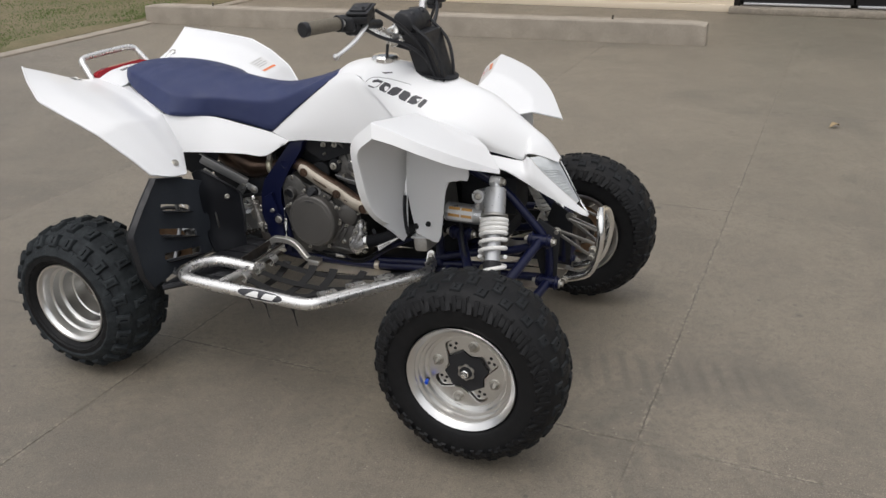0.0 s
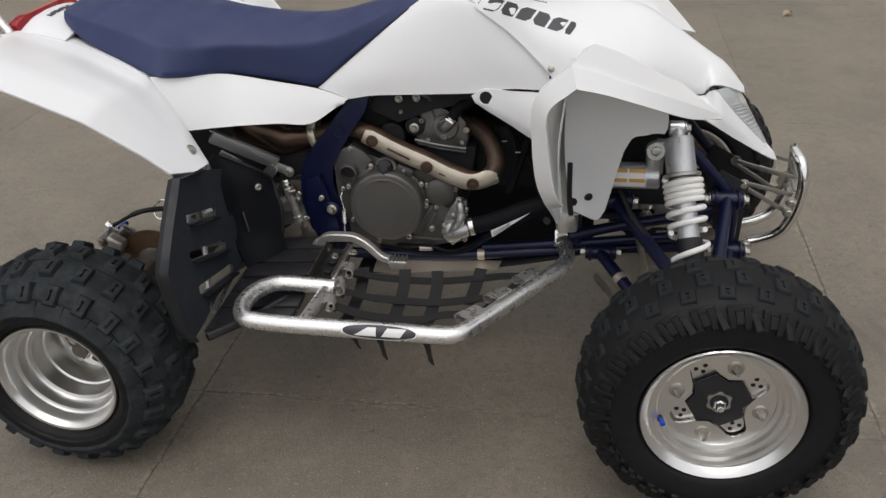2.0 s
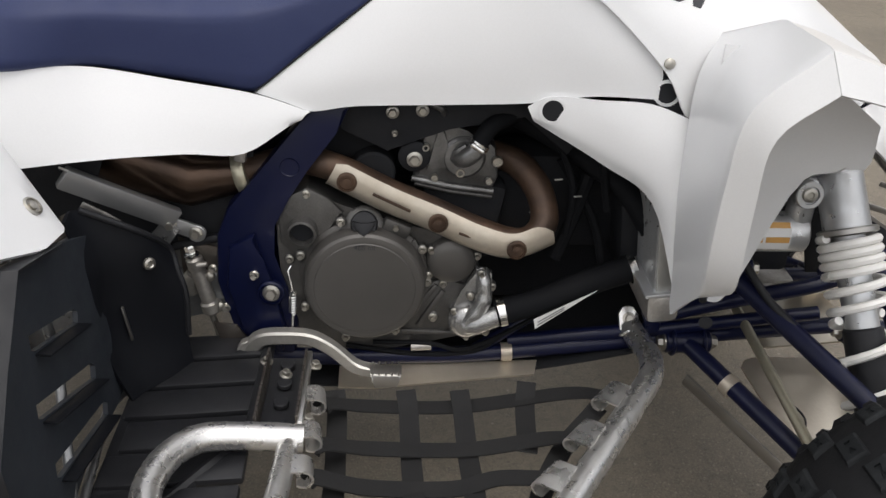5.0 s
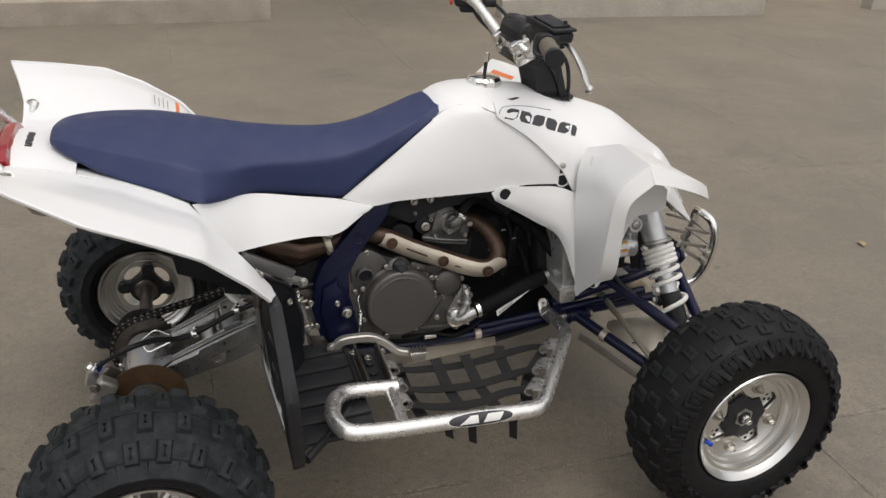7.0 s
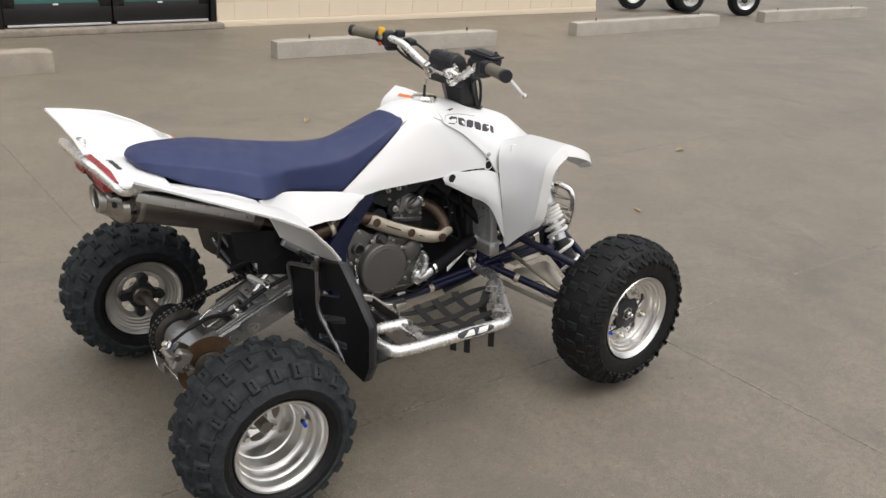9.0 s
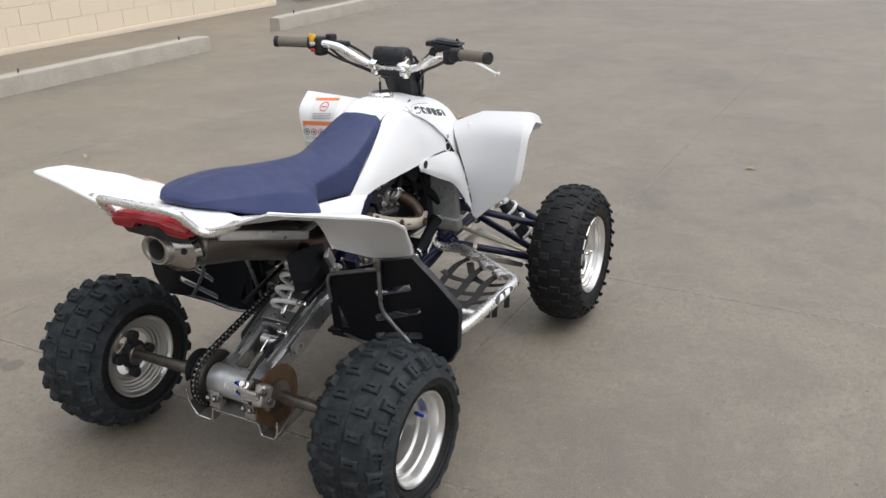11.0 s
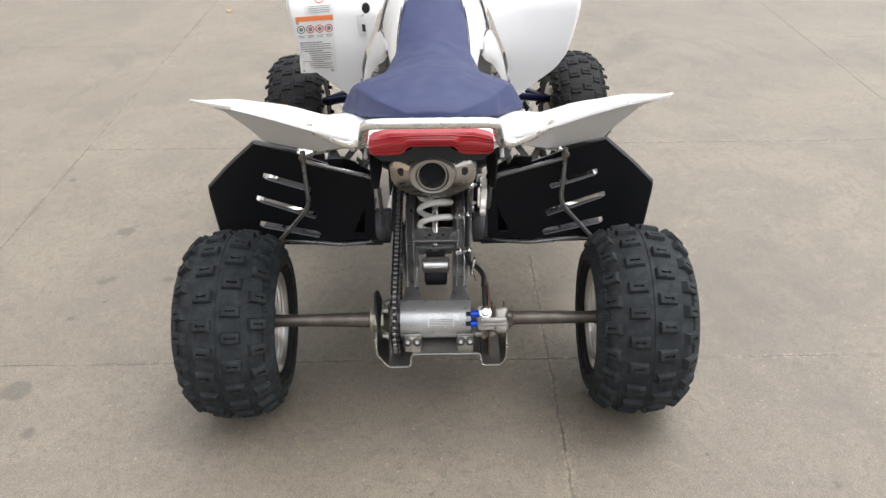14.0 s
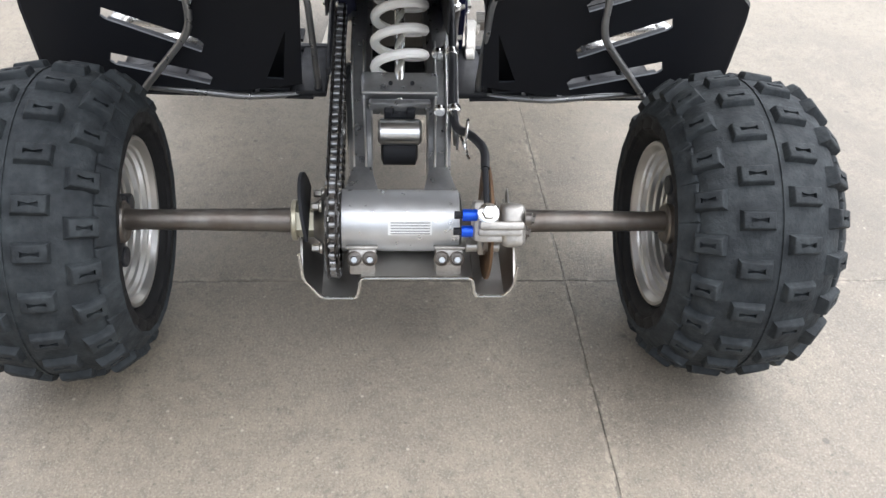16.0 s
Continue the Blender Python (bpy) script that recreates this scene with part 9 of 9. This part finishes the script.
    # label on the left rear fender
    def top_sheet(name, mat, x0, x1, y0, y1, lift, parent, lab=""):
        rows = [[lay(FAR_FENDER, (x0 + (x1 - x0) * i / 4, y0 + (y1 - y0) * j / 4, 1.0), (0, 0, -1), lift) for i in range(5)] for j in range(5)]
        return part(name, add(shell, rows, 0.0007), mat, parent, lab)
    fl = top_sheet("fender_label", PAPER, 0.064, 0.132, 0.335, 0.415, 0.001, quad, "white fender label with orange print")
    top_sheet("label_band", ORANGE, 0.122, 0.130, 0.338, 0.412, 0.0024, fl)
    for k in range(4):
        top_sheet("print_line", PRINT, 0.072 + 0.010 * k, 0.0735 + 0.010 * k, 0.345, 0.405 - 0.01 * (k % 2), 0.0024, fl)


build_controls()
build_marks()


# ---- litter and the far corner of the yard ----
def build_leaf(x, y, size, turn, curl, label):
    """A dry curled leaf with a midrib fold."""
    bm = bmesh.new()
    rows = []
    for i in range(7):
        t = i / 6
        w = size * 0.34 * math.sin(math.pi * min(1, t * 0.94 + 0.03)) * (1 + 0.15 * math.sin(9 * t))
        z = 0.004 + curl * size * (0.25 * math.sin(math.pi * t) + 0.12 * t)
        rows.append([Vector((size * (t - 0.5), -w, z + curl * w * 0.6)), Vector((size * (t - 0.5), -w * 0.5, z + curl * w * 0.1)), Vector((size * (t - 0.5), 0, z)), Vector((size * (t - 0.5), w * 0.5, z + curl * w * 0.1)), Vector((size * (t - 0.5), w, z + curl * w * 0.6))])
    shell(bm, rows, 0.0006)
    tube(bm, [(-size * 0.5, 0, 0.004), (-size * 0.72, size * 0.05, 0.003)], 0.0012, 5)
    ob = finish("leaf", bm, LEAF)
    ob.matrix_basis = pose(x, y, 0.0, 0, 0, turn)
    return tagged(ob, label, "leaf", "dry leaves on the concrete")


for x, y, size, turn, curl, label in ((2.045, 3.09, 0.06, 40, 0.8, "pale curled dry leaf on the concrete"), (3.475, -0.761, 0.05, 100, 0.5, "small dry brown leaf on the concrete"), (7.45, -1.24, 0.09, 10, 0.9, "large curled dry leaf on the concrete"),
                                      (2.727, 0.655, 0.045, 75, 0.3, "small flat dry leaf on the concrete"), (3.938, 1.362, 0.07, 5, 0.4, "dry brown leaf on the concrete")):
    build_leaf(x, y, size, turn, curl, label)


def build_far_quad():
    """A second quad beyond the wall's corner: wheels, axles, arms and the underside of its body."""
    q = thing("quad_bike", "second dark quad bike parked on the far concrete", "quad bike")
    for x, y, turn, src in ((9.96, 7.28, -33, rear_left), (10.63, 6.72, -33, rear_right), (11.40, 6.27, -30, front_right), (10.85, 7.05, -30, front_left)):
        w = copy_thing(src, pose(x, y, 0.245, 0, 30, turn + (180 if src in (rear_right, front_right) else 0)))
        w.parent = q
    part("axle", add(tube, [(9.96, 7.28, 0.245), (10.63, 6.72, 0.245)], 0.018, 10), STEEL, q)
    part("axle", add(tube, [(10.85, 7.05, 0.245), (11.40, 6.27, 0.245)], 0.018, 10), STEEL, q)
    part("frame_rail", add(tube, [(10.30, 7.00, 0.26), (10.75, 6.86, 0.32), (11.12, 6.66, 0.30)], 0.02, 10, 0.1), SATIN, q)
    part("frame_rail", add(tube, [(10.38, 6.92, 0.30), (10.80, 6.74, 0.38), (11.15, 6.60, 0.36)], 0.02, 10, 0.1), BRASSNUT, q)
    bm = add(box, (0.55, 0.24, 0.24), pose(10.72, 6.82, 0.52, 0, 0, -24), 0.04)
    part("engine", bm, ENGINE, q)
    g = skin([[(10.20, 7.30, 0.78), (10.12, 7.05, 0.83), (10.40, 6.70, 0.80)], [(10.60, 7.06, 0.82), (10.56, 6.90, 0.86), (10.60, 6.66, 0.82)], [(11.0, 6.96, 0.84), (10.95, 6.78, 0.90), (10.95, 6.52, 0.84)], [(11.45, 6.80, 0.74), (11.50, 6.52, 0.72), (11.32, 6.16, 0.74)]], 4, 4)
    part("body", add(shell, g, 0.02), BLACK, q, "dark plastic body")


build_far_quad()


# ---- slabs ----
def build_slabs():
    """Concrete slabs with a narrow open joint; one mesh for all."""
    bm = bmesh.new()
    box(bm, (DX - 0.0008, DY - 0.0008, 0.05), pose(0, 0, -0.025), 0.0008, 1)
    me = bpy.data.meshes.new("slab")
    bm.to_mesh(me)
    bm.free()
    me.materials.append(CONCRETE)
    for i in range(-3, 9):
        for j in range(-3, 4):
            ob = new("slab", me)
            ob.parent = ground
            ob.matrix_parent_inverse = ground.matrix_world.inverted()
            ob.matrix_basis = pose(JX + DX * (i + 0.5), JY + DY * (j + 0.5), 0.0014 + 0.0002 * math.sin(3.1 * i + 1.7 * j), 0.01 * math.sin(i * 2.3 + j), 0.01 * math.cos(i + j * 1.9))


build_slabs()
